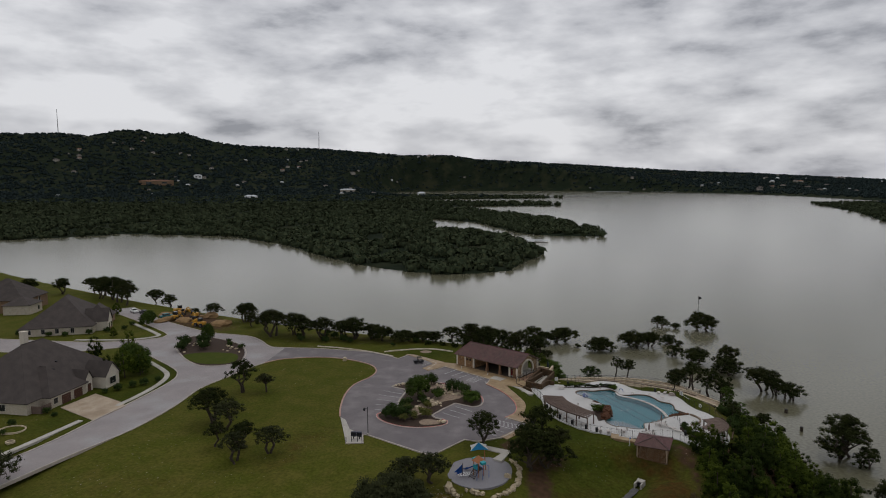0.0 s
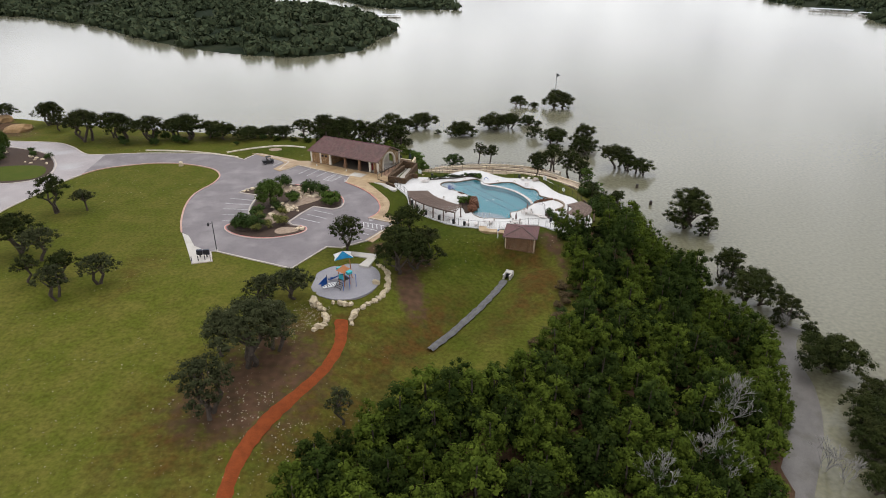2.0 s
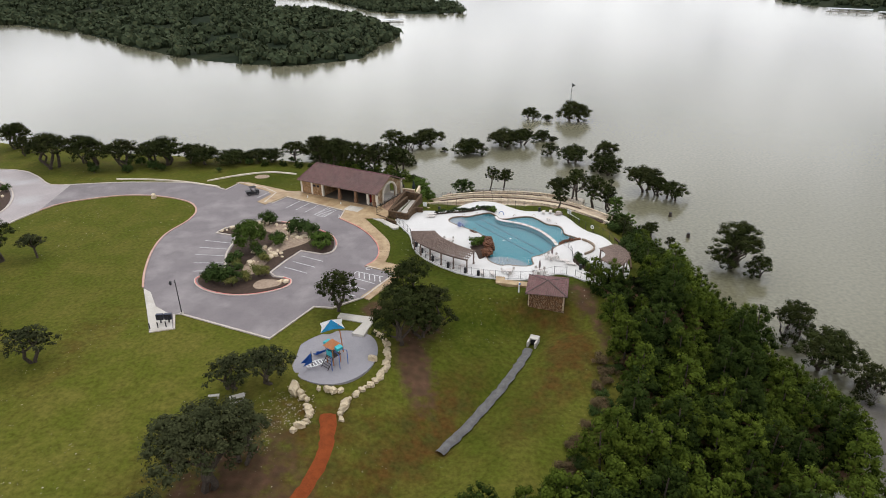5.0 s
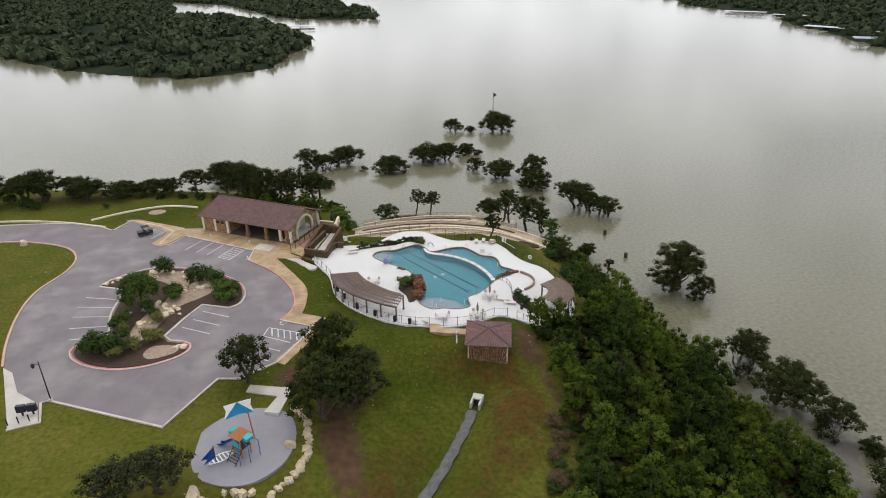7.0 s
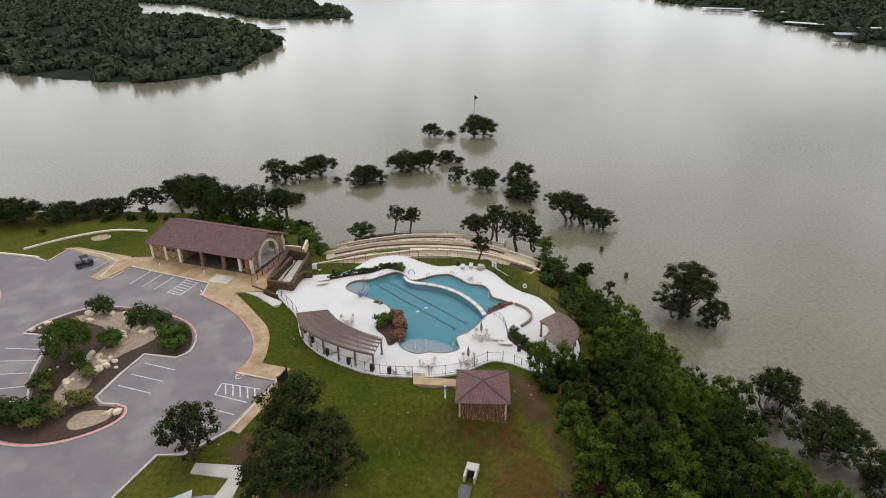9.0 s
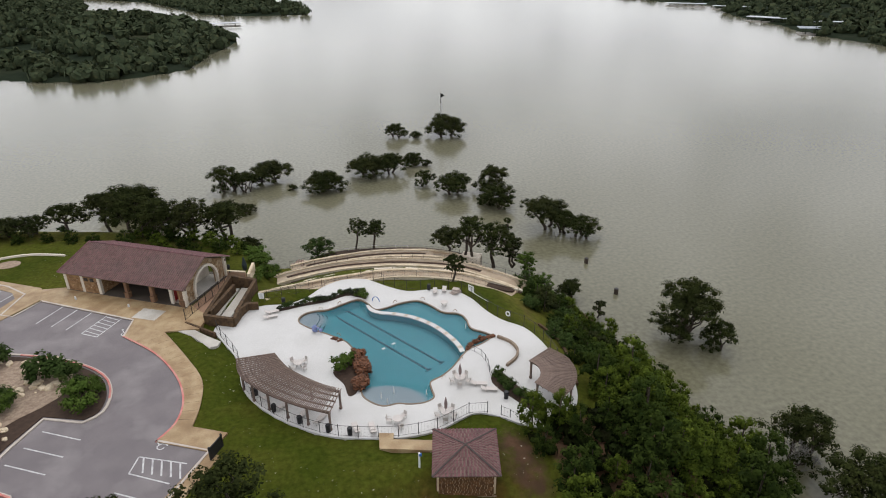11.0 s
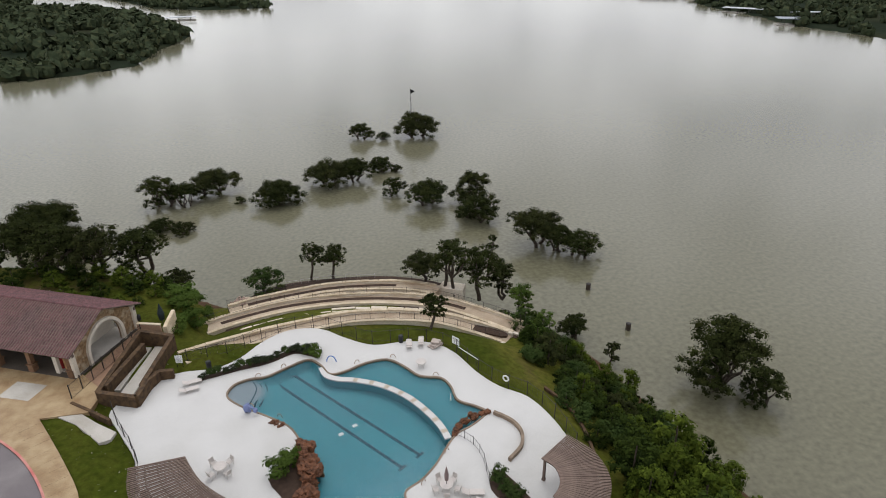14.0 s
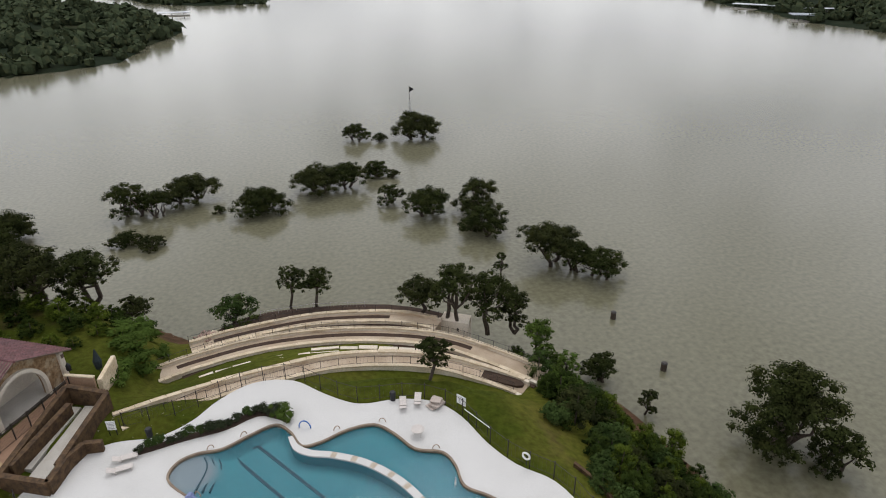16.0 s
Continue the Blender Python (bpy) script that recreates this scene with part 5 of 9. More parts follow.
fence("ramp_fence", [(-13.8, 181.2, 11.35), (-12.2, 184.6, 11.35), (-10.1, 188.5, 11.35), (-8.4, 192.0, 11.35)], "tall dark metal fence above the ramp", "fence", M_FENCE, 1.8, 1.7, 0.09, 0.12)
fence("terrace_railing", [(p[0], p[1], p[2] + 0.2) for p in A_LINE], "dark metal railing on the upper terrace walk", "railing", M_FENCE, 1.0, 2.0, 0.05)
fence("terrace_railing", [(*q, p[2] + 0.4) for q, p in zip(offset_line(B_LINE, 2.4), B_LINE)], "dark metal railing on the middle terrace", "railing", M_FENCE, 0.95, 2.0, 0.05)
fence("terrace_railing", [(*q, p[2] + 0.3) for q, p in zip(offset_line(C_LINE, 2.0), C_LINE)], "dark metal railing on the lower terrace", "railing", M_FENCE, 0.95, 2.2, 0.05)
fence("shore_railing", [(8.6, 212.6, 4.6), (16, 212.9, 4.6), (24.4, 210.8, 4.7)], "pale metal railing at the water's edge", "railing", plain("galvanised_metal", (0.4, 0.36, 0.34), 0.5), 1.0, 2.4, 0.05)
fence("deck_railing", [(23.9, 166.0, DECK_Z), (25.2, 164.6, DECK_Z), (25.7, 162.4, DECK_Z), (25.4, 160.2, DECK_Z), (25.3, 158.8, DECK_Z)], "curved dark handrail between the deck levels", "railing", M_FENCE, 0.95, 1.2, 0.05)


# ---------------------------------------------------------------- roofs and walls
def tiles_on(e0, e1, r0, r1, course=0.42, wide=0.36, thick=0.14):
    """Corners and faces of barrel tiles on one slope, from its eave e0-e1 to its ridge r0-r1."""
    e0, e1, r0, r1 = (np.array(p, float) for p in (e0, e1, r0, r1))
    rows = max(2, int(round(np.linalg.norm((r0 + r1 - e0 - e1) / 2) / course)))
    nrm = np.cross(e1 - e0, (r0 + r1) / 2 - (e0 + e1) / 2)
    nrm /= np.linalg.norm(nrm)
    nrm = nrm if nrm[2] > 0 else -nrm
    v, f = [], []
    for j in range(rows):
        lo, hi = j / rows, min(1.0, (j + 1.15) / rows)
        a0, a1 = e0 + (r0 - e0) * lo, e1 + (r1 - e1) * lo
        b0, b1 = e0 + (r0 - e0) * hi, e1 + (r1 - e1) * hi
        n = max(1, int(round(np.linalg.norm(a1 - a0) / wide)))
        for i in range(n):
            k = len(v)
            for u, h in ((0.04, 0.0), (0.35, 0.8), (0.65, 0.8), (0.96, 0.0)):
                s = (i + u) / n
                v.append(a0 + (a1 - a0) * s + nrm * (h * thick + 0.09))
                v.append(b0 + (b1 - b0) * s + nrm * (h * thick + 0.02))
            for q in range(3):
                f.append((k + 2 * q, k + 2 * q + 2, k + 2 * q + 3, k + 2 * q + 1))
    return np.array(v), np.array(f)


def tiled_roof(parent, slopes, under, mat, course=0.42, wide=0.36, label=""):
    """Tiles on each slope over a closed underside."""
    vs, fs, n = [], [], 0
    for s in slopes:
        v, f = tiles_on(*s, course, wide)
        vs.append(v)
        fs.append(f + n)
        n += len(v)
    ob = quick_mesh("roof_tiles", np.concatenate(vs), np.concatenate(fs), mat, parent)
    tagged(ob, label, kind="stuff")
    bm = bmesh.new()
    for s in slopes:
        q = [bm.verts.new(p) for p in (s[0], s[1], s[3], s[2])]
        bm.faces.new(q) if s[2] != s[3] else bm.faces.new(q[:3])
    bmesh.ops.remove_doubles(bm, verts=bm.verts, dist=0.001)
    bmesh.ops.solidify(bm, geom=list(bm.faces), thickness=-0.12)
    part("roof_deck", bm, M_WOOD, parent)
    return ob


def ridge_cap(parent, a, b, mat, r=0.16):
    n = max(2, int((Vector(b) - Vector(a)).length / 0.5))
    for i in range(n):
        bm = bmesh.new()
        p, q = Vector(a).lerp(Vector(b), i / n), Vector(a).lerp(Vector(b), (i + 1.08) / n)
        rod(bm, p, q, r, r * 0.86, 8)
        part("ridge_tile", bm, mat, parent)


def stone_wall(parent, a, b, z0, z1, thick=0.35, mat=None, size=(0.55, 0.32), seed=1):
    """A wall of uneven stones from a to b: a mortar core, and stones set proud of it on both sides."""
    a, b = Vector(a), Vector(b)
    d = (b - a)
    turn = math.degrees(math.atan2(d.y, d.x))
    bm = bmesh.new()
    box(bm, ((a.x + b.x) / 2, (a.y + b.y) / 2, z0), (d.length, thick, z1 - z0), turn)
    core = part("wall", bm, M_LIMESTONE, parent)
    r = random.Random(seed)
    bm = bmesh.new()
    z = z0 + 0.03
    while z < z1 - 0.12:
        h = min(size[1] * r.uniform(0.75, 1.3), z1 - z - 0.02)
        s = 0.02
        while s < d.length - 0.12:
            w = min(size[0] * r.uniform(0.55, 1.5), d.length - s - 0.02)
            p = a + d.normalized() * (s + w / 2)
            box(bm, (p.x, p.y, z), (w - 0.03, thick + r.uniform(0.05, 0.12), h - 0.03), turn)
            s += w
        z += h
    stones = part("stonework", bm, mat or M_STONE, core, "uneven rust-brown stones")
    tagged(stones, kind="stuff")
    return core


# ---------------------------------------------------------------- the open pavilion
PAV = thing("pavilion", (-33.1, 195.0, WALK_Z), "open stone pavilion with a red-brown tiled roof", "pavilion", turn=-27.8)
PL, PD, EZ, RZ = 21.2, 10.4, 3.05, 5.75
o = 0.75
roof_slopes = [((-o, -o, EZ), (PL + o, -o, EZ), (0.6, PD / 2, RZ), (PL + o, PD / 2, RZ)),
               ((PL + o, PD + o, EZ), (-o, PD + o, EZ), (PL + o, PD / 2, RZ), (0.6, PD / 2, RZ)),
               ((-o, PD + o, EZ), (-o, -o, EZ), (0.6, PD / 2, RZ), (0.6, PD / 2, RZ))]
tiled_roof(PAV, roof_slopes, None, M_TILE_ROOF, label="red-brown barrel roof tiles in even courses")
ridge_cap(PAV, (0.6, PD / 2, RZ + 0.1), (PL + o, PD / 2, RZ + 0.1), M_TILE_ROOF)
ridge_cap(PAV, (-o, -o, EZ + 0.12), (0.6, PD / 2, RZ + 0.1), M_TILE_ROOF)
# floor colour darkened to stand in for shade under the roof
bm = bmesh.new()
box(bm, (PL / 2, PD / 2, -0.3), (PL + 0.6, PD + 0.6, 0.34))
part("floor", bm, material("shade_dark_pavilion_floor", (0.10, 0.082, 0.066), (0.075, 0.062, 0.05), 0.6, 0.5, 12.0, 0.05), PAV)
# rooms at the closed end
for a, b in (((0, 0, 0), (6.2, 0, 0)), ((0, 0, 0), (0, PD, 0)), ((6.2, 0, 0), (6.2, PD, 0)), ((0, PD, 0), (PL - 5, PD, 0))):
    stone_wall(PAV, a, b, 0.0, EZ - 0.05, 0.35, seed=int(a[0] * 7 + b[0] * 3 + b[1]))
for x in (0.0, 3.1, 6.2):
    bm = bmesh.new()
    box(bm, (x, -0.03, 0), (0.5, 0.5, EZ - 0.02), bevel=0.03)
    part("pier", bm, M_STUCCO, PAV, "cream corner pier")
for x in (3.9, 5.0):
    bm = bmesh.new()
    box(bm, (x, -0.23, 2.0), (0.7, 0.06, 0.5))
    w = part("window", bm, M_BLACK, PAV)
    bm = bmesh.new()
    box(bm, (x, -0.265, 2.06), (0.56, 0.02, 0.38))
    part("pane", bm, M_PANE, w)
for x in (11.0, 15.6, PL - 0.35):
    bm = bmesh.new()
    box(bm, (x, 0.1, 0), (0.75, 0.75, 0.9), bevel=0.04)
    box(bm, (x, 0.1, 0.9), (0.9, 0.9, 0.1), bevel=0.02)
    box(bm, (x, 0.1, 1.0), (0.55, 0.55, EZ - 1.05), bevel=0.03)
    part("column", bm, M_BRICK, PAV, "rust-brown stone column")
bm = bmesh.new()
box(bm, (13.6, 0.1, EZ - 0.4), (16.0, 0.3, 0.4))
box(bm, (13.6, PD - 0.1, EZ - 0.4), (16.0, 0.3, 0.4))
part("beam", bm, M_WOOD, PAV)
for x, wdt in ((PL - 2.4, 0.5), (PL - 1.0, 0.4)):
    bm = bmesh.new()
    box(bm, (x, 0.35, 0), (wdt, 0.4, EZ - 0.3))
    part("pier", bm, M_STUCCO if wdt > 0.45 else M_STONE, PAV)
bm = bmesh.new()
box(bm, (PL - 2.9, 1.4, 0.03), (0.9, 0.8, 1.8), bevel=0.04)
part("vending_machine", bm, M_RED, PAV, "tall red cabinet under the roof")
# gable end with the great arch
bm = bmesh.new()
rise, half = RZ - EZ, PD / 2
prof = [(-0.0, 0.0), (0.0, EZ)] + [(half, RZ - 0.15)] + [(PD, EZ), (PD, 0.0)]
arch = [(half + 2.7 * math.cos(a), 1.3 + 2.75 * math.sin(a)) for a in np.linspace(0, math.pi, 15)]
ring = prof[::-1] + [(half - 2.7, 0.0)] + [(p[0], p[1]) for p in arch[::-1]] + [(half + 2.7, 0.0)]
face = bm.faces.new([bm.verts.new((PL, y, z)) for y, z in ring])
bm.normal_update()
bmesh.ops.triangulate(bm, faces=[face])
bmesh.ops.solidify(bm, geom=list(bm.faces), thickness=0.4)
part("gable_wall", bm, M_GABLE, PAV, "rust and cream stone gable with an arch")
bm = bmesh.new()
prev = None
for i, a in enumerate(np.linspace(0, math.pi, 17)):
    p = Vector((PL - 0.1, half + 2.62 * math.cos(a), 1.3 + 2.68 * math.sin(a)))
    q = Vector((PL - 0.1, half + 3.0 * math.cos(a), 1.3 + 3.05 * math.sin(a)))
    here = [bm.verts.new(c) for c in (p, q, q + Vector((0.42, 0, 0)), p + Vector((0.42, 0, 0)))]
    if prev:
        for k in range(4):
            bm.faces.new((prev[k], prev[(k + 1) % 4], here[(k + 1) % 4], here[k]))
    prev = here
for y in (half - 2.81, half + 2.81):
    box(bm, (PL + 0.11, y, 0), (0.42, 0.38, 1.3))
part("arch_trim", bm, M_STUCCO, PAV, "pale cream arch surround")
for y in (0.15, PD - 0.15):
    bm = bmesh.new()
    box(bm, (PL + 0.05, y, 0), (0.55, 0.55, EZ + 0.2), bevel=0.03)
    part("pier", bm, M_STUCCO, PAV)
bm = bmesh.new()
back = bm.faces.new([bm.verts.new((PL - 3.0, y, z)) for y, z in ((0.5, 0.05), (0.5, EZ + 0.1), (half, RZ - 0.3), (PD - 0.5, EZ + 0.1), (PD - 0.5, 0.05))])
bm.normal_update()
bmesh.ops.solidify(bm, geom=[back], thickness=0.2)
part("inner_wall", bm, M_STUCCO, PAV)
bm = bmesh.new()
box(bm, (PL - 1.4, PD / 2, 0.04), (2.9, PD - 1.0, 0.02))
part("porch_floor", bm, M_CONCRETE, PAV)
for x, y, h in ((3.6, -2.6, 0.5), (13.0, -2.3, 0.45)):
    bm = bmesh.new()
    rod(bm, (x, y, 0), (x, y, h), 0.14, 0.12, 10)
    tagged(part("bollard", bm, M_WHITE, PAV), "short white bollard")
stone_wall(thing("yard_wall", (0, 0, 0), "tall cream stone wall behind the ramp", "wall"), (-5.7, 191.4, 0), (-5.2, 195.4, 0), 9.0, 12.7, 0.4, M_LIMESTONE, seed=5)
yard = thing("yard_screen", (-8.9, 192.4, DECK_Z), "plain tan screen wall with a cream cap", "wall", turn=-20)
bm = bmesh.new()
box(bm, (1.5, 0, 0), (3.0, 0.25, 2.0))
part("panel", bm, material("tan_screen_paint", (0.42, 0.28, 0.19), (0.36, 0.23, 0.15), 0.85, 0.7, 9.0, 0.05), yard)
bm = bmesh.new()
box(bm, (1.5, 0, 2.0), (3.1, 0.38, 0.16), bevel=0.03)
part("cap", bm, M_LIMESTONE, yard)

# ---------------------------------------------------------------- the washroom with a hipped roof
M_KIOSK = material("dark_rust_stone", (0.205, 0.108, 0.048), (0.095, 0.046, 0.02), 0.85, 1.6, 7.0, 0.4, per_piece=0.4)
kz = 9.75
KIOSK = thing("washroom", (18.8, 145.8, kz), "small stone washroom with a hipped tile roof", "building", turn=-11.5)
K, KE, KR = 2.75, 3.0, 3.95
ke = K + 0.6
c4 = [(-ke, -ke, KE), (ke, -ke, KE), (ke, ke, KE), (-ke, ke, KE)]
tiled_roof(KIOSK, [(c4[i], c4[(i + 1) % 4], (0, 0, KR), (0, 0, KR)) for i in range(4)], None, M_TILE_ROOF, 0.36, 0.4, "red-brown tiles in stepped courses")
for p in c4:
    ridge_cap(KIOSK, (p[0], p[1], p[2] + 0.1), (0, 0, KR + 0.12), M_SHINGLE, 0.12)
for i in range(4):
    a, b = [(q[0] * K / ke, q[1] * K / ke, 0) for q in (c4[i], c4[(i + 1) % 4])]
    stone_wall(KIOSK, a, b, -1.0, KE, 0.35, M_KIOSK, seed=40 + i, size=(0.42, 0.24))
bm = bmesh.new()
box(bm, (0, 0, -1.2), (2 * K + 0.5, 2 * K + 0.5, 1.28))
part("plinth", bm, M_COPING, KIOSK)
bm = bmesh.new()
box(bm, (-K - 0.22, 0.9, 0.0), (0.08, 1.0, 2.05))
part("door", bm, M_WOOD, KIOSK)
rinse = thing("shower_post", (14.1, 146.3, ground_at(14.1, 146.3)), "white shower post on the grass", "shower")
bm = bmesh.new()
rod(bm, (0, 0, 0), (0, 0, 1.9), 0.12, 0.1, 8)
part("post", bm, M_WHITE, rinse)
bm = bmesh.new()
box(bm, (0.1, 0, 1.5), (0.3, 0.25, 0.3), bevel=0.03)
part("fitting", bm, M_BLUE, rinse)


# ---------------------------------------------------------------- pergolas
def pergola(name, outer, inner, z, label, slat_gap, open_from=1.0):
    """Posts and beams on two lines, with slats across them."""
    root = thing(name, (0, 0, 0), label, "pergola", "pergolas by the pool")
    o, i = curved(outer, steps=8), curved(inner, steps=8)
    for line in (o, i):
        bm = bmesh.new()
        strip(bm, line, 0.09, -0.09, z - 0.32, z - 0.02)
        part("beam", bm, M_WOOD, root)
    for line, gap in ((o, 3.0), (i, 3.6)):
        pts = np.array(line)
        length = np.linalg.norm(np.diff(pts, axis=0), axis=1).sum()
        for x, y, a in along(line, (length - 0.3) / max(1, round(length / gap)), 0.15):
            bm = bmesh.new()
            box(bm, (x, y, DECK_Z - 0.05), (0.2, 0.2, z - 0.3 - DECK_Z + 0.05), a)
            box(bm, (x, y, DECK_Z - 0.05), (0.3, 0.3, 0.3), a, 0.02)
            part("post", bm, M_WOOD, root)
    po, pi = np.array(o), np.array(i)
    so = np.concatenate([[0], np.cumsum(np.linalg.norm(np.diff(po, axis=0), axis=1))])
    si = np.concatenate([[0], np.cumsum(np.linalg.norm(np.diff(pi, axis=0), axis=1))])
    n = int(so[-1] / slat_gap)
    bm = bmesh.new()
    box(bm, (0, 0, 0), (1, 0.085, 0.085))
    slat = bpy.data.meshes.new("slat")
    bm.to_mesh(slat)
    bm.free()
    slat.materials.append(M_WOOD)
    for k in range(n + 1):
        u = k / n
        a = Vector((np.interp(u * so[-1], so, po[:, 0]), np.interp(u * so[-1], so, po[:, 1]), z))
        b = Vector((np.interp(u * si[-1], si, pi[:, 0]), np.interp(u * si[-1], si, pi[:, 1]), z))
        if u > open_from and k % 2:
            continue
        d = b - a
        a, b = a - d.normalized() * 0.35, b + d.normalized() * 0.35
        ob = new("slat", slat)
        ob.parent = root
        ob.matrix_basis = Matrix.Translation((a + b) / 2) @ pose(0, 0, 0.02 * (k % 2), 0, 0, math.degrees(math.atan2(d.y, d.x))) @ Matrix.Diagonal(((b - a).length, 1, 1, 1))
    for f in (0.25, 0.5, 0.75):
        line = [tuple(Vector(p).lerp(Vector(q), f)) for p, q in zip(o, [tuple((np.interp(u * si[-1], si, pi[:, 0]), np.interp(u * si[-1], si, pi[:, 1]))) for u in so / so[-1]])]
        bm = bmesh.new()
        strip(bm, line, 0.05, -0.05, z - 0.2, z - 0.01)
        part("rafter", bm, M_WOOD, root)
    return root


pergola("pergola", [(-5.0, 166.4), (-4.3, 162.9), (-1.8, 159.5), (2.0, 156.2), (5.6, 154.0)], [(-1.0, 166.6), (0.6, 163.2), (3.0, 160.4), (5.0, 158.6), (6.9, 157.4)], 13.65,
        "long curved timber pergola along the fence", 0.23, 0.94)
pergola("pergola", [(32.9, 160.2), (34.2, 157.8), (34.2, 155.0), (32.9, 152.6), (30.9, 151.0)], [(30.0, 158.4), (30.7, 157.2), (30.7, 155.8), (30.1, 154.6), (29.2, 153.8)], 13.65,
        "fan-shaped timber pergola at the deck's corner", 0.17)

# ---------------------------------------------------------------- trees
def leaf_quads(rng, centres, radii, counts, size, flat=0.8):
    """Corners of small leaf sprays set round the given clumps, denser on their upper sides."""
    out = []
    for c, r, k in zip(centres, radii, counts):
        d = rng.normal(size=(k, 3))
        d /= np.linalg.norm(d, axis=1, keepdims=True)
        d[:, 2] = np.where(d[:, 2] < -0.35, -d[:, 2], d[:, 2])
        rad = r * (0.55 + 0.6 * rng.random((k, 1)) ** 0.7)
        p = np.array(c) + d * rad * np.array([1, 1, flat])
        nrm = d + rng.normal(size=(k, 3)) * 0.36 + np.array([0, 0, 0.45])
        nrm /= np.linalg.norm(nrm, axis=1, keepdims=True)
        t = np.cross(nrm, rng.normal(size=(k, 3)))
        t /= np.linalg.norm(t, axis=1, keepdims=True)
        b = np.cross(nrm, t)
        s = size * rng.uniform(0.5, 1.15, (k, 1))
        w = s * rng.uniform(0.45, 0.8, (k, 1))
        bend = nrm * s * rng.uniform(-0.25, 0.1, (k, 1))
        out.append(np.stack([p - t * s, p - b * w + bend, p + t * s, p + b * w + bend], 1))
    v = np.concatenate(out).reshape(-1, 3)
    return v, np.arange(len(v)).reshape(-1, 4)


def ball_core(centres, radii, flat=0.8):
    """Closed dark cores of the clumps, as quads (cube spheres)."""
    base = np.array([(x, y, z) for z in (-1, 1) for y in (-1, 1) for x in (-1, 1)], float) / math.sqrt(3)
    face = np.array([(0, 2, 3, 1), (4, 5, 7, 6), (0, 1, 5, 4), (2, 6, 7, 3), (0, 4, 6, 2), (1, 3, 7, 5)])
    v = np.concatenate([np.array(c) + base * r * np.array([1, 1, flat]) for c, r in zip(centres, radii)])
    f = np.concatenate([face + 8 * i for i in range(len(centres))])
    return v, f


def crown_object(name, seed, clumps, leaf, mat, flat=0.8, dense=1.0, core=0.55):
    rng = np.random.default_rng(seed)
    cs, rs = [c for c, r in clumps], [r for c, r in clumps]
    counts = [int(dense * 3.4 * (r / leaf) ** 2) + 8 for r in rs]
    v, f = leaf_quads(rng, cs, rs, counts, leaf, flat)
    v2, f2 = ball_core(cs, [r * core for r in rs], flat)
    return quick_mesh(name, np.concatenate([v, v2]), np.concatenate([f, f2 + len(v)]), mat)


def branch(limbs, a, b, r0, r1, r, bow=0.12):
    """A limb from a to b in three bent lengths, getting thinner."""
    a, b = Vector(a), Vector(b)
    n = (b - a).length * bow
    pts = [a] + [a.lerp(b, u) + Vector((r.uniform(-n, n), r.uniform(-n, n), r.uniform(-n, n) * 0.5)) for u in (0.36, 0.7)] + [b]
    for i in range(3):
        limbs.append((tuple(pts[i]), tuple(pts[i + 1]), r0 + (r1 - r0) * i / 3, r0 + (r1 - r0) * (i + 1) / 3))


def oak(seed, wide, high, mat, leaf=0.16, clear=0.3, lobes=7, dense=1.0, drowned=0.0):
    """A live oak of that width and height: leaning stems, forked limbs and a crown of separate leafy lobes with gaps between.
    clear: how much of the height is bare below; drowned: metres of it under water."""
    r = random.Random(seed)
    clumps, limbs = [], []
    half, low = wide / 2, high * clear
    stems = 1 if wide < 5 else r.choice((1, 2, 2, 3))
    turn = r.uniform(0, 6.28)
    forks = []
    for s in range(stems):
        a = turn + 6.28 * s / stems + r.uniform(-0.5, 0.5)
        lean = half * (0.12 if stems == 1 else r.uniform(0.2, 0.36))
        fork = (lean * math.cos(a), lean * math.sin(a), low * r.uniform(0.75, 1.05) + 0.1 * high)
        branch(limbs, (0.12 * s, 0.05 * s, -1.2 - drowned), fork, 0.06 * half + 0.08, 0.045 * half + 0.06, r, 0.16)
        forks.append(fork)
    squash = r.uniform(0.8, 1.0)
    tiers = [(0.0, 1.0)] + [(r.uniform(0.3, 0.5), r.uniform(0.8, 1.0)) for _ in range(lobes // 3)] + [(r.uniform(0.72, 1.0), r.uniform(0.05, 0.75)) for _ in range(lobes - lobes // 3)]
    for i, (far, up_to) in enumerate(tiers):
        a = turn + i * 2.4 + r.uniform(-0.35, 0.35)
        size = half * r.uniform(0.39, 0.54) * (1.05 - 0.15 * far)
        thick = min(0.66 * size, 0.45 * (high - low))
        reach = (half - 0.8 * size) * far
        mid = (reach * math.cos(a), reach * math.sin(a) * squash, low + 0.7 * thick + (high - low - 1.75 * thick) * up_to)
        near = min(forks, key=lambda f: (f[0] - mid[0]) ** 2 + (f[1] - mid[1]) ** 2)
        branch(limbs, near, (mid[0], mid[1], mid[2] - 0.3 * thick), 0.038 * half + 0.045, 0.05, r)
        n = 10 + int(3 * r.random())
        for k in range(n):
            up = 1 - (k + 0.5) / n * 1.6
            b = k * 2.4 + r.uniform(-0.4, 0.4)
            rim = size * math.sqrt(max(0.0, 1 - up * up)) * r.uniform(0.6, 1.15)
            tip = (mid[0] + rim * math.cos(b), mid[1] + rim * math.sin(b), mid[2] + thick * up * 0.9)
            clumps.append((tip, size * r.uniform(0.24, 0.46)))
            if k % 3 == 0:
                limbs.append(((mid[0], mid[1], mid[2] - 0.2 * thick), tip, 0.045, 0.02))
    root = new("oak_tree")
    bm = bmesh.new()
    for a, b, p, q in limbs:
        rod(bm, a, b, p, q, 5)
    part("trunk", bm, M_BARK, root)
    crown = crown_object("crown", seed, clumps, leaf, mat, 0.78, dense, 0.5)
    crown.parent = root
    return root


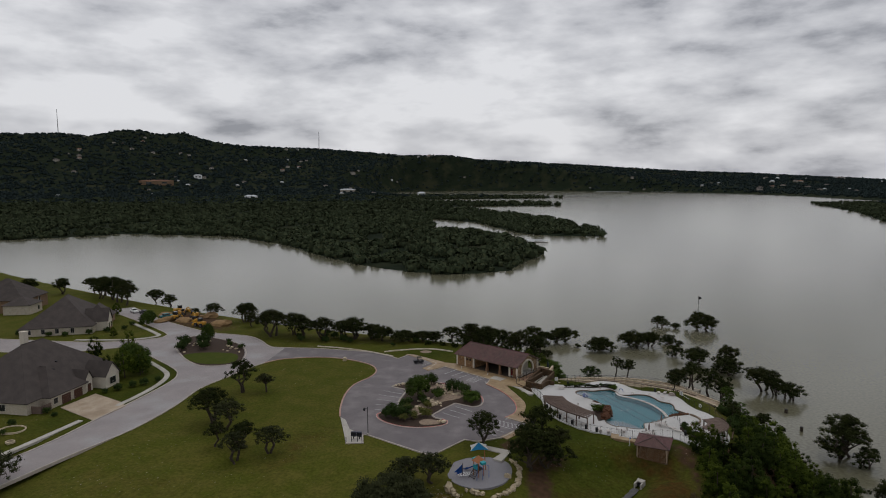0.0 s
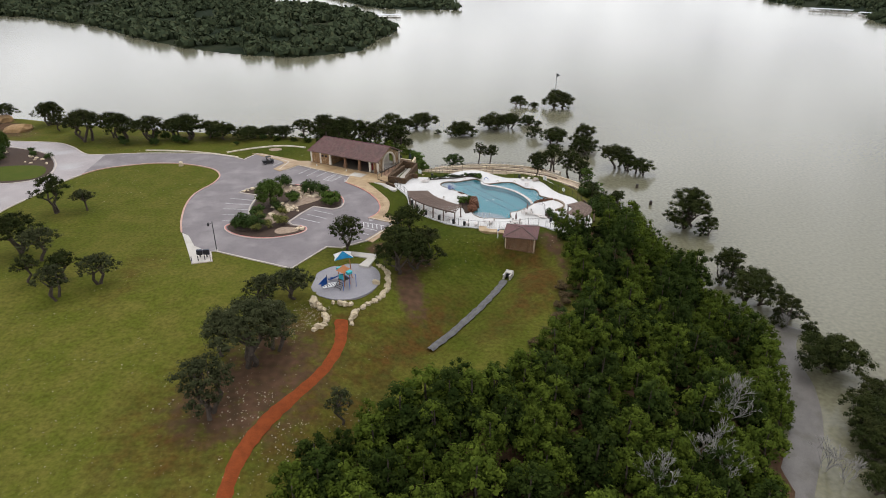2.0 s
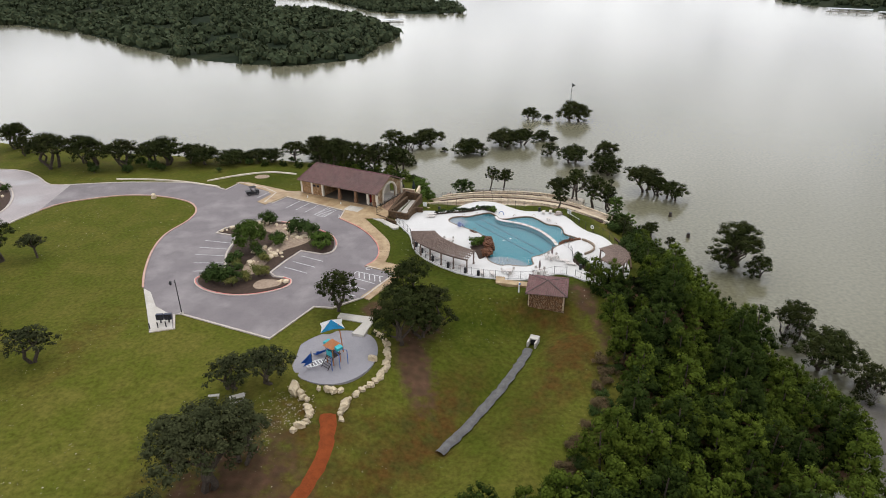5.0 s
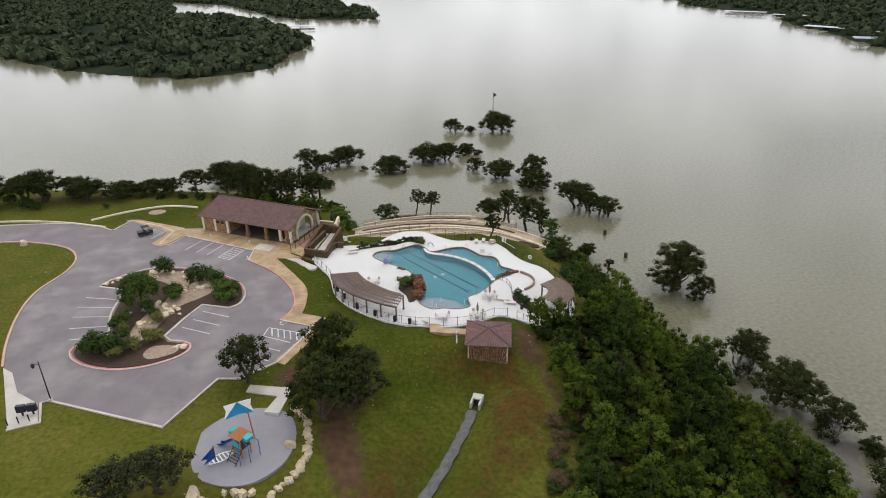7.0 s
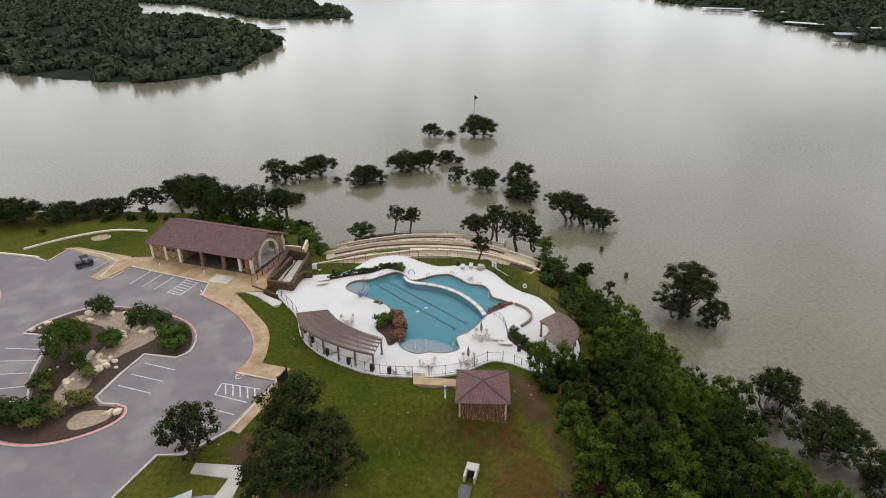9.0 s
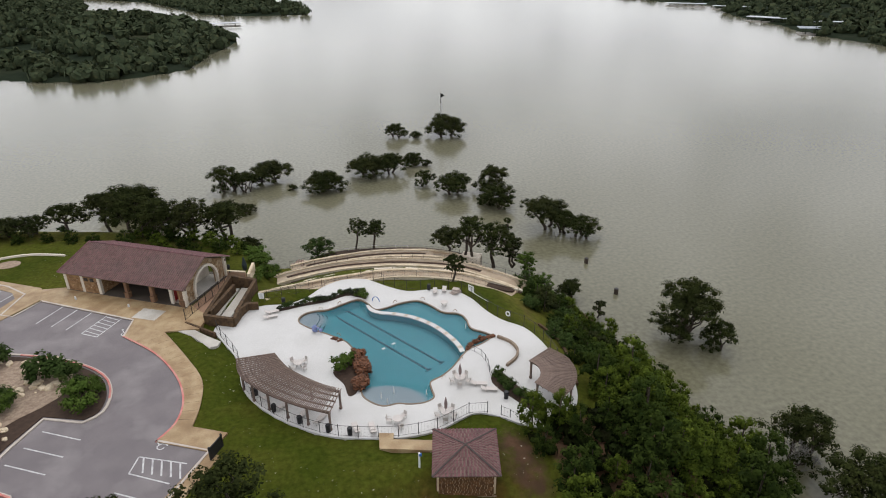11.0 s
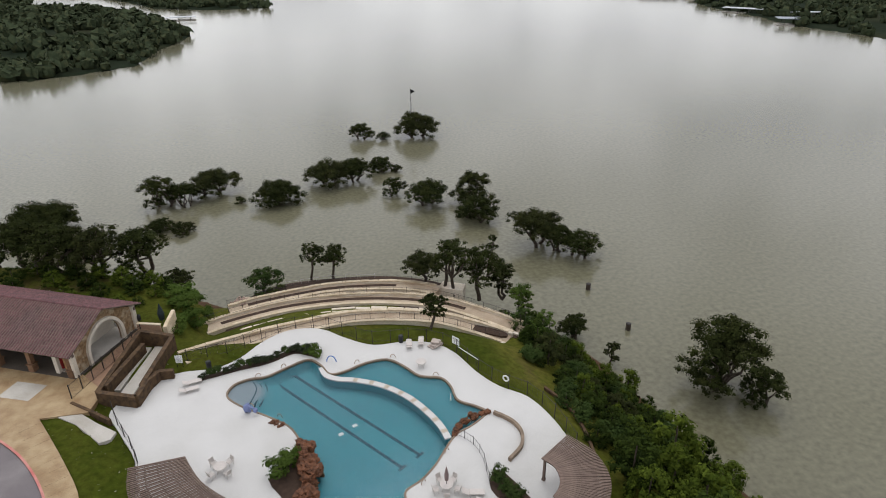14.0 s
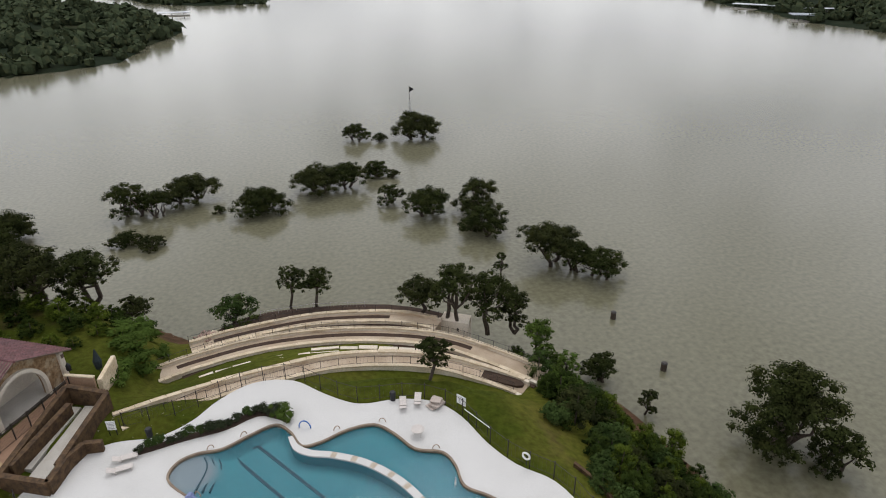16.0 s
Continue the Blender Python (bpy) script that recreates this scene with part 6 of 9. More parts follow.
def cedar(seed, mat, leaf=0.15):
    """A broad cedar: rounded top of many upright tufts, leafy almost to the ground. About 4.4 m wide and 5.6 m high."""
    r = random.Random(seed)
    clumps = []
    high, wide = r.uniform(5.0, 6.2), r.uniform(2.0, 2.4)
    tops = [(0.0, 0.0, high, wide * 0.86)]
    for q in (r.uniform(0, 2), r.uniform(3, 5)):
        off = wide * r.uniform(0.45, 0.65)
        tops.append((off * math.cos(q), off * math.sin(q), high * r.uniform(0.55, 0.78), wide * r.uniform(0.45, 0.6)))
    for tx, ty, tz, tw in tops:
        n = 15 if tw > wide * 0.7 else 7
        for i in range(n):
            u = (i + 0.5) / n
            a = i * 2.4 + r.uniform(-0.5, 0.5)
            rad = tw * math.sqrt(max(0.02, 1 - u ** 2.4)) * r.uniform(0.72, 0.92)
            clumps.append(((tx + rad * math.cos(a), ty + rad * math.sin(a), tz * (0.24 + 0.7 * u)), r.uniform(0.5, 0.78) * (1.1 - 0.3 * u)))
    root = new("cedar_tree")
    bm = bmesh.new()
    rod(bm, (0, 0, -0.5), (0, 0, high * 0.8), 0.15, 0.06, 5)
    part("trunk", bm, M_BARK, root)
    crown = crown_object("crown", seed, clumps, leaf, mat, 1.05, 1.0, 0.6)
    crown.parent = root
    return root


def dead_tree(seed, high):
    """A bare, bleached tree: forked limbs and fine upright twigs."""
    r = random.Random(seed)
    limbs = []

    def fork(a, way, length, thick, depth):
        b = a + way * length
        limbs.append((tuple(a), tuple(b), thick, thick * 0.6))
        if depth:
            for _ in range(3 if depth > 1 else 4):
                turn = Vector((r.uniform(-1, 1), r.uniform(-1, 1), r.uniform(-0.1, 0.7))).normalized()
                fork(a.lerp(b, r.uniform(0.55, 1.0)), (way + turn * 0.8).normalized(), length * r.uniform(0.5, 0.75), thick * 0.55, depth - 1)

    for q in range(3):
        fork(Vector((0, 0, -0.6)), Vector((0.35 * math.cos(q * 2.1), 0.35 * math.sin(q * 2.1), 1)).normalized(), high * 0.45, 0.12, 4)
    root = new("dead_tree")
    bm = bmesh.new()
    for a, b, p, q in limbs[:40]:
        rod(bm, a, b, p, q, 5)
    part("trunk", bm, M_DEADWOOD, root)
    bm = bmesh.new()
    for a, b, p, q in limbs[40:]:
        rod(bm, a, b, max(p, 0.022), 0.016, 3)
    part("crown", bm, M_DEADWOOD, root)
    return root


def leafy(kind, seed, mat, leaf):
    """A round broad tree or a low bush."""
    r = random.Random(seed)
    clumps = []
    if kind == "dome":
        high, wide, stem = 5.6, 3.3, (3.6, 0.2)
        for i in range(60):
            up = 1 - (i + 0.5) / 60 * 1.5
            a = i * 2.4 + r.uniform(-0.3, 0.3)
            rim = wide * math.sqrt(max(0.0, 1 - up * up)) * r.uniform(0.72, 1.0) * 0.87
            clumps.append(((rim * math.cos(a), rim * math.sin(a), high * (0.5 + 0.42 * up)), r.uniform(0.45, 0.85)))
        clumps += [((r.uniform(-1, 1), r.uniform(-1, 1), high * r.uniform(0.4, 0.7)), 1.4) for _ in range(5)]
    else:
        high, wide = r.uniform(1.1, 1.6), r.uniform(0.9, 1.3)
        stem = (high * 0.5, 0.06)
        for i in range(12):
            a, rad = i * 2.4 + r.uniform(-0.4, 0.4), wide * r.uniform(0.2, 0.68)
            clumps.append(((rad * math.cos(a), rad * math.sin(a), high * r.uniform(0.3, 0.78)), r.uniform(0.26, 0.5)))
    root = new("shrub" if kind == "bush" else "broadleaf_tree")
    bm = bmesh.new()
    rod(bm, (0, 0, -0.3), (0, 0, stem[0]), stem[1], stem[1] * 0.6, 5)
    part("stem" if kind == "bush" else "trunk", bm, M_BARK, root)
    crown = crown_object("crown", seed, clumps, leaf, mat, 0.9)
    crown.parent = root
    return root


class Stock:
    """Grown once, then copied to where they stand."""

    def __init__(self, kinds):
        self.first, self.made = kinds, 0

    def put(self, x, y, z, s, rng, label, category, group, sink=0.0, wide=1.0):
        src = self.first[rng.randrange(len(self.first))]
        k = s * rng.uniform(0.93, 1.07)
        if not src.get("label"):
            ob = src
        else:
            ob = copy_thing(src, pose(0, 0, 0))
        ob.matrix_basis = pose(x, y, z - sink, rng.uniform(-4, 4), rng.uniform(-4, 4), rng.uniform(0, 360)) @ Matrix.Diagonal((k * wide, k * wide, k, 1))
        tagged(ob, label, category, group)
        self.made += 1
        return ob

    def tidy(self):
        for src in self.first:
            if not src.get("label"):
                for o in (*src.children_recursive, src):
                    bpy.data.objects.remove(o)


def own_oak(x, y, z, wide, high, seed, label, group, mat=None, **how):
    """An oak grown for its place."""
    ob = oak(seed, wide, high, mat or (M_OAK if seed % 3 else M_OAK2), lobes=max(4, round(3 + wide * 0.55)), **how)
    ob.matrix_basis = pose(x, y, z, 0, 0, (seed * 67) % 360) @ Matrix.Diagonal((1.14, 1.14, 1.05, 1))
    return tagged(ob, label, "tree", group)


OAK_W, OAK_H = 8.0, 7.0
OAKS = Stock([oak(s, OAK_W, OAK_H, M_OAK if s % 3 else M_OAK2, clear=0.3) for s in range(1, 9)])
CEDARS = Stock([cedar(s, M_CEDAR, 0.17) for s in range(21, 24)] + [cedar(s, M_CEDAR2, 0.17) for s in range(51, 56)])
THICKET = Stock([cedar(s, M_SHRUB if s == 61 else M_CEDAR, 0.14) for s in range(61, 64)] + [cedar(64, M_OAK2, 0.14)])
SHRUBS = Stock([leafy("bush", s, M_SHRUB, 0.11) for s in range(31, 34)])
HEDGES = Stock([leafy("bush", 41, M_GREYLEAF, 0.09), leafy("bush", 42, M_SHRUB, 0.09), leafy("bush", 43, M_GREYLEAF, 0.09)])
BRIGHTS = Stock([leafy("bush", s, M_BRIGHT, 0.12) for s in range(35, 37)])
GRASSES = Stock([leafy("bush", s, M_GRASSY, 0.11) for s in range(38, 40)])
SCRUB = Stock([leafy("bush", 45, M_DRYSCRUB, 0.09), leafy("bush", 46, M_DRYSCRUB, 0.09), leafy("bush", 47, M_SHRUB, 0.09)])
rng = random.Random(7)

# lawn trees
for i, (x, y, w, h) in enumerate(((-82.2, 158.0, 7.8, 8.2), (-76.6, 159.6, 4.8, 4.6), (-77.8, 137.5, 9.0, 7.6), (-71.6, 135.0, 7.6, 6.4), (-68.4, 126.2, 4.4, 5.2), (-61.6, 121.6, 5.6, 5.6), (-63.4, 127.6, 5.8, 5.0),
                                  (-56.2, 126.0, 6.2, 5.2), (-15.3, 140.4, 6.6, 6.4), (-98.6, 103, 8.0, 7.0))):
    own_oak(x, y, ground_at(x, y), w, h, 101 + i, "live oak with a dark open crown on the lawn", "trees on the lawn", M_OAK3 if i % 2 else None, clear=0.4, dense=0.6)
for i, (x, y, w, h) in enumerate(((-3.4, 140.2, 8.6, 8.6), (-5.0, 132.2, 8.2, 8.2), (0.2, 136.4, 6.2, 7.0), (-1.6, 134.0, 6.6, 6.6))):
    own_oak(x, y, ground_at(x, y), w, h, 121 + i, "large dense live oak above the boulder wall", "oaks beside the playground", clear=0.08)
for i, (x, y, w, h, clear, dense) in enumerate(((-21.4, 121.6, 6.6, 5.4, 0.3, 0.6), (-26.0, 121.0, 6.0, 4.4, 0.3, 0.6), (-23.8, 104.7, 10.6, 9.8, 0.3, 0.85), (-21.2, 108.8, 6.6, 7.2, 0.3, 0.8), (-28.6, 107.4, 6.0, 6.0, 0.3, 0.7),
                                                (-26.2, 94.5, 7.4, 7.9, 0.34, 0.75), (-9.7, 96.1, 3.2, 5.6, 0.42, 0.8))):
    own_oak(x, y, ground_at(x, y), w, h, 131 + i, "grey-green live oak beside the red gravel path", "oaks along the path", M_OAK3, clear=clear, dense=dense)
for x, y, s in ((1.6, 97.0, 1.15), (4.8, 95.0, 1.2), (7.6, 95.4, 1.1), (-1.6, 93.6, 1.2), (-4.6, 90.5, 1.1), (10.4, 97.4, 1.0), (2.8, 91.6, 1.1)):
    CEDARS.put(x, y, ground_at(x, y), s * 1.15, rng, "tall cedar at the front of the wood", "tree", "cedars at the front of the wood", 0.0, 1.15)
# bank behind the street and the pavilion
for i, (x, y, w, h) in enumerate(((-126.6, 233.0, 8.4, 9.0), (-146.3, 241.0, 7.0, 6.5), (-104.6, 214.5, 11.0, 10.6), (-99.0, 219.0, 8.0, 9.0), (-93.6, 213.4, 10.0, 9.6), (-86.0, 214.6, 9.6, 8.8), (-80.4, 218.6, 7.6, 7.0),
                                  (-74.8, 216.4, 10.6, 8.6), (-68.4, 218.8, 7.4, 6.6), (-64.4, 217.0, 8.4, 6.2), (-57.0, 217.8, 8.4, 5.0), (-51.2, 219.4, 6.6, 4.8), (-46.6, 219.4, 7.0, 5.0), (-40.4, 219.0, 7.2, 7.0),
                                  (-34.4, 220.6, 7.4, 8.0), (-28.6, 218.6, 9.4, 8.6), (-23.2, 214.8, 8.6, 8.6), (-16.6, 211.8, 7.8, 9.2), (-11.4, 212.6, 8.0, 8.4), (-19.6, 217.0, 6.4, 6.4), (-7.8, 215.6, 4.6, 4.6))):
    own_oak(x, y, min(ground_at(x, y), 8.6 if x > -32 else 9.6), w, h, 151 + i, "live oak on the bank above the lake", "oaks along the bank", clear=0.46, dense=0.75)
for x, y, s in ((-110, 220, 1), (-120, 226, 0.8), (-128, 236, 0.9), (-171, 262, 0.9), (-180, 258, 1.0), (-191, 262, 1.1), (-198, 252, 1.4), (-206, 258, 1.5), (-214, 262, 1.6),
                (-222, 264, 1.3), (-228, 272, 1.4), (-237, 275, 1.2), (-262, 262, 1.2), (-250, 270, 1.1), (-268, 250, 1.2)):
    OAKS.put(x, y, ground_at(x, y), s, rng, "live oak on the bank beyond the houses", "tree", "oaks beyond the houses")
# round the terraces
for i, (x, y, w, h, clear) in enumerate(((13.0, 213.4, 4.0, 6.6, 0.45), (16.6, 213.0, 4.8, 6.0, 0.4), (29.8, 207.0, 6.4, 5.6, 0.34), (33.4, 203.0, 6.6, 9.0, 0.38), (38.0, 202.4, 7.8, 7.6, 0.25), (41.6, 201.8, 5.0, 4.6, 0.2),
                                         (26.8, 186.6, 3.7, 5.0, 0.42), (50.3, 193.4, 5.0, 3.6, 0.2), (52.7, 186.0, 2.5, 3.2, 0.2))):
    own_oak(x, y, max(ground_at(x, y), 4.6 if y > 199 else 0.0), w, h, 181 + i, "live oak beside the stone terraces", "oaks round the terraces", clear=clear)
for i, (x, y, w, h) in enumerate(((41.2, 192.8, 4.8, 7.4), (44.0, 190.4, 3.6, 5.0))):
    own_oak(x, y, ground_at(x, y), w, h, 195 + i, "light green young tree on the bank", "young trees on the bank", M_BRIGHT, clear=0.12)
own_oak(5.0, 212.6, 4.2, 6.2, 3.6, 199, "fresh green spreading bush above the water", "oaks round the terraces", M_SHRUB, clear=0.05)
# standing in the flood water
for i, (x, y, w, h, clear) in enumerate(((-17.6, 268.0, 9.4, 6.4, 0.05), (-12.8, 266.6, 6.0, 5.0, 0.05), (-7.1, 273.4, 11.4, 5.2, 0.05), (-0.7, 265.0, 2.4, 1.6, 0.0), (8.0, 263.0, 11.0, 4.5, 0.05), (20.6, 272.0, 11.4, 5.4, 0.05), (27.4, 273.0, 8.6, 5.4, 0.1),
                                         (34.8, 279.4, 6.4, 3.4, 0.1), (38.6, 277.0, 3.0, 1.8, 0.1), (34.8, 260.6, 5.8, 3.8, 0.1), (41.4, 252.2, 10.0, 5.2, 0.1), (51.4, 250.4, 9.6, 7.0, 0.1), (49.2, 240.6, 9.0, 5.0, 0.0), (47.3, 223.6, 2.6, 3.6, 0.2),
                                         (56.8, 225.4, 10.0, 6.4, 0.34), (59.8, 222.0, 6.4, 4.8, 0.34), (63.2, 219.0, 7.8, 4.4, 0.2), (51.2, 309.0, 13.0, 6.6, 0.05), (34.0, 310.6, 7.2, 4.4, 0.05), (64.0, 177.4, 10.4, 10.0, 0.06), (63.4, 176.2, 6.6, 8.0, 0.1), (67.4, 173.4, 6.0, 4.6, 0.0),
                                         (-40.6, 258.8, 15.0, 5.2, 0.1), (-32.4, 246.8, 8.4, 4.8, 0.05), (62.4, 148.4, 7.6, 7.4, 0.05), (64.4, 139.8, 10.2, 7.0, 0.0), (68.0, 133.2, 6.2, 5.2, 0.0), (69.8, 128.2, 4.2, 2.8, 0.0), (68.0, 118.2, 10.4, 6.0, 0.0))):
    own_oak(x, y, -0.2 - 1.6 * max(0.0, 0.2 - clear), w, h + 0.5, 211 + i, "drowned live oak standing in the lake", "trees in the flood water", clear=clear, drowned=2.0, dense=1.1)
for i, (x, y, w, h) in enumerate(((-16.6, 253.4, 6.4, 2.8), (-12.0, 251.0, 6.0, 2.4), (40.4, 308.4, 4.6, 2.6))):
    own_oak(x, y, -0.4, w, h, 251 + i, "half-sunk thin crown in the flood water", "trees in the flood water", clear=0.1, drowned=1.5, dense=0.35)
for x, y, s in ((69.5, 108, 1.0), (66, 104, 1.0), (70, 101, 1.0), (63.5, 98, 0.9), (67, 94, 1.0), (60.5, 92, 0.8), (72.5, 105, 1.0), (74, 98, 1.1), (71, 95, 1.0), (64.5, 100.5, 0.9), (68.5, 98.5, 0.9), (75.5, 102, 0.9)):
    OAKS.put(x, y, 0.0, s, rng, "drowned tree at the edge of the woods", "tree", "trees in the flood water", 1.6)

# the cedar wood on the slope
WOOD = [(25.6, 150), (27, 140), (28.6, 129), (25, 118.5), (21, 111), (12.5, 103.5), (4, 101.5), (-6, 97), (-13, 86), (-13, 79), (0, 77), (38, 77), (45.5, 90), (53.5, 104), (57.5, 113), (59, 126),
        (57, 140), (55, 152), (53, 166), (51, 179), (45, 186), (40.5, 176), (41, 166), (38.5, 158), (36, 150)]
spots, tries = [], 0
while len(spots) < 290 and tries < 60000:
    tries += 1
    x, y = rng.uniform(-16, 60), rng.uniform(52, 186)
    if inside(np.array([x]), np.array([y]), WOOD)[0] and all((x - a) ** 2 + (y - b) ** 2 > 2.7 ** 2 for a, b in spots):
        spots.append((x, y))
for x, y in spots:
    small = 0.62 if y > 160 or (y > 143 and x < 37) else 1.0
    CEDARS.put(x, y, ground_at(x, y), small * rng.choice((0.6, 0.8, 0.95, 1.1, 1.25, 1.4)), rng, "dense green cedar in the wood on the slope", "tree", "cedars in the wood", 0.3, rng.uniform(0.9, 1.06))
for i, (x, y, h) in enumerate(((46.1, 105.0, 6.5), (44.4, 102.2, 6.0), (38.3, 93.4, 6.5), (40.2, 91.0, 5.6), (29.7, 87.5, 6.2), (55.8, 95.7, 5.5), (57.4, 93.6, 5.0), (61.4, 147.0, 5.0), (66.8, 131.8, 3.6))):
    ob = dead_tree(300 + i, h * 1.15)
    ob.matrix_basis = pose(x, y, max(ground_at(x, y), -0.5) + (1.0 if x < 50 else 0.0), 0, 0, i * 77)
    tagged(ob, "bare bleached grey tree among the cedars", "tree", "dead trees in the wood")

# dark scrub behind the pavilion
for x, y, s in ((-30, 206, 0.4), (-27.5, 208.6, 0.45), (-25, 205.8, 0.4), (-22.6, 209.0, 0.5), (-20.4, 205.0, 0.4), (-18, 207.6, 0.45), (-15.6, 204.4, 0.4), (-13.4, 207.2, 0.5), (-11.4, 204.6, 0.45), (-9.4, 207.0, 0.45),
                (-16.8, 210.4, 0.5), (-23.8, 211.6, 0.45), (-11.6, 210.0, 0.5), (-8.6, 202.8, 0.35), (-28.6, 211.6, 0.5), (-32.2, 209.6, 0.4), (-20.2, 211.8, 0.55), (-14.0, 211.6, 0.5), (-26.2, 213.8, 0.5),
                (-9.0, 210.4, 0.45), (-7.4, 206.6, 0.35), (-18.8, 203.4, 0.35), (-13.0, 201.8, 0.3), (-10.4, 200.4, 0.3), (-34.4, 212.8, 0.45), (-38.4, 214.6, 0.45), (-43.0, 215.6, 0.4), (-48.0, 216.0, 0.4)):
    CEDARS.put(x, y, ground_at(x, y), s, rng, "dark scrub under the oaks on the bank", "bush", "scrub behind the pavilion", 0.4, 1.5)
# thicket on the bank below the pool
for x, y, s in ((41.0, 199.6, 0.45), (44.6, 197.0, 0.4), (39.4, 185.6, 0.45), (40.6, 181.4, 0.5), (42.6, 184.4, 0.5), (45.0, 188.0, 0.5), (47.6, 186.8, 0.4), (41.6, 177.4, 0.55), (44.2, 180.6, 0.6), (47.2, 182.4, 0.5),
                (49.6, 180.2, 0.45), (39.6, 174.6, 0.5), (42.8, 173.6, 0.6), (46.4, 176.6, 0.6), (48.8, 174.8, 0.55), (50.4, 177.4, 0.4), (40.2, 169.0, 0.6), (44.4, 170.2, 0.7), (47.4, 170.8, 0.6), (50.0, 170.4, 0.55),
                (42.0, 189.6, 0.4), (43.4, 193.4, 0.4), (38.2, 179.0, 0.4), (37.6, 169.8, 0.4), (52.0, 167.0, 0.5), (38.0, 163.4, 0.5), (41.4, 164.6, 0.65), (46.6, 184.8, 0.5), (43.0, 187.2, 0.45), (48.4, 178.4, 0.5)):
    THICKET.put(x, y, ground_at(x, y), s * 1.05, rng, "dense green bush on the bank below the pool", "bush", "thicket below the pool", 0.5, 1.3)
for x, y, s in ((38.1, 201.3, 0.4), (41.5, 200.2, 0.45), (43.0, 197.3, 0.45), (40.3, 196.4, 0.35), (36.6, 203.4, 0.35), (44.4, 194.8, 0.45), (39.9, 189.4, 0.8), (40.6, 185.0, 0.9), (39.9, 179.8, 0.85), (42.4, 191.2, 0.75), (43.6, 182.6, 0.8), (41.8, 175.6, 0.8)):
    THICKET.put(x, y, ground_at(x, y), s, rng, "dark green bush beside the terraces", "bush", "thicket below the pool", 0.3, 1.15)
# dry scrub along the edge of the wood
for i in range(46):
    u = rng.random()
    x = float(np.interp(u, (0, 0.2, 0.4, 0.6, 0.75, 1), (13.2, 15.8, 18.0, 21.0, 24.0, 26.6))) + rng.gauss(0, 0.7)
    y = float(np.interp(u, (0, 0.2, 0.4, 0.6, 0.75, 1), (105.2, 108, 111, 117, 123.4, 133))) + rng.gauss(0, 0.7)
    SCRUB.put(x, y, ground_at(x, y), rng.uniform(0.6, 1.15), rng, "dry brown scrub at the edge of the wood", "bush", "scrub at the edge of the wood", 0.1, 1.2)
# tall dark trees by the houses
for x, y, s in ((-121.3, 161.6, 1.9), (-119.0, 165.0, 1.5), (-134.3, 178.2, 1.6), (-144.6, 176.4, 1.3), (-124.2, 158.6, 1.3), (-160.0, 201.0, 0.8), (-186.0, 232.0, 1.2)):
    CEDARS.put(x, y, ground_at(x, y), s, rng, "tall dark evergreen beside a house", "tree", "evergreens by the houses", 0.4, 0.75)


# far woods: thousands of crowns as one mass each
def far_woods(name, outline_test, count, box_of, size, sprays, seed, label, low=0.35, height=None, mat=None):
    g = np.random.default_rng(seed)
    x, y = g.uniform(box_of[0], box_of[1], count), g.uniform(box_of[2], box_of[3], count)
    z = (height or far_height)(x, y)
    ok = (z > low) & outline_test(x, y, z)
    x, y, z = x[ok], y[ok], z[ok]
    k = len(x)
    s = size * g.uniform(0.55, 1.4, k)
    d = g.normal(size=(k, sprays, 3))
    d /= np.linalg.norm(d, axis=2, keepdims=True)
    d[..., 2] = np.abs(d[..., 2]) * 0.9 - 0.12
    c = np.stack([x, y, z + s * 0.42], -1)[:, None] + d * s[:, None, None] * np.array([1, 1, 0.75]) * g.uniform(0.72, 1.08, (k, sprays, 1))
    nrm = d + g.normal(size=d.shape) * 0.4
    nrm /= np.linalg.norm(nrm, axis=2, keepdims=True)
    t = np.cross(nrm, g.normal(size=d.shape))
    t /= np.linalg.norm(t, axis=2, keepdims=True)
    b = np.cross(nrm, t)
    w = s[:, None, None] * g.uniform(0.28, 0.5, (k, sprays, 1))
    v = np.stack([c - t * w, c - b * w * 0.8, c + t * w, c + b * w * 0.8], 2).reshape(-1, 3)
    f = np.arange(len(v)).reshape(-1, 4)
    v2, f2 = ball_core(np.stack([x, y, z + s * 0.35], -1), s * 0.85, 0.8)
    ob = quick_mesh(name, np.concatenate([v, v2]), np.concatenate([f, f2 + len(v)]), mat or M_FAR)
    return tagged(ob, label, "woodland", kind="stuff")


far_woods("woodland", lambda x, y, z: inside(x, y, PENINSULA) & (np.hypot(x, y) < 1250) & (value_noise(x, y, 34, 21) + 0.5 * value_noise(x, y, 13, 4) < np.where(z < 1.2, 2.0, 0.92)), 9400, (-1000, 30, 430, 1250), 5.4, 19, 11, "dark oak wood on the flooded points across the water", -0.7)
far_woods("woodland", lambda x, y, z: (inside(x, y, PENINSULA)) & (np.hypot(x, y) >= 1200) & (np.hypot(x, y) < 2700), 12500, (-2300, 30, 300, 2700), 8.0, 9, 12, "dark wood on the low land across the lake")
far_woods("woodland", lambda x, y, z: inside(x, y, [(44, 76), (40, 60), (34, 40), (14, 34), (0, 50), (-8, 74)]), 420, (-10, 46, 32, 78), 2.9, 70, 15, "dense cedar wood further along the slope", 0.3, ground_z, M_CEDAR)
far_woods("undergrowth", lambda x, y, z: inside(x, y, WOOD), 2600, (-16, 60, 76, 187), 0.9, 22, 16, "low undergrowth between the cedars, coloured dark for shade", 0.2, ground_z, M_UNDER)
for stock in (OAKS, CEDARS, THICKET):
    stock.tidy()
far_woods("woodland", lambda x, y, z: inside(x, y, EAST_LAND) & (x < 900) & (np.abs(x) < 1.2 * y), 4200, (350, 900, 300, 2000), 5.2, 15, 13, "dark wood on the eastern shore")
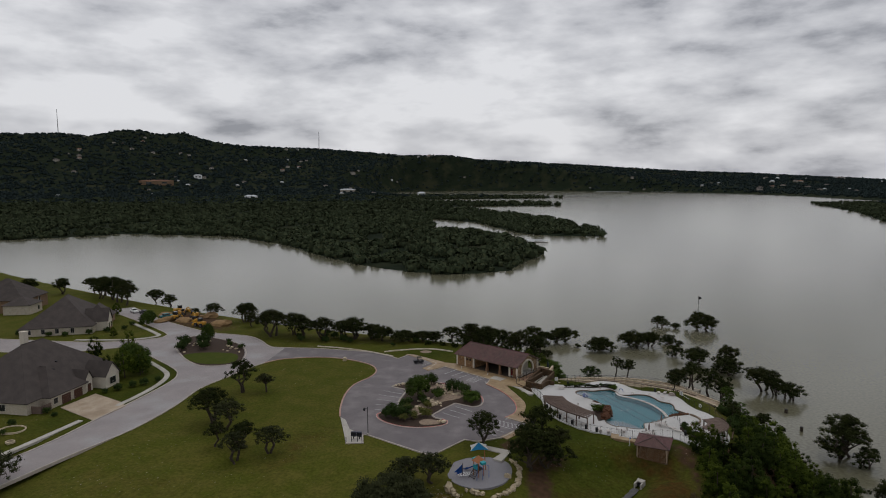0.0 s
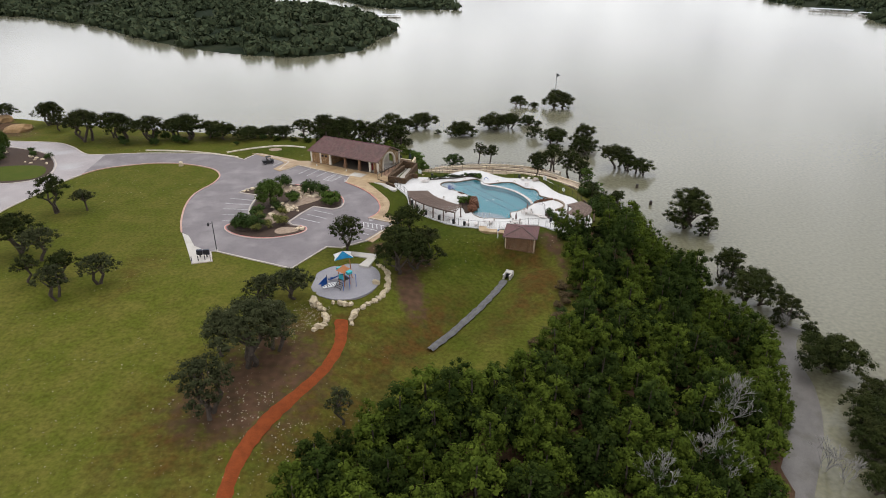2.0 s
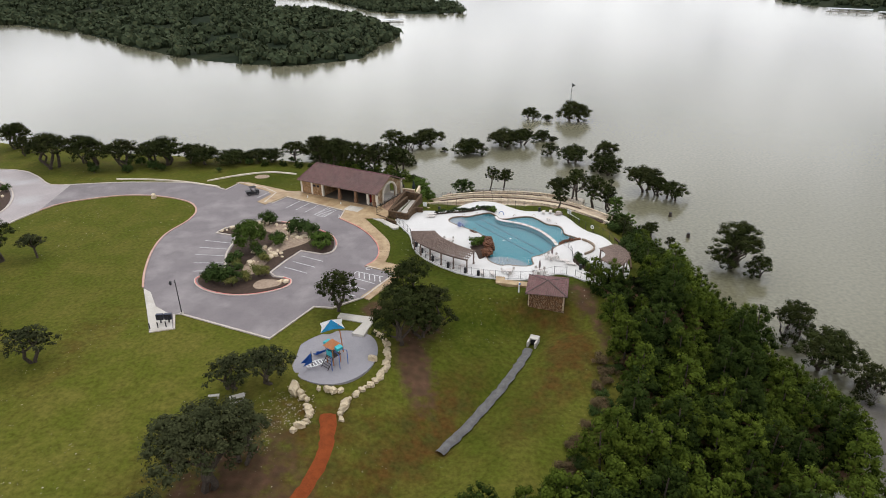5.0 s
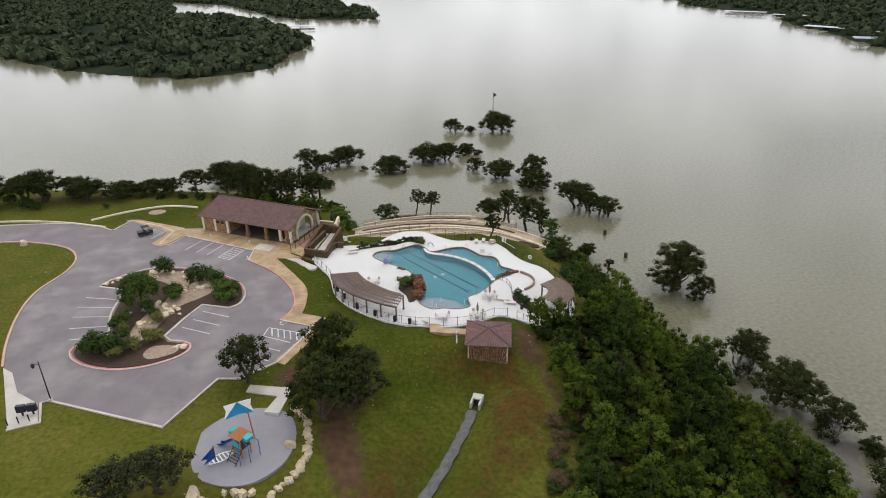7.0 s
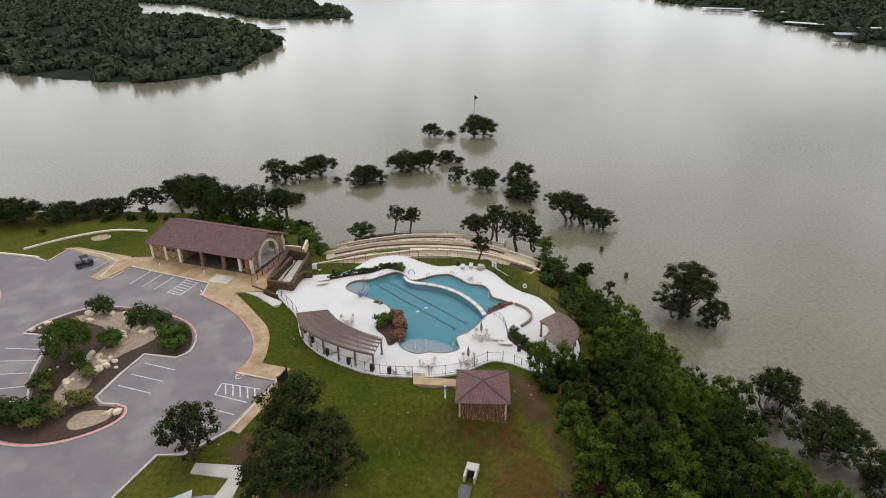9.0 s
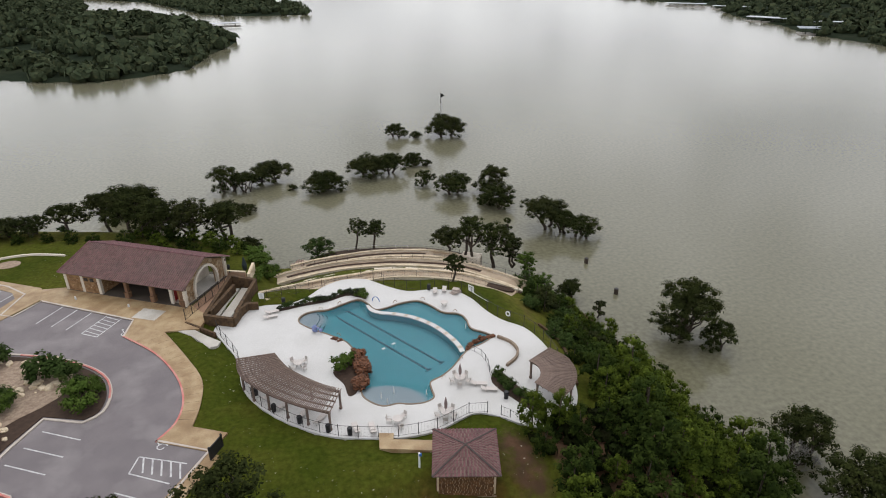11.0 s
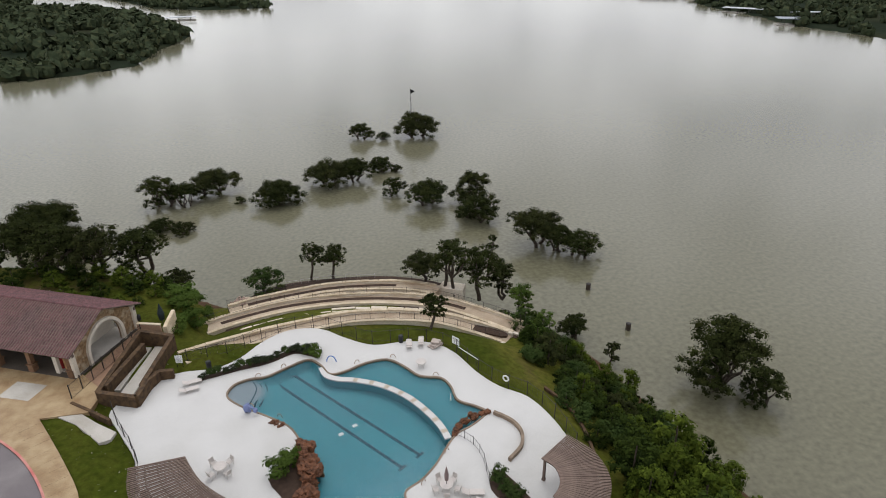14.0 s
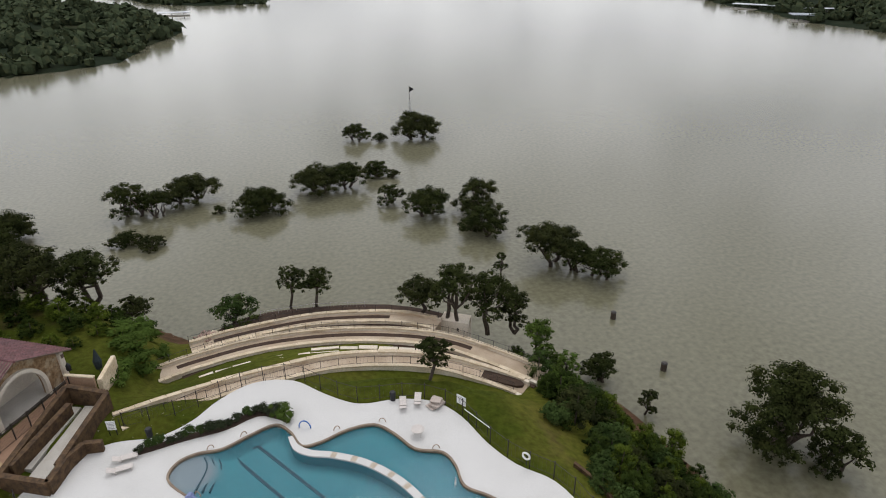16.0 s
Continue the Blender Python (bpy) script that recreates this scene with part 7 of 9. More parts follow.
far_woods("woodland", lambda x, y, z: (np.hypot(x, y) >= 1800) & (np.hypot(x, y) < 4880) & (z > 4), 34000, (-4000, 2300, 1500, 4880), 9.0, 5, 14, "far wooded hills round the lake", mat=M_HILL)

# ---------------------------------------------------------------- path, drain and boulder wall
def draped(name, line, width, mat, label, category, lift=0.05, dip=0.0):
    """A strip laid on the ground: kerbless, with crumbling edges."""
    r = random.Random(5)
    pts = [(x, y) for x, y, a in along(line, 0.8)]
    bm = bmesh.new()
    cols = [offset_line(pts, k * width / 2) for k in (1.0, 0.5, 0.0, -0.5, -1.0)]
    grid = []
    for i in range(len(pts)):
        here = []
        for c in range(5):
            x, y = cols[c][i]
            edge = c in (0, 4)
            x, y = x + (r.uniform(-0.12, 0.12) if edge else 0), y + (r.uniform(-0.12, 0.12) if edge else 0)
            here.append(bm.verts.new((x, y, ground_at(x, y) + (lift - 0.25 if edge else lift) - dip * (1 if not edge else 0) + 0.1)))
        grid.append(here)
    for i in range(len(grid) - 1):
        for c in range(4):
            bm.faces.new((grid[i][c], grid[i][c + 1], grid[i + 1][c + 1], grid[i + 1][c]))
    return tagged(part(name, bm, mat, label=label, smooth_faces=True), category=category, kind="structure")


draped("gravel_path", [p for p in PATH_LINE if p[1] < 117.0], 2.0, M_REDPATH, "red granite gravel path through the grass", "path", 0.25)
draped("drainage_channel", [p for p in DRAIN_LINE if 112.5 < p[1] < 136.0], 1.35, M_DRAIN, "grey rubble drainage channel in the grass", "drain", -0.16)
silt = curved([(68.5, 131.5), (65.0, 127.6), (62.4, 121.0), (61.2, 113.4), (57.2, 103.4), (49.2, 90.6), (43.0, 80.0), (34.0, 62.0)])
bm = bmesh.new()
strip(bm, silt, 2.2, -2.2, -1.2, 0.05)
tagged(part("mud_flat", bm, material("wet_grey_silt", (0.125, 0.112, 0.10), (0.085, 0.076, 0.066), 0.4, 0.35, 12.0, 0.1, third=(0.075, 0.068, 0.05), patch=0.3), label="pale wet silt in the channel beside the wood"), category="mud", kind="structure")
hx, hy = 15.7, 136.8
head = thing("culvert_headwall", (hx, hy, ground_at(hx, hy) - 0.35), "pale concrete culvert head with a dark pipe", "culvert", turn=-24)
bm = bmesh.new()
box(bm, (0, 0.8, 0), (1.5, 0.3, 1.1), bevel=0.03)
for sx in (-0.6, 0.6):
    box(bm, (sx, -0.3, 0), (0.28, 1.9, 0.95), bevel=0.03)
box(bm, (0, 0.3, 0.85), (1.4, 0.9, 0.2), bevel=0.03)
part("wall", bm, M_CONCRETE, head)
bm = bmesh.new()
rod(bm, (0, 0.75, 0.45), (0, -0.2, 0.45), 0.45, 0.45, 12)
part("pipe", bm, M_BLACK, head)
slab("playground_surface", PLAY[::-1] if sum((b[0] - a[0]) * (b[1] + a[1]) for a, b in zip(PLAY, PLAY[1:] + PLAY[:1])) > 0 else PLAY, 10.3, 11.02, M_RUBBER, "round grey rubber playground surface", "playground")
r_wall = random.Random(21)
spots = []
for line, step, size in (([(-8.6, 134.2), (-7.2, 132.4), (-6.3, 128.8), (-6.4, 126.2), (-7.1, 124.0), (-8.9, 121.8), (-10.1, 120.3), (-11.0, 118.8), (-11.3, 116.8), (-11.0, 115.6)], 0.62, 0.92),
                         ([(-6.1, 128.6), (-6.3, 126.0), (-7.4, 123.4), (-9.2, 121.2)], 0.8, 0.9), ([(-17.0, 119.9), (-16.0, 118.6), (-15.3, 117.2), (-14.9, 115.8), (-15.5, 114.6), (-16.8, 113.4)], 0.75, 1.1),
                         ([(-14.6, 120.9), (-13.4, 121.0), (-12.2, 120.9), (-11.2, 120.7)], 0.95, 1.2)):
    for x, y, a in along(curved(line), step):
        x, y = x + r_wall.uniform(-0.2, 0.2), y + r_wall.uniform(-0.2, 0.2)
        spots.append((x, y, ground_at(x, y) - 0.05, size * r_wall.uniform(0.7, 1.3)))
spots.append((-8.3, 127.4, 11.0, 1.5))
spots.append((-17.9, 120.6, ground_at(-17.9, 120.6), 1.9))
boulders(spots, material("pale_limestone_boulder", (0.46, 0.385, 0.265), (0.31, 0.245, 0.155), 0.9, 1.4, 6.0, 0.35, per_piece=0.3), "pale limestone boulder in the dry retaining wall", "boulders in the retaining wall", 0.7)
# loose stones on the slope by the path
bm = bmesh.new()
for k in range(1300):
    x, y = (-18 + r_wall.gauss(0, 6.5), 98 + r_wall.gauss(0, 9)) if k % 4 else (-18.5 + r_wall.gauss(0, 2.2), 116 + r_wall.gauss(0, 3.0))
    if abs(x - float(np.interp(y, (70, 83, 89.5, 95, 99.5, 105, 110.5, 120), (-20, -20.8, -20.4, -18.6, -16.2, -13.6, -12.2, -13.4)))) < 1.3:
        continue
    s = r_wall.choice((0.05, 0.06, 0.08, 0.1, 0.15))
    rz = ground_at(x, y)
    m = pose(x, y, rz + 0.02, r_wall.uniform(-20, 20), r_wall.uniform(-20, 20), r_wall.uniform(0, 360)) @ Matrix.Diagonal((s, s * 0.7, s * 0.45, 1))
    bmesh.ops.create_icosphere(bm, subdivisions=1, radius=1.0, matrix=m)
tagged(part("loose_stones", bm, M_STONES, label="scattered pale stones in the dry grass"), category="stones", kind="stuff")

# pink rubble tipped beside the lower terrace
bm = bmesh.new()
for k in range(70):
    x, y = 2.0 + r_wall.gauss(0, 0.9), 208.7 + r_wall.gauss(0, 0.6)
    q = r_wall.uniform(0.12, 0.32)
    bmesh.ops.create_icosphere(bm, subdivisions=1, radius=1.0, matrix=pose(x, y, 5.0 + 0.5 * math.exp(-(x - 2.0) ** 2), r_wall.uniform(-40, 40), r_wall.uniform(-40, 40), r_wall.uniform(0, 360)) @ Matrix.Diagonal((q, q * 0.8, q * 0.6, 1)))
tagged(part("rubble_pile", bm, material("pinkish_rubble", (0.40, 0.29, 0.24), (0.26, 0.17, 0.13), 0.9, 1.4, 6.0, 0.3, per_piece=0.3), label="tipped heap of pinkish broken stones"), category="rubble", kind="stuff")

# low edging wall below the small pergola
bm = bmesh.new()
edge = curved([(36.2, 172.4), (37.2, 170.6), (37.8, 167.8), (37.3, 164.2), (36.4, 160.5), (35.5, 156.4)])
strip(bm, edge, 0.14, -0.14, 6.0, [ground_at(*p) + 0.3 for p in edge])
tagged(part("edging_wall", bm, M_RAMPWALL, label="low rust-brown stone edging on the bank"), category="edging", kind="structure")

# ---------------------------------------------------------------- playground
tower = thing("play_tower", (-13.7, 126.8, 11.02), "play tower with slide, ladder and pointed roof", "play equipment", turn=-38)
for sx in (-0.65, 0.65):
    for sy in (-0.65, 0.65):
        bm = bmesh.new()
        rod(bm, (sx, sy, -0.2), (sx, sy, 3.0), 0.07, 0.07, 8)
        part("post", bm, M_ORANGE, tower)
bm = bmesh.new()
box(bm, (0, 0, 1.25), (1.5, 1.5, 0.1))
part("platform", bm, M_DARK, tower)
for at, size in (((0, -0.7, 1.35), (1.3, 0.06, 0.85)), ((-0.7, 0, 1.35), (0.06, 1.3, 0.5))):
    bm = bmesh.new()
    box(bm, at, size, bevel=0.02)
    part("panel", bm, M_TEAL, tower)
bm = bmesh.new()
bmesh.ops.create_cone(bm, cap_ends=True, segments=4, radius1=1.35, radius2=0.12, depth=0.95, matrix=pose(0, 0, 3.35, 0, 0, 45))
part("roof", bm, M_ORANGE, tower, "orange-brown pointed roof")
for sx in (-1.1, 1.1):
    bm = bmesh.new()
    box(bm, (sx, 0.1, 2.55), (0.75, 1.0, 0.5), bevel=0.05, tilt=(0, 12 if sx > 0 else -12))
    part("side_panel", bm, M_TEAL, tower)
bm = bmesh.new()
chute = [(-0.8, 0.2, 1.35), (-1.6, 0.25, 1.1), (-2.4, 0.1, 0.55), (-3.0, -0.3, 0.2), (-3.5, -0.5, 0.14)]
rows = []
for i, p in enumerate(chute):
    rows.append([bm.verts.new((p[0], p[1] + k * 0.32, p[2] + (0.25 if abs(k) > 0.9 else 0.0))) for k in (-1.0, -0.8, 0.0, 0.8, 1.0)])
for a, b in zip(rows, rows[1:]):
    for k in range(4):
        bm.faces.new((a[k], a[k + 1], b[k + 1], b[k]))
bmesh.ops.solidify(bm, geom=list(bm.faces), thickness=0.05)
part("slide", bm, M_BLUE, tower, "curved blue plastic slide")
for k, (x, y) in enumerate(((1.9, 0.9), (1.9, -0.6), (1.4, -1.6))):
    bm = bmesh.new()
    rod(bm, (x, y, 0), (x, y, 2.3), 0.05, 0.05, 8)
    rod(bm, (x, y, 2.3), (0.6, y * 0.5, 2.3), 0.04, 0.04, 6)
    part("climbing_bar", bm, M_BLUE, tower)
for i in range(5):
    bm = bmesh.new()
    rod(bm, (0.9, -0.9 - 0.22 * i, 1.25 - 0.26 * i), (-0.5, -0.9 - 0.22 * i, 1.25 - 0.26 * i), 0.04, 0.04, 6)
    part("ladder_rung", bm, M_DARK, tower)
for sx in (0.9, -0.5):
    bm = bmesh.new()
    rod(bm, (sx, -0.8, 1.35), (sx, -2.0, 0.0), 0.05, 0.05, 6)
    part("ladder_rail", bm, M_DARK, tower)
sail = thing("shade_sail", (-14.3, 130.0, 11.5), "blue and white pyramid shade sail on a pole", "shade sail", turn=20)
bm = bmesh.new()
rod(bm, (1.2, -1.2, -0.7), (0.9, -0.9, 4.05), 0.09, 0.07, 8)
part("pole", bm, M_ORANGE, sail)
corners = [(-1.75, -1.25, 3.4), (1.65, -1.5, 3.6), (1.75, 1.3, 3.5), (-1.5, 1.4, 3.4)]
for i in range(4):
    bm = bmesh.new()
    a, b, top = Vector(corners[i]), Vector(corners[(i + 1) % 4]), Vector((0, 0, 4.5))
    mid = (a + b) / 2 * 0.86 + Vector((0, 0, 0.6))
    vs = [bm.verts.new(p) for p in (a, mid, b, top)]
    bm.faces.new((vs[0], vs[1], vs[3]))
    bm.faces.new((vs[1], vs[2], vs[3]))
    bmesh.ops.solidify(bm, geom=list(bm.faces), thickness=0.03)
    part("sail_panel", bm, M_SAIL if i % 2 == 0 else M_WHITE, sail, "stretched shade cloth panel")
boat = thing("play_boat", (-16.0, 125.9, 11.02), "blue and white sailing-boat climbing frame", "play equipment", turn=35)
bm = bmesh.new()
for k in range(7):
    u = k / 6
    box(bm, (-1.3 + 2.6 * u, 0, 0.25 + 0.1 * math.sin(u * 3.1)), (0.12, 1.15 * math.sin(0.35 + u * 2.45), 0.1))
for s in (-1, 1):
    pts = [Vector((-1.5 + 3.0 * u, s * 0.62 * math.sin(0.25 + u * 2.65), 0.45)) for u in np.linspace(0, 1, 9)]
    for a, b in zip(pts, pts[1:]):
        rod(bm, a, b, 0.06, 0.06, 6)
part("hull", bm, M_WHITE, boat)
bm = bmesh.new()
rod(bm, (-0.6, 0, 0), (-0.6, 0, 2.6), 0.05, 0.05, 6)
part("mast", bm, M_DARK, boat)
for s, mat in ((1, M_BLUE), (-1, M_BLUE)):
    bm = bmesh.new()
    vs = [bm.verts.new(p) for p in ((-0.6, 0, 2.4), (-0.6, 0, 0.8), (-0.6 - 1.5, s * 0.5, 0.9))]
    bm.faces.new(vs)
    bmesh.ops.solidify(bm, geom=list(bm.faces), thickness=0.04)
    part("sail", bm, mat, boat)
# picnic table under the oaks
table = thing("picnic_table", (-24.8, 118.4, ground_at(-24.8, 118.4)), "pale picnic table with two benches", "table", turn=25)
bm = bmesh.new()
box(bm, (0, 0, 0.68), (1.9, 0.8, 0.07), bevel=0.02)
part("tabletop", bm, M_CONCRETE, table)
for s in (-0.75, 0.75):
    bm = bmesh.new()
    box(bm, (0, s, 0.38), (1.9, 0.3, 0.06), bevel=0.02)
    part("bench", bm, M_CONCRETE, table)
for s in (-0.65, 0.65):
    bm = bmesh.new()
    box(bm, (s, 0, 0), (0.15, 1.5, 0.4))
    box(bm, (s, 0, 0.4), (0.15, 0.5, 0.28))
    part("leg", bm, M_CONCRETE, table)
bench = thing("stone_bench", (-28.1, 118.9, ground_at(-28.1, 118.9)), "small pale stone bench on the lawn", "bench", turn=10)
bm = bmesh.new()
box(bm, (0, 0, 0.35), (1.4, 0.45, 0.12), bevel=0.02)
part("seat", bm, M_CONCRETE, bench)
for s in (-0.5, 0.5):
    bm = bmesh.new()
    box(bm, (s, 0, -0.05), (0.2, 0.4, 0.4))
    part("leg", bm, M_CONCRETE, bench)

# ---------------------------------------------------------------- car park furniture
lamp = thing("street_lamp", (-40.3, 139.2, ROAD_Z), "black street lamp with a hanging lantern", "street lamp")
bm = bmesh.new()
rod(bm, (0, 0, 0), (0, 0, 0.35), 0.3, 0.24, 12)
part("base", bm, M_CONCRETE, lamp)
bm = bmesh.new()
rod(bm, (0, 0, 0.3), (0, 0, 6.2), 0.09, 0.06, 10)
rod(bm, (0, 0, 5.7), (-0.75, -0.1, 6.0), 0.035, 0.035, 6)
part("pole", bm, M_BLACK, lamp)
bm = bmesh.new()
rod(bm, (-0.75, -0.1, 6.0), (-0.75, -0.1, 5.65), 0.08, 0.26, 10)
rod(bm, (-0.75, -0.1, 5.65), (-0.75, -0.1, 5.35), 0.24, 0.16, 10)
part("lantern", bm, M_BLACK, lamp)
mail = thing("letter_boxes", (-41.9, 136.6, ROAD_Z + 0.06), "two dark cluster letter boxes on pedestals", "letter box", turn=6)
for k, sx in enumerate((-0.62, 0.62)):
    bm = bmesh.new()
    box(bm, (sx, 0, 0.55), (1.1, 0.5, 1.0), bevel=0.03)
    cab = part("cabinet", bm, plain("dark_blue_grey_metal", (0.03, 0.035, 0.06), 0.4), mail)
    for i in range(4):
        for j in range(4):
            bm = bmesh.new()
            box(bm, (sx - 0.38 + 0.255 * i, -0.262, 0.62 + 0.225 * j), (0.22, 0.02, 0.19))
            part("door", bm, M_BLACK, cab)
    bm = bmesh.new()
    rod(bm, (sx, 0, 0), (sx, 0, 0.58), 0.12, 0.12, 10)
    part("pedestal", bm, M_BLACK, mail)
for k in range(3):
    b2 = thing("bollard", (-43.5 + 1.15 * k, 134.75 + 0.28 * k, ROAD_Z + 0.06), "dark round bollard on the concrete pad", "bollard", "bollards by the letter boxes")
    bm = bmesh.new()
    rod(bm, (0, 0, 0), (0, 0, 0.95), 0.08, 0.08, 10)
    rod(bm, (0, 0, 0.95), (0, 0, 1.0), 0.08, 0.03, 10)
    part("post", bm, M_BLACK, b2)


def wheel(parent, x, y, r, w=0.24, name="wheel"):
    bm = bmesh.new()
    rod(bm, (x, y - w / 2, r), (x, y + w / 2, r), r, r, 16)
    tyre = part(name, bm, M_BLACK, parent)
    bm = bmesh.new()
    rod(bm, (x, y - w / 2 - 0.015, r), (x, y + w / 2 + 0.015, r), r * 0.55, r * 0.55, 12)
    part("rim", bm, plain("grey_rim", (0.25, 0.25, 0.26), 0.4, 0.6), tyre)


cart = thing("utility_cart", (-44.8, 193.6, ROAD_Z), "black open utility cart with a flat roof", "cart", turn=30)
bm = bmesh.new()
box(bm, (0, 0, 0.35), (2.9, 1.4, 0.4), bevel=0.08)
box(bm, (1.15, 0, 0.7), (0.7, 1.3, 0.35), bevel=0.12)
box(bm, (-0.95, 0, 0.7), (1.1, 1.4, 0.32), bevel=0.04)
part("body", bm, M_BLACK, cart)
bm = bmesh.new()
box(bm, (0.05, 0, 0.75), (0.5, 1.2, 0.2), bevel=0.05)
box(bm, (-0.22, 0, 0.9), (0.14, 1.2, 0.5), bevel=0.04)
part("seat", bm, M_DARK, cart)
bm = bmesh.new()
for sx in (-0.35, 0.75):
    for sy in (-0.62, 0.62):
        rod(bm, (sx, sy, 0.7), (sx * 0.9, sy * 0.95, 1.85), 0.03, 0.03, 6)
part("frame", bm, M_BLACK, cart)
bm = bmesh.new()
box(bm, (0.15, 0, 1.85), (1.45, 1.35, 0.06), bevel=0.02)
part("roof", bm, plain("black_cart_roof", (0.014, 0.014, 0.016), 0.7), cart)
for sx in (-0.95, 0.95):
    for sy in (-0.62, 0.62):
        wheel(cart, sx, sy, 0.32)
gate = thing("walk_gate", (-6.4, 152.6, WALK_Z), "black metal screen at the walk's end", "gate", turn=62)
bm = bmesh.new()
box(bm, (0, 0, 0), (2.2, 0.1, 1.5))
part("panel", bm, M_BLACK, gate)
for s in (-1.05, 1.05):
    bm = bmesh.new()
    box(bm, (s, 0, 0), (0.14, 0.16, 1.7))
    part("post", bm, M_BLACK, gate)

# shrubs of the islands and beds
for stock, items, lab, grp in (
        (SHRUBS, ((-35.8, 175.2, 2.3), (-28.6, 170.6, 2.6), (-26.4, 170.0, 2.3), (-24.0, 167.4, 1.6), (-38.2, 149.6, 2.7), (-36.0, 149.4, 2.3), (-40.0, 150.2, 1.6), (-31.4, 166.0, 1.7), (-37.0, 156.6, 2.0), (-34.2, 160.8, 1.4), (-33, 159.4, 1.2)), "dark green shrub in the car park island", "shrubs in the island"),
        (BRIGHTS, ((-22.6, 163.4, 1.7), (-23.4, 165.6, 1.7), (-21.8, 166.2, 1.4), (-31.4, 165.0, 1.5)), "bright green shrub in the car park island", "shrubs in the island"),
        (GRASSES, ((-37.4, 157.6, 1.3), (-36.6, 155.6, 1.3), (-32.0, 157.6, 1.4), (-33.4, 150.4, 1.4), (-31.6, 151.8, 1.5), (-30.4, 152.4, 1.2), (-35.0, 148.4, 1.3)), "tall tan ornamental grass clump", "grasses in the island")):
    for x, y, s in items:
        stock.put(x, y, ROAD_Z + 0.1, s, rng, lab, "shrub", grp)
isle_tree = leafy("dome", 52, M_ISLE, 0.15)
isle_tree.matrix_basis = pose(-36.0, 163.0, ROAD_Z, 0, 0, 40) @ Matrix.Diagonal((1.05, 1.05, 1.1, 1))
tagged(isle_tree, "round bushy green tree in the car park island", "tree")
for x, y, s in ((-127, 196, 2.6), (-124, 190, 2.8), (-121, 198, 3.0), (-118, 193, 2.6), (-112, 199, 1.3), (-106, 196, 1.4), (-126, 203, 1.3), (-115, 203, 1.2)):
    SHRUBS.put(x, y, ROAD_Z + 0.1, s, rng, "dark shrub in the roundabout bed", "shrub", "shrubs in the roundabout")
cul_tree = copy_thing(isle_tree, pose(0, 0, 0))
cul_tree.matrix_basis = pose(-121.5, 201, ROAD_Z, 0, 0, 100) @ Matrix.Diagonal((0.75, 0.75, 1.2, 1))
tagged(cul_tree, "dark upright tree in the roundabout bed", "tree")
for x, y, a in along([(-0.8, 181.8), (3.0, 182.7), (6.2, 183.3), (9.4, 184.6), (11.2, 183.6)], 0.85):
    HEDGES.put(x, y, DECK_Z, rng.uniform(0.5, 0.85), rng, "low grey-green hedge plant beside the deck", "shrub", "hedge beside the deck")
for x, y, s in ((11.8, 182.8, 0.9), (11.2, 183.8, 0.8), (7.2, 165.0, 1.3), (8.2, 166.2, 1.1), (-4.6, 202.2, 1.9), (-4.4, 197.9, 1.7), (-5.6, 205.5, 2.0), (-4.8, 194.0, 1.3), (-3.2, 197.7, 1.5), (-5.4, 200.0, 1.6), (-3.6, 200.2, 1.5), (-6.0, 203.0, 1.6), (-4.4, 207.6, 1.7), (-5.8, 210.4, 1.7), (-4.9, 196.0, 1.4), (-2.6, 203.4, 1.3), (41.0, 186.2, 2.0), (43.4, 188.6, 1.8)):
    BRIGHTS.put(x, y, max(ground_at(x, y), 0.3) if x < 0 or x > 20 else DECK_Z, s * (0.66 if x < 0 else 1.0), rng, "bright green leafy bush", "shrub", "bright bushes by the pool", 0.0, 1.4 if x < 0 else 1.0)
for x, y, s in ((26.2, 159.2, 1.0), (26.4, 157.8, 1.0), (26.9, 156.6, 1.0), (27.6, 155.2, 0.95), (28.4, 154.0, 0.9), (29.2, 153.0, 0.8)):
    SHRUBS.put(x, y, DECK_Z, s, rng, "dark green shrub in the sloping bed", "shrub", "shrubs in the sloping bed")
for k in range(46):
    u = rng.random()
    x, y = 37 + 16 * rng.random(), 160 + 34 * u
    z = ground_at(x, y)
    if 0.4 < z < 9.5 and not (y > 181 and x < 41):
        SHRUBS.put(x, y, z, rng.uniform(0.9, 2.2), rng, "dark scrubby bush on the bank", "shrub", "bushes on the bank")
for k in range(40):
    x = -95 + 90 * rng.random()
    y = 210 + 14 * rng.random() + (6 if x > -56 else 0)
    z = ground_at(x, y)
    if z > 0.3 and not (-36 < x < -8 and y < 212):
        SHRUBS.put(x, y, z, rng.uniform(0.9, 1.9), rng, "dark scrubby bush on the bank", "shrub", "bushes on the bank")
for stock in (SHRUBS, BRIGHTS, GRASSES):
    stock.tidy()


# ---------------------------------------------------------------- houses
M_TRIM = plain("pale_trim_paint", (0.62, 0.58, 0.50), 0.6)
M_DOORWOOD = material("dark_red_brown_garage_door", (0.10, 0.045, 0.03), (0.075, 0.034, 0.022), 0.6, 1.0, 9.0, 0.1)


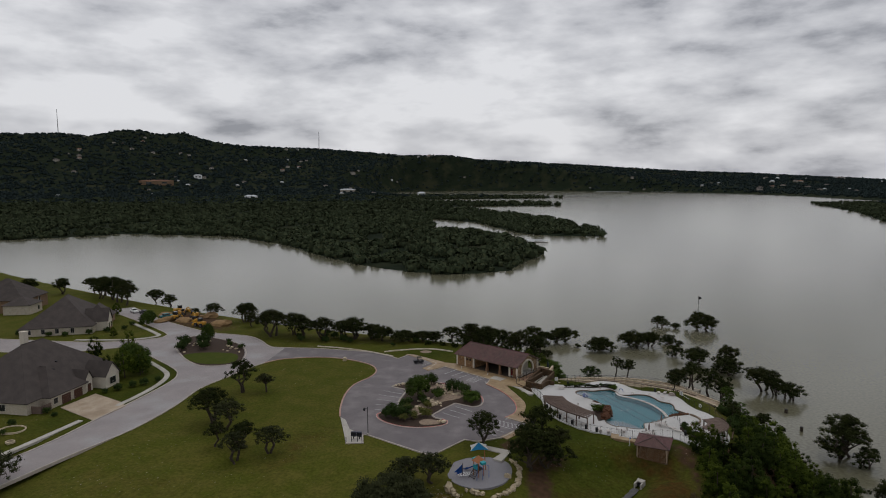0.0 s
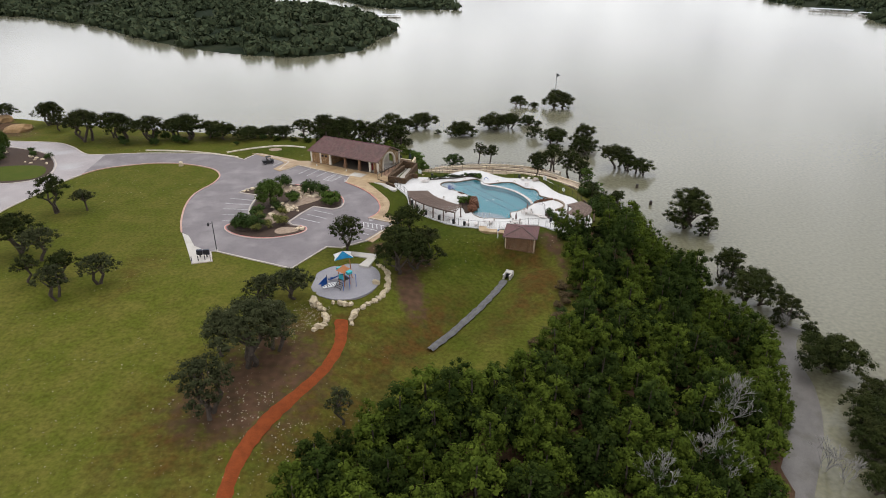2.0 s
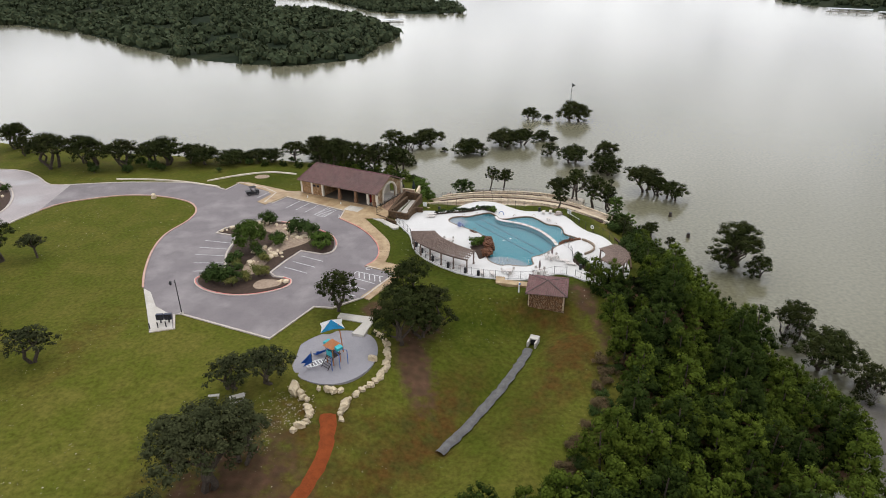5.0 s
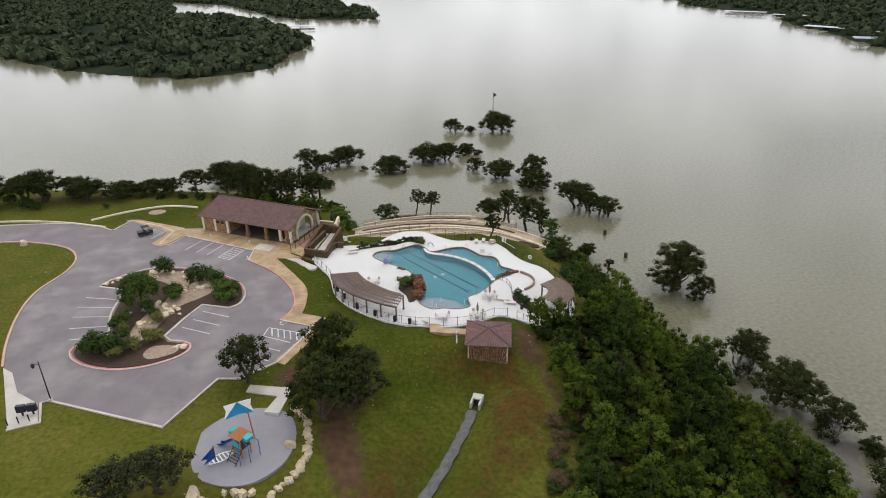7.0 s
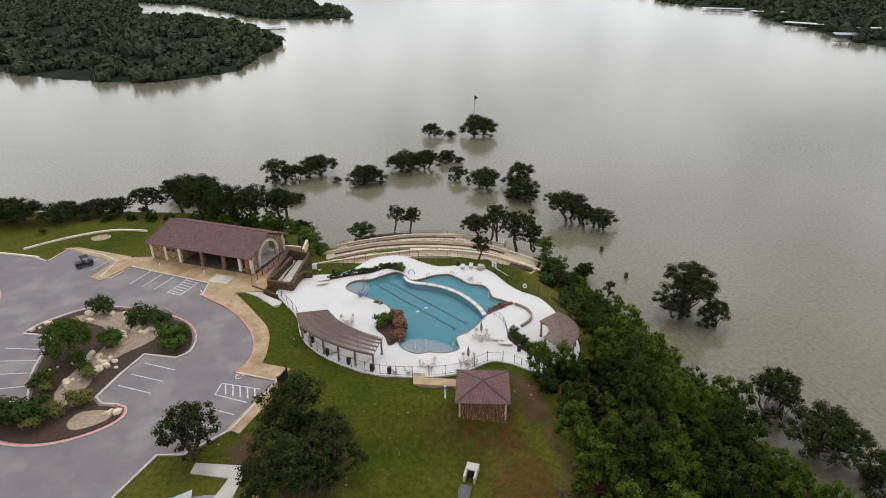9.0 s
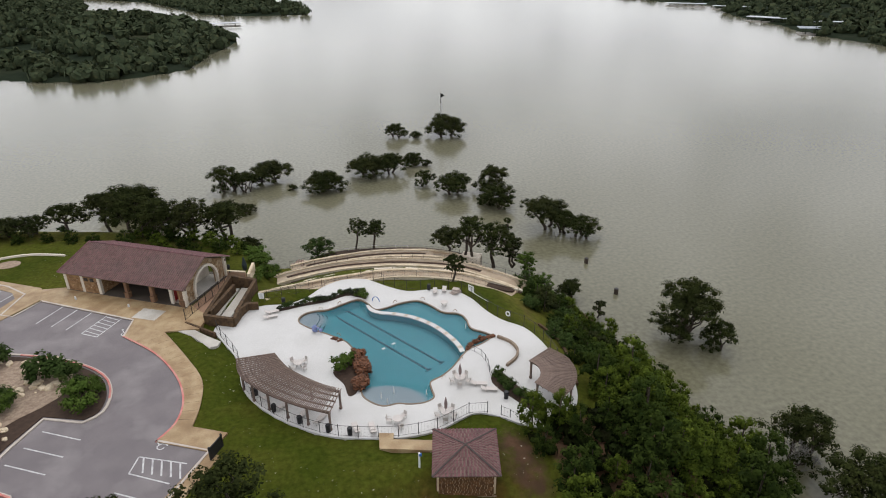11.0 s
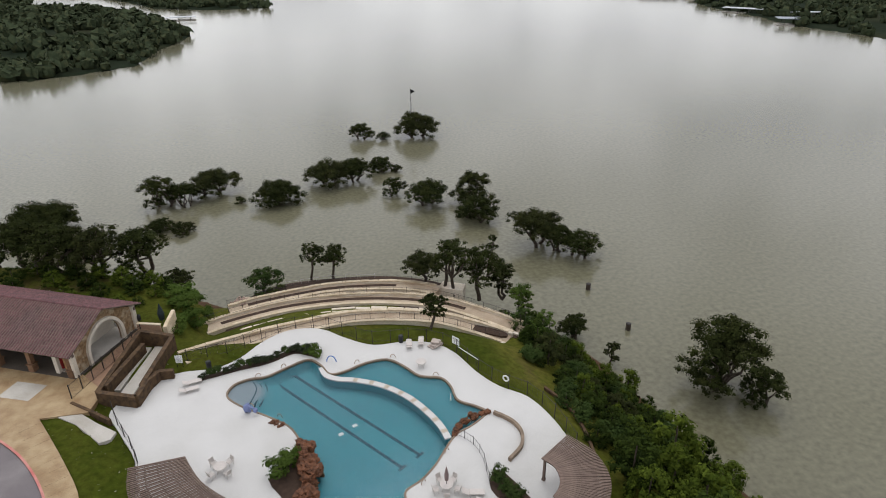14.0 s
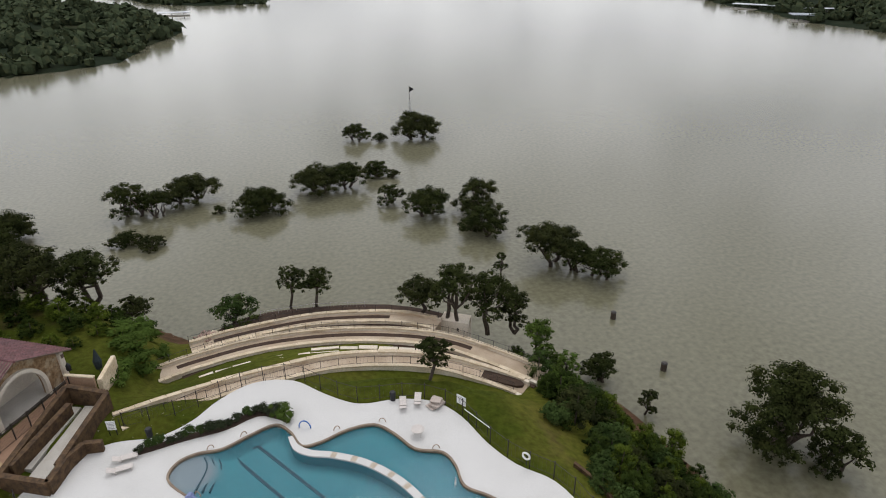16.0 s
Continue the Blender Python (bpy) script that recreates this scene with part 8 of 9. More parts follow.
def hip_roof(parent, x0, y0, x1, y1, z, rise, mat, over=0.5, gable=None):
    """A hipped roof over a rectangle; gable: a side that ends upright."""
    x0, y0, x1, y1 = x0 - over, y0 - over, x1 + over, y1 + over
    w, d = x1 - x0, y1 - y0
    if w > d:
        a, b = (x0 + (0.0 if gable == "w" else d / 2), (y0 + y1) / 2), (x1 - (0.0 if gable == "e" else d / 2), (y0 + y1) / 2)
    else:
        a, b = ((x0 + x1) / 2, y0 + (0.0 if gable == "s" else w / 2)), ((x0 + x1) / 2, y1 - (0.0 if gable == "n" else w / 2))
    bm = bmesh.new()
    c = [bm.verts.new((x, y, z)) for x, y in ((x0, y0), (x1, y0), (x1, y1), (x0, y1))]
    r = [bm.verts.new((*p, z + rise)) for p in (a, b)]
    if w > d:
        fs = ((c[0], c[1], r[1], r[0]), (c[2], c[3], r[0], r[1]), (c[1], c[2], r[1]), (c[3], c[0], r[0]))
    else:
        fs = ((c[1], c[2], r[1], r[0]), (c[3], c[0], r[0], r[1]), (c[0], c[1], r[0]), (c[2], c[3], r[1]))
    for f in fs:
        bm.faces.new(f)
    bm.normal_update()
    bmesh.ops.solidify(bm, geom=list(bm.faces), thickness=0.18)
    roof = part("roof", bm, mat, parent, "grey-brown shingle hipped roof")
    bm = bmesh.new()
    rod(bm, (*a, z + rise + 0.02), (*b, z + rise + 0.02), 0.12, 0.12, 6)
    part("ridge", bm, mat, roof)
    return roof


def wall_block(parent, x0, y0, x1, y1, h, mat):
    bm = bmesh.new()
    box(bm, ((x0 + x1) / 2, (y0 + y1) / 2, -0.5), (x1 - x0, y1 - y0, h + 0.5))
    return part("wall", bm, mat, parent)


def opening(parent, x, y, z, w, h, side, kind="window", mat=None):
    """A window or door on a wall that faces +x ('e') or -y ('s')."""
    turn = 90 if side == "e" else 0
    bm = bmesh.new()
    box(bm, (x, y, z), (w + 0.24, 0.14, h + 0.24), turn, 0.02)
    frame_ob = part(kind, bm, M_TRIM, parent)
    n = Vector((0.09, 0, 0)) if side == "e" else Vector((0, -0.09, 0))
    if kind == "window":
        for k in (-0.25, 0.25):
            off = Vector((0, k * w, 0)) if side == "e" else Vector((k * w, 0, 0))
            bm = bmesh.new()
            box(bm, (x + n.x + off.x, y + n.y + off.y, z + 0.12), (w * 0.46, 0.05, h), turn)
            part("pane", bm, M_PANE, frame_ob)
    else:
        for k in range(4):
            bm = bmesh.new()
            box(bm, (x + n.x, y + n.y, z + 0.08 + k * h / 4), (w, 0.06, h / 4 - 0.03), turn)
            part("panel", bm, mat or M_DOORWOOD, frame_ob)


def gable_front(parent, x, y, w, depth, h, rise, mat, side="e"):
    """A gabled bay with its own little roof, looking along +x."""
    bm = bmesh.new()
    prof = [(-w / 2, -0.4), (w / 2, -0.4), (w / 2, h), (0, h + rise), (-w / 2, h)]
    f0 = [bm.verts.new((x, y + a, z)) for a, z in prof]
    f1 = [bm.verts.new((x - depth, y + a, z)) for a, z in prof]
    bm.faces.new(f0)
    bm.faces.new(f1[::-1])
    for i in range(5):
        bm.faces.new((f0[i], f1[i], f1[(i + 1) % 5], f0[(i + 1) % 5]))
    part("gable_wall", bm, mat, parent)
    bm = bmesh.new()
    s = 1 + 0.9 / w
    a = [bm.verts.new(p) for p in ((x + 0.35, y - w / 2 * s, h - 0.12), (x + 0.35, y, h + rise + 0.06), (x - depth - 2, y, h + rise + 0.06), (x - depth - 2, y - w / 2 * s, h - 0.12))]
    b = [bm.verts.new(p) for p in ((x + 0.35, y + w / 2 * s, h - 0.12), (x - depth - 2, y + w / 2 * s, h - 0.12))]
    bm.faces.new(a)
    bm.faces.new((a[1], b[0], b[1], a[2]))
    bm.normal_update()
    bmesh.ops.solidify(bm, geom=list(bm.faces), thickness=0.15)
    part("gable_roof", bm, M_SHINGLE, parent)


M_HOUSE = material("cream_limestone_wall", (0.52, 0.46, 0.37), (0.44, 0.385, 0.30), 0.85, 1.2, 5.0, 0.2)
M_HOUSE_BROWN = material("tan_brick_wall", (0.24, 0.155, 0.09), (0.18, 0.11, 0.065), 0.85, 1.4, 5.0, 0.2)
# the near house, with its drive
h1 = thing("house", (-121, 136, LOT_Z), "single-storey cream stone house with a hipped shingle roof", "house", "houses along the street", turn=4)
wall_block(h1, -27, -4, -2.2, 28, 3.1, M_HOUSE)
wall_block(h1, -12, 0.6, 0.0, 12.6, 3.1, M_HOUSE)
hip_roof(h1, -27, -4, -2.2, 28, 3.0, 10.4, M_SHINGLE)
hip_roof(h1, -14, 0.6, 0.0, 12.6, 2.98, 5.6, M_SHINGLE)
gable_front(h1, 2.6, 19.2, 5.2, 5.0, 3.4, 3.4, M_STUCCO)
gable_front(h1, -0.4, 14.0, 2.6, 3.0, 3.4, 2.4, M_STUCCO)
opening(h1, 2.62, 19.2, 0.8, 2.2, 1.7, "e")
opening(h1, -0.35, 14.0, 0.0, 1.1, 2.2, "e", "door")
opening(h1, 0.02, 9.6, 0.0, 2.9, 2.3, "e", "garage_door")
opening(h1, 0.02, 5.6, 0.0, 2.9, 2.3, "e", "garage_door")
opening(h1, 0.02, 2.2, 0.9, 1.3, 1.3, "e")
for x in (-22, -18, -9):
    opening(h1, x, -4.02, 0.7, 1.8, 1.5, "s")
bm = bmesh.new()
box(bm, (-20, 15, 8.2), (1.6, 1.3, 6.8), bevel=0.04)
box(bm, (-20, 15, 15.0), (1.8, 1.5, 0.2), bevel=0.03)
part("chimney", bm, M_STUCCO, h1)
for x, y, z in ((-6.0, 8.8, 7.0), (-8.2, 12.2, 8.0)):
    bm = bmesh.new()
    box(bm, (x, y, z), (0.4, 0.4, 0.5))
    part("roof_vent", bm, M_BLACK, h1)
bm = bmesh.new()
strip(bm, [(-12, -3.4), (-6, -3.0), (0.2, -2.6), (0.4, 0.4)], 0.06, -0.06, 0, 1.9)
tagged(part("garden_fence", bm, M_WOOD, h1), "dark timber garden fence")
# the house across the side street
h2 = thing("house", (-172, 212, LOT_Z), "cream and tan house with a broad shingle roof", "house", "houses along the street", turn=28)
wall_block(h2, -27, -7, -3.5, 20, 3.0, M_HOUSE)
hip_roof(h2, -27, -7, -3.5, 20, 2.9, 9.6, M_SHINGLE)
gable_front(h2, 0.6, 0.4, 6.0, 6.0, 3.6, 4.4, M_STUCCO)
opening(h2, 0.62, -0.9, 0.6, 1.1, 1.8, "e")
opening(h2, 0.62, 1.9, 0.6, 1.1, 1.8, "e")
bm = bmesh.new()
box(bm, (0.66, 0.4, -0.3), (0.1, 5.9, 1.0))
part("brick_base", bm, M_HOUSE_BROWN, h2, "tan brick base course")
wall_block(h2, -10, 6, -1.6, 17, 3.0, M_HOUSE_BROWN)
hip_roof(h2, -10, 6, -1.6, 17, 2.92, 5.0, M_SHINGLE)
for x in (-24, -19.5, -15, -10):
    opening(h2, x, -7.02, 0.7, 1.2, 1.7, "s")
# the tall house behind
h3 = thing("house", (-232, 236, LOT_Z), "tall tan brick house with a shingle roof", "house", "houses along the street", turn=20)
wall_block(h3, -22, -8, 0, 12, 5.6, M_HOUSE_BROWN)
hip_roof(h3, -22, -8, 0, 12, 5.5, 8.0, M_SHINGLE)
wall_block(h3, -6, -12, 4.5, -2, 4.2, M_HOUSE)
hip_roof(h3, -6, -12, 4.5, -2, 4.1, 3.0, M_SHINGLE)
for y in (-5, 0, 5):
    opening(h3, 0.02 if y > -2 else 4.52, y, 3.2 if y > -2 else 1.0, 1.2, 1.6, "e")
# gardens
for x, y, s in ((-112.0, 158.0, 1.6), (-113.6, 155.4, 1.4), (-115.6, 152.2, 1.5), (-117.2, 149.8, 1.1), (-110.6, 161.5, 1.1), (-119.6, 134.2, 1.3), (-116.4, 133.0, 0.9), (-121.0, 126.0, 1.2), (-118.4, 121.4, 0.9),
                (-168, 207, 1.6), (-172, 203, 1.6), (-178, 198.4, 1.5), (-184, 197, 1.4), (-190, 196, 1.4), (-196, 196, 1.5), (-164.6, 212, 1.4), (-166.5, 218, 1.5)):
    ob = copy_thing(next(o for o in bpy.data.objects if o.name.startswith("shrub") and o.get("group") == "shrubs in the island"), pose(0, 0, 0))
    ob.matrix_basis = pose(x, y, LOT_Z + 0.05, 0, 0, rng.uniform(0, 360)) @ Matrix.Diagonal((s, s, s, 1))
    tagged(ob, "clipped dark shrub in a front garden", "shrub", "garden shrubs")
for x, y, s in ((-123.0, 169.5, 1.25), (-127.0, 171.5, 1.3), (-119.6, 166.5, 1.0), (-163.6, 224, 0.9), (-159, 217, 1.0)):
    ob = copy_thing(isle_tree, pose(0, 0, 0))
    ob.matrix_basis = pose(x, y, LOT_Z, 0, 0, rng.uniform(0, 360)) @ Matrix.Diagonal((0.9 * s, 0.9 * s, s, 1))
    tagged(ob, "dense dark garden tree beside a house", "tree", "garden trees")
for cx, cy, r0 in ((-118.5, 124, 2.2), (-117.6, 112, 2.6), (-113.0, 118.5, 0.7)):
    bm = bmesh.new()
    strip(bm, [(cx + r0 * 1.3 * math.cos(a), cy + r0 * math.sin(a)) for a in np.linspace(0, 2 * math.pi, 20)[:-1]], 0.12, -0.12, LOT_Z - 0.1, LOT_Z + 0.3, True)
    tagged(part("bed_edging", bm, M_LIMESTONE, label="pale stone edging of a garden bed"), category="edging", kind="structure")


# ---------------------------------------------------------------- machines and cars by the water
def digger(x, y, turn, s=1.0):
    root = thing("excavator", (x, y, LOT_Z + 0.05), "yellow tracked excavator parked on bare earth", "excavator", "parked machines", turn)
    for sy in (-1.0, 1.0):
        bm = bmesh.new()
        box(bm, (0, sy, 0), (3.4, 0.55, 0.8), bevel=0.25)
        part("track", bm, M_BLACK, root)
    bm = bmesh.new()
    box(bm, (-0.4, 0, 0.8), (3.0, 2.4, 1.0), bevel=0.15)
    box(bm, (-1.3, 0, 1.8), (1.2, 2.3, 0.5), bevel=0.12)
    part("body", bm, M_YELLOW, root)
    bm = bmesh.new()
    box(bm, (0.5, 0.6, 1.75), (1.3, 1.1, 1.4), bevel=0.1)
    part("cab", bm, M_PANE, root)
    bm = bmesh.new()
    for a, b, r in (((0.9, -0.4, 1.6), (3.0, -0.4, 4.2), 0.24), ((3.0, -0.4, 4.2), (5.0, -0.4, 2.6), 0.2)):
        rod(bm, a, b, r, r * 0.8, 6)
    part("boom", bm, M_YELLOW, root)
    bm = bmesh.new()
    box(bm, (5.1, -0.4, 1.7), (0.9, 1.1, 0.9), bevel=0.15)
    part("bucket", bm, M_DARK, root)
    root.scale = (s, s, s)


def loader(x, y, turn):
    root = thing("wheel_loader", (x, y, LOT_Z + 0.05), "yellow wheel loader parked on bare earth", "loader", "parked machines", turn)
    bm = bmesh.new()
    box(bm, (-1.0, 0, 0.9), (2.8, 1.9, 1.2), bevel=0.2)
    box(bm, (1.4, 0, 0.8), (1.6, 1.3, 0.8), bevel=0.15)
    part("body", bm, M_YELLOW, root)
    bm = bmesh.new()
    box(bm, (0.2, 0, 1.9), (1.4, 1.5, 1.4), bevel=0.1)
    part("cab", bm, M_PANE, root)
    bm = bmesh.new()
    for sy in (-0.6, 0.6):
        rod(bm, (1.2, sy, 1.7), (3.2, sy, 0.8), 0.14, 0.14, 6)
    box(bm, (3.6, 0, 0.2), (1.0, 2.6, 1.0), bevel=0.2)
    part("bucket", bm, M_YELLOW, root)
    for sx in (-1.5, 1.6):
        for sy in (-1.1, 1.1):
            wheel(root, sx, sy, 0.75, 0.55)


digger(-144, 226, 150)
digger(-152, 236, 200, 0.9)
digger(-160, 239, 20, 0.85)
loader(-139.5, 222.5, 160)
loader(-157, 231, 100)
loader(-164, 243, 60)
bm = bmesh.new()
for x, y, s in ((-160, 228, 2.6), (-151, 229.5, 2.2), (-134, 227, 2.8), (-166, 236.5, 2.0), (-147, 239, 2.4)):
    rock(bm, (x, y, LOT_Z + 0.2), (s * 3.4, s * 2.4, s * 1.1), int(-x), 0.5)
tagged(part("soil_heap", bm, material("tan_soil", (0.30, 0.19, 0.09), (0.22, 0.135, 0.06), 0.95, 0.8, 4.0, 0.5), label="heaps of tan soil among the machines"), category="soil heap", kind="stuff")


def car(x, y, turn, paint, name="car", label="", bed=False):
    root = thing(name, (x, y, ROAD_Z), label, "car", "parked cars", turn)
    bm = bmesh.new()
    box(bm, (0, 0, 0.35), (5.2, 1.9, 0.75), bevel=0.18)
    part("body", bm, paint, root)
    bm = bmesh.new()
    box(bm, (0.3 if bed else -0.2, 0, 1.05), (2.0 if bed else 2.8, 1.7, 0.7), bevel=0.25)
    cabin = part("cabin", bm, M_PANE, root)
    bm = bmesh.new()
    box(bm, (0.3 if bed else -0.2, 0, 1.7), (1.5 if bed else 2.2, 1.45, 0.08), bevel=0.03)
    part("roof", bm, paint, cabin)
    for sx in (-1.6, 1.6):
        for sy in (-0.85, 0.85):
            wheel(root, sx, sy, 0.38)


car(-183, 239, 150, M_WHITE, "pickup_truck", "white pickup truck parked by the street's end", True)
car(-177, 237.5, 155, M_BLACK, "car", "black car parked by the street's end")
car(-169.5, 233.2, 145, M_BLACK, "pickup_truck", "dark pickup truck parked by the street's end", True)
car(-163, 233.4, 60, plain("teal_car_paint", (0.02, 0.16, 0.18), 0.4), "car", "teal car parked near the machines")


# ---------------------------------------------------------------- pool furniture
def patio_set(x, y, turn, chairs, umbrella, label):
    root = thing("patio_table", (x, y, DECK_Z), label, "table", "tables by the pool", turn)
    bm = bmesh.new()
    bmesh.ops.create_cone(bm, cap_ends=True, segments=18, radius1=0.6, radius2=0.6, depth=0.04, matrix=pose(0, 0, 0.72))
    part("tabletop", bm, M_PLASTIC, root)
    for k in range(4):
        a = k * math.pi / 2 + 0.4
        bm = bmesh.new()
        rod(bm, (0.45 * math.cos(a), 0.45 * math.sin(a), 0), (0.3 * math.cos(a), 0.3 * math.sin(a), 0.72), 0.025, 0.025, 6)
        part("leg", bm, M_PLASTIC, root)
    if umbrella:
        u = thing("umbrella", (x, y, DECK_Z + 0.74), "closed grey-brown umbrella through the table", "umbrella", "closed umbrellas")
        bm = bmesh.new()
        rod(bm, (0, 0, -0.02), (0, 0, 2.0), 0.03, 0.02, 8)
        part("pole", bm, M_DARK, u)
        bm = bmesh.new()
        rod(bm, (0, 0, 0.45), (0, 0, 1.15), 0.17, 0.2, 10)
        rod(bm, (0, 0, 1.15), (0, 0, 2.0), 0.2, 0.03, 10)
        part("canopy", bm, M_CANVAS, u, "furled canvas canopy")
    for k in range(chairs):
        a = k * 2 * math.pi / chairs + 0.7
        if not PATIO_CHAIRS:
            c = thing("patio_chair", (0, 0, 0), "white plastic patio chair with arms", "chair", "chairs by the pool")
            bm = bmesh.new()
            box(bm, (0, 0, 0.4), (0.5, 0.5, 0.05), bevel=0.015)
            part("seat", bm, M_PLASTIC, c)
            bm = bmesh.new()
            box(bm, (0, 0.26, 0.45), (0.5, 0.05, 0.5), bevel=0.015, tilt=(-10, 0))
            part("backrest", bm, M_PLASTIC, c)
            for sx in (-0.23, 0.23):
                for sy in (-0.22, 0.22):
                    bm = bmesh.new()
                    rod(bm, (sx, sy, 0), (sx, sy, 0.4), 0.022, 0.022, 5)
                    part("leg", bm, M_PLASTIC, c)
                bm = bmesh.new()
                box(bm, (sx, 0.02, 0.6), (0.05, 0.48, 0.04))
                part("armrest", bm, M_PLASTIC, c)
            PATIO_CHAIRS.append(c)
            ob = c
        else:
            ob = copy_thing(PATIO_CHAIRS[0], pose(0, 0, 0))
        r = 1.0
        ob.matrix_basis = pose(x + r * math.cos(a), y + r * math.sin(a), DECK_Z, 0, 0, math.degrees(a) - 90)


PATIO_CHAIRS = []
patio_set(2.0, 166.8, 20, 4, False, "round white patio table on the deck")
patio_set(21.4, 159.4, 0, 5, True, "round white patio table under a closed umbrella")
patio_set(18.4, 153.6, 0, 5, True, "round white patio table under a closed umbrella")
patio_set(12.9, 153.6, 0, 3, False, "round white patio table near the fence")
patio_set(23.2, 177.6, 0, 0, False, "small white table on the deck")


def lounger(x, y, turn, first=[]):
    if not first:
        c = thing("sun_lounger", (0, 0, 0), "pale plastic sun lounger on the deck", "sun lounger", "loungers by the pool")
        bm = bmesh.new()
        box(bm, (0.25, 0, 0.28), (1.35, 0.66, 0.07), bevel=0.02)
        part("bed", bm, M_PLASTIC, c)
        bm = bmesh.new()
        box(bm, (-0.75, 0, 0.34), (0.75, 0.66, 0.06), bevel=0.02, tilt=(0, 25))
        part("backrest", bm, M_PLASTIC, c)
        for sx in (-0.4, 0.8):
            for sy in (-0.26, 0.26):
                bm = bmesh.new()
                box(bm, (sx, sy, 0), (0.06, 0.06, 0.29))
                part("leg", bm, M_PLASTIC, c)
        first.append(c)
        ob = c
    else:
        ob = copy_thing(first[0], pose(0, 0, 0))
    ob.matrix_basis = pose(x, y, DECK_Z, 0, 0, turn)


for x, y, a in ((-1.7, 181.1, 10), (-1.9, 179.8, 10), (23.6, 158.3, -15), (24.5, 157.0, -15), (22.7, 182.0, 80), (24.2, 182.2, 75), (8.2, 153.6, 100), (10.0, 153.2, 95), (4.4, 156.0, 55), (2.6, 157.4, 50), (0.4, 159.4, 48),
                (-1.4, 161.4, 40), (-2.8, 163.8, 20)):
    lounger(x, y, a)
heap = thing("furniture_stack", (25.7, 181.2, DECK_Z), "heap of stacked tan pool furniture", "stacked furniture", turn=30)
for k in range(5):
    bm = bmesh.new()
    box(bm, (0.12 * (k % 2), -0.1 * (k % 3), 0.16 * k), (1.7 - 0.2 * k, 1.0, 0.12), 8 * k, 0.03, (4 * (k % 2), 5))
    part("lounger", bm, plain("tan_sling_fabric", (0.46, 0.39, 0.34), 0.8), heap)
for x, y in ((21.9, 183.0), (-0.2, 183.6), (26.0, 155.2), (7.5, 152.9), (-4.2, 165.0), (-3.0, 162.2), (-0.8, 158.7), (2.1, 156.0), (5.2, 153.9)):
    b = thing("litter_bin", (x, y, DECK_Z), "black round litter bin by the fence", "litter bin", "bins by the fence")
    bm = bmesh.new()
    rod(bm, (0, 0, 0), (0, 0, 0.85), 0.26, 0.3, 12)
    part("body", bm, M_BLACK, b)
    bm = bmesh.new()
    rod(bm, (0, 0, 0.85), (0, 0, 0.98), 0.31, 0.24, 12)
    part("lid", bm, M_BLACK, b)
for x, y, a, w, h in ((27.9, 179.9, -55, 1.1, 1.0), (-3.4, 184.6, -10, 0.8, 1.0)):
    b = thing("notice_board", (x, y, DECK_Z), "white notice board fixed to the fence", "sign", "notice boards", a)
    bm = bmesh.new()
    box(bm, (0, 0, 0.65), (w, 0.05, h), bevel=0.01)
    part("board", bm, M_WHITE, b)
    bm = bmesh.new()
    for k in range(5):
        box(bm, (0, -0.03, 0.82 + 0.16 * k), (w * (0.75 - 0.1 * (k % 2)), 0.012, 0.05))
    part("print", bm, plain("grey_print", (0.3, 0.3, 0.32), 0.7), b)
    for sx in (-w * 0.4, w * 0.4):
        bm = bmesh.new()
        box(bm, (sx, 0.04, 0), (0.05, 0.05, 1.5))
        part("post", bm, M_BLACK, b)
ringb = thing("life_ring", (31.2, 171.6, DECK_Z), "white life ring hung on the fence", "life ring", turn=-50)
bm = bmesh.new()
pts = [Vector((0.32 * math.cos(a), 0, 1.15 + 0.32 * math.sin(a))) for a in np.linspace(0, 2 * math.pi, 17)]
for a, b in zip(pts, pts[1:]):
    rod(bm, a, b, 0.09, 0.09, 6)
part("ring", bm, M_WHITE, ringb)
bm = bmesh.new()
box(bm, (0, 0.1, 0), (0.06, 0.06, 1.55))
part("post", bm, M_BLACK, ringb)
hook = thing("rescue_pole", (28.6, 177.0, DECK_Z), "long white rescue pole on the fence", "pole", turn=-62)
bm = bmesh.new()
rod(bm, (-1.7, 0, 1.25), (1.7, 0, 1.15), 0.035, 0.035, 6)
part("pole", bm, M_WHITE, hook)
bm = bmesh.new()
for s in (-1.2, 1.2):
    box(bm, (s, 0.05, 0), (0.05, 0.05, 1.3))
part("bracket", bm, M_BLACK, hook)
lift = thing("pool_lift", (4.2, 174.6, DECK_Z), "blue-covered pool lift at the water's edge", "pool lift", turn=-40)
M_COVER = plain("pale_blue_cover", (0.20, 0.24, 0.42), 0.8)
bm = bmesh.new()
rock(bm, (0, 0, 0.55), (0.75, 0.65, 1.1), 9, 0.35)
part("cover", bm, M_COVER, lift)
bm = bmesh.new()
rod(bm, (0.1, 0, 0.9), (1.0, 0.1, 0.75), 0.13, 0.09, 8)
box(bm, (1.0, 0.1, 0.35), (0.4, 0.45, 0.42), bevel=0.08)
part("arm", bm, M_COVER, lift)
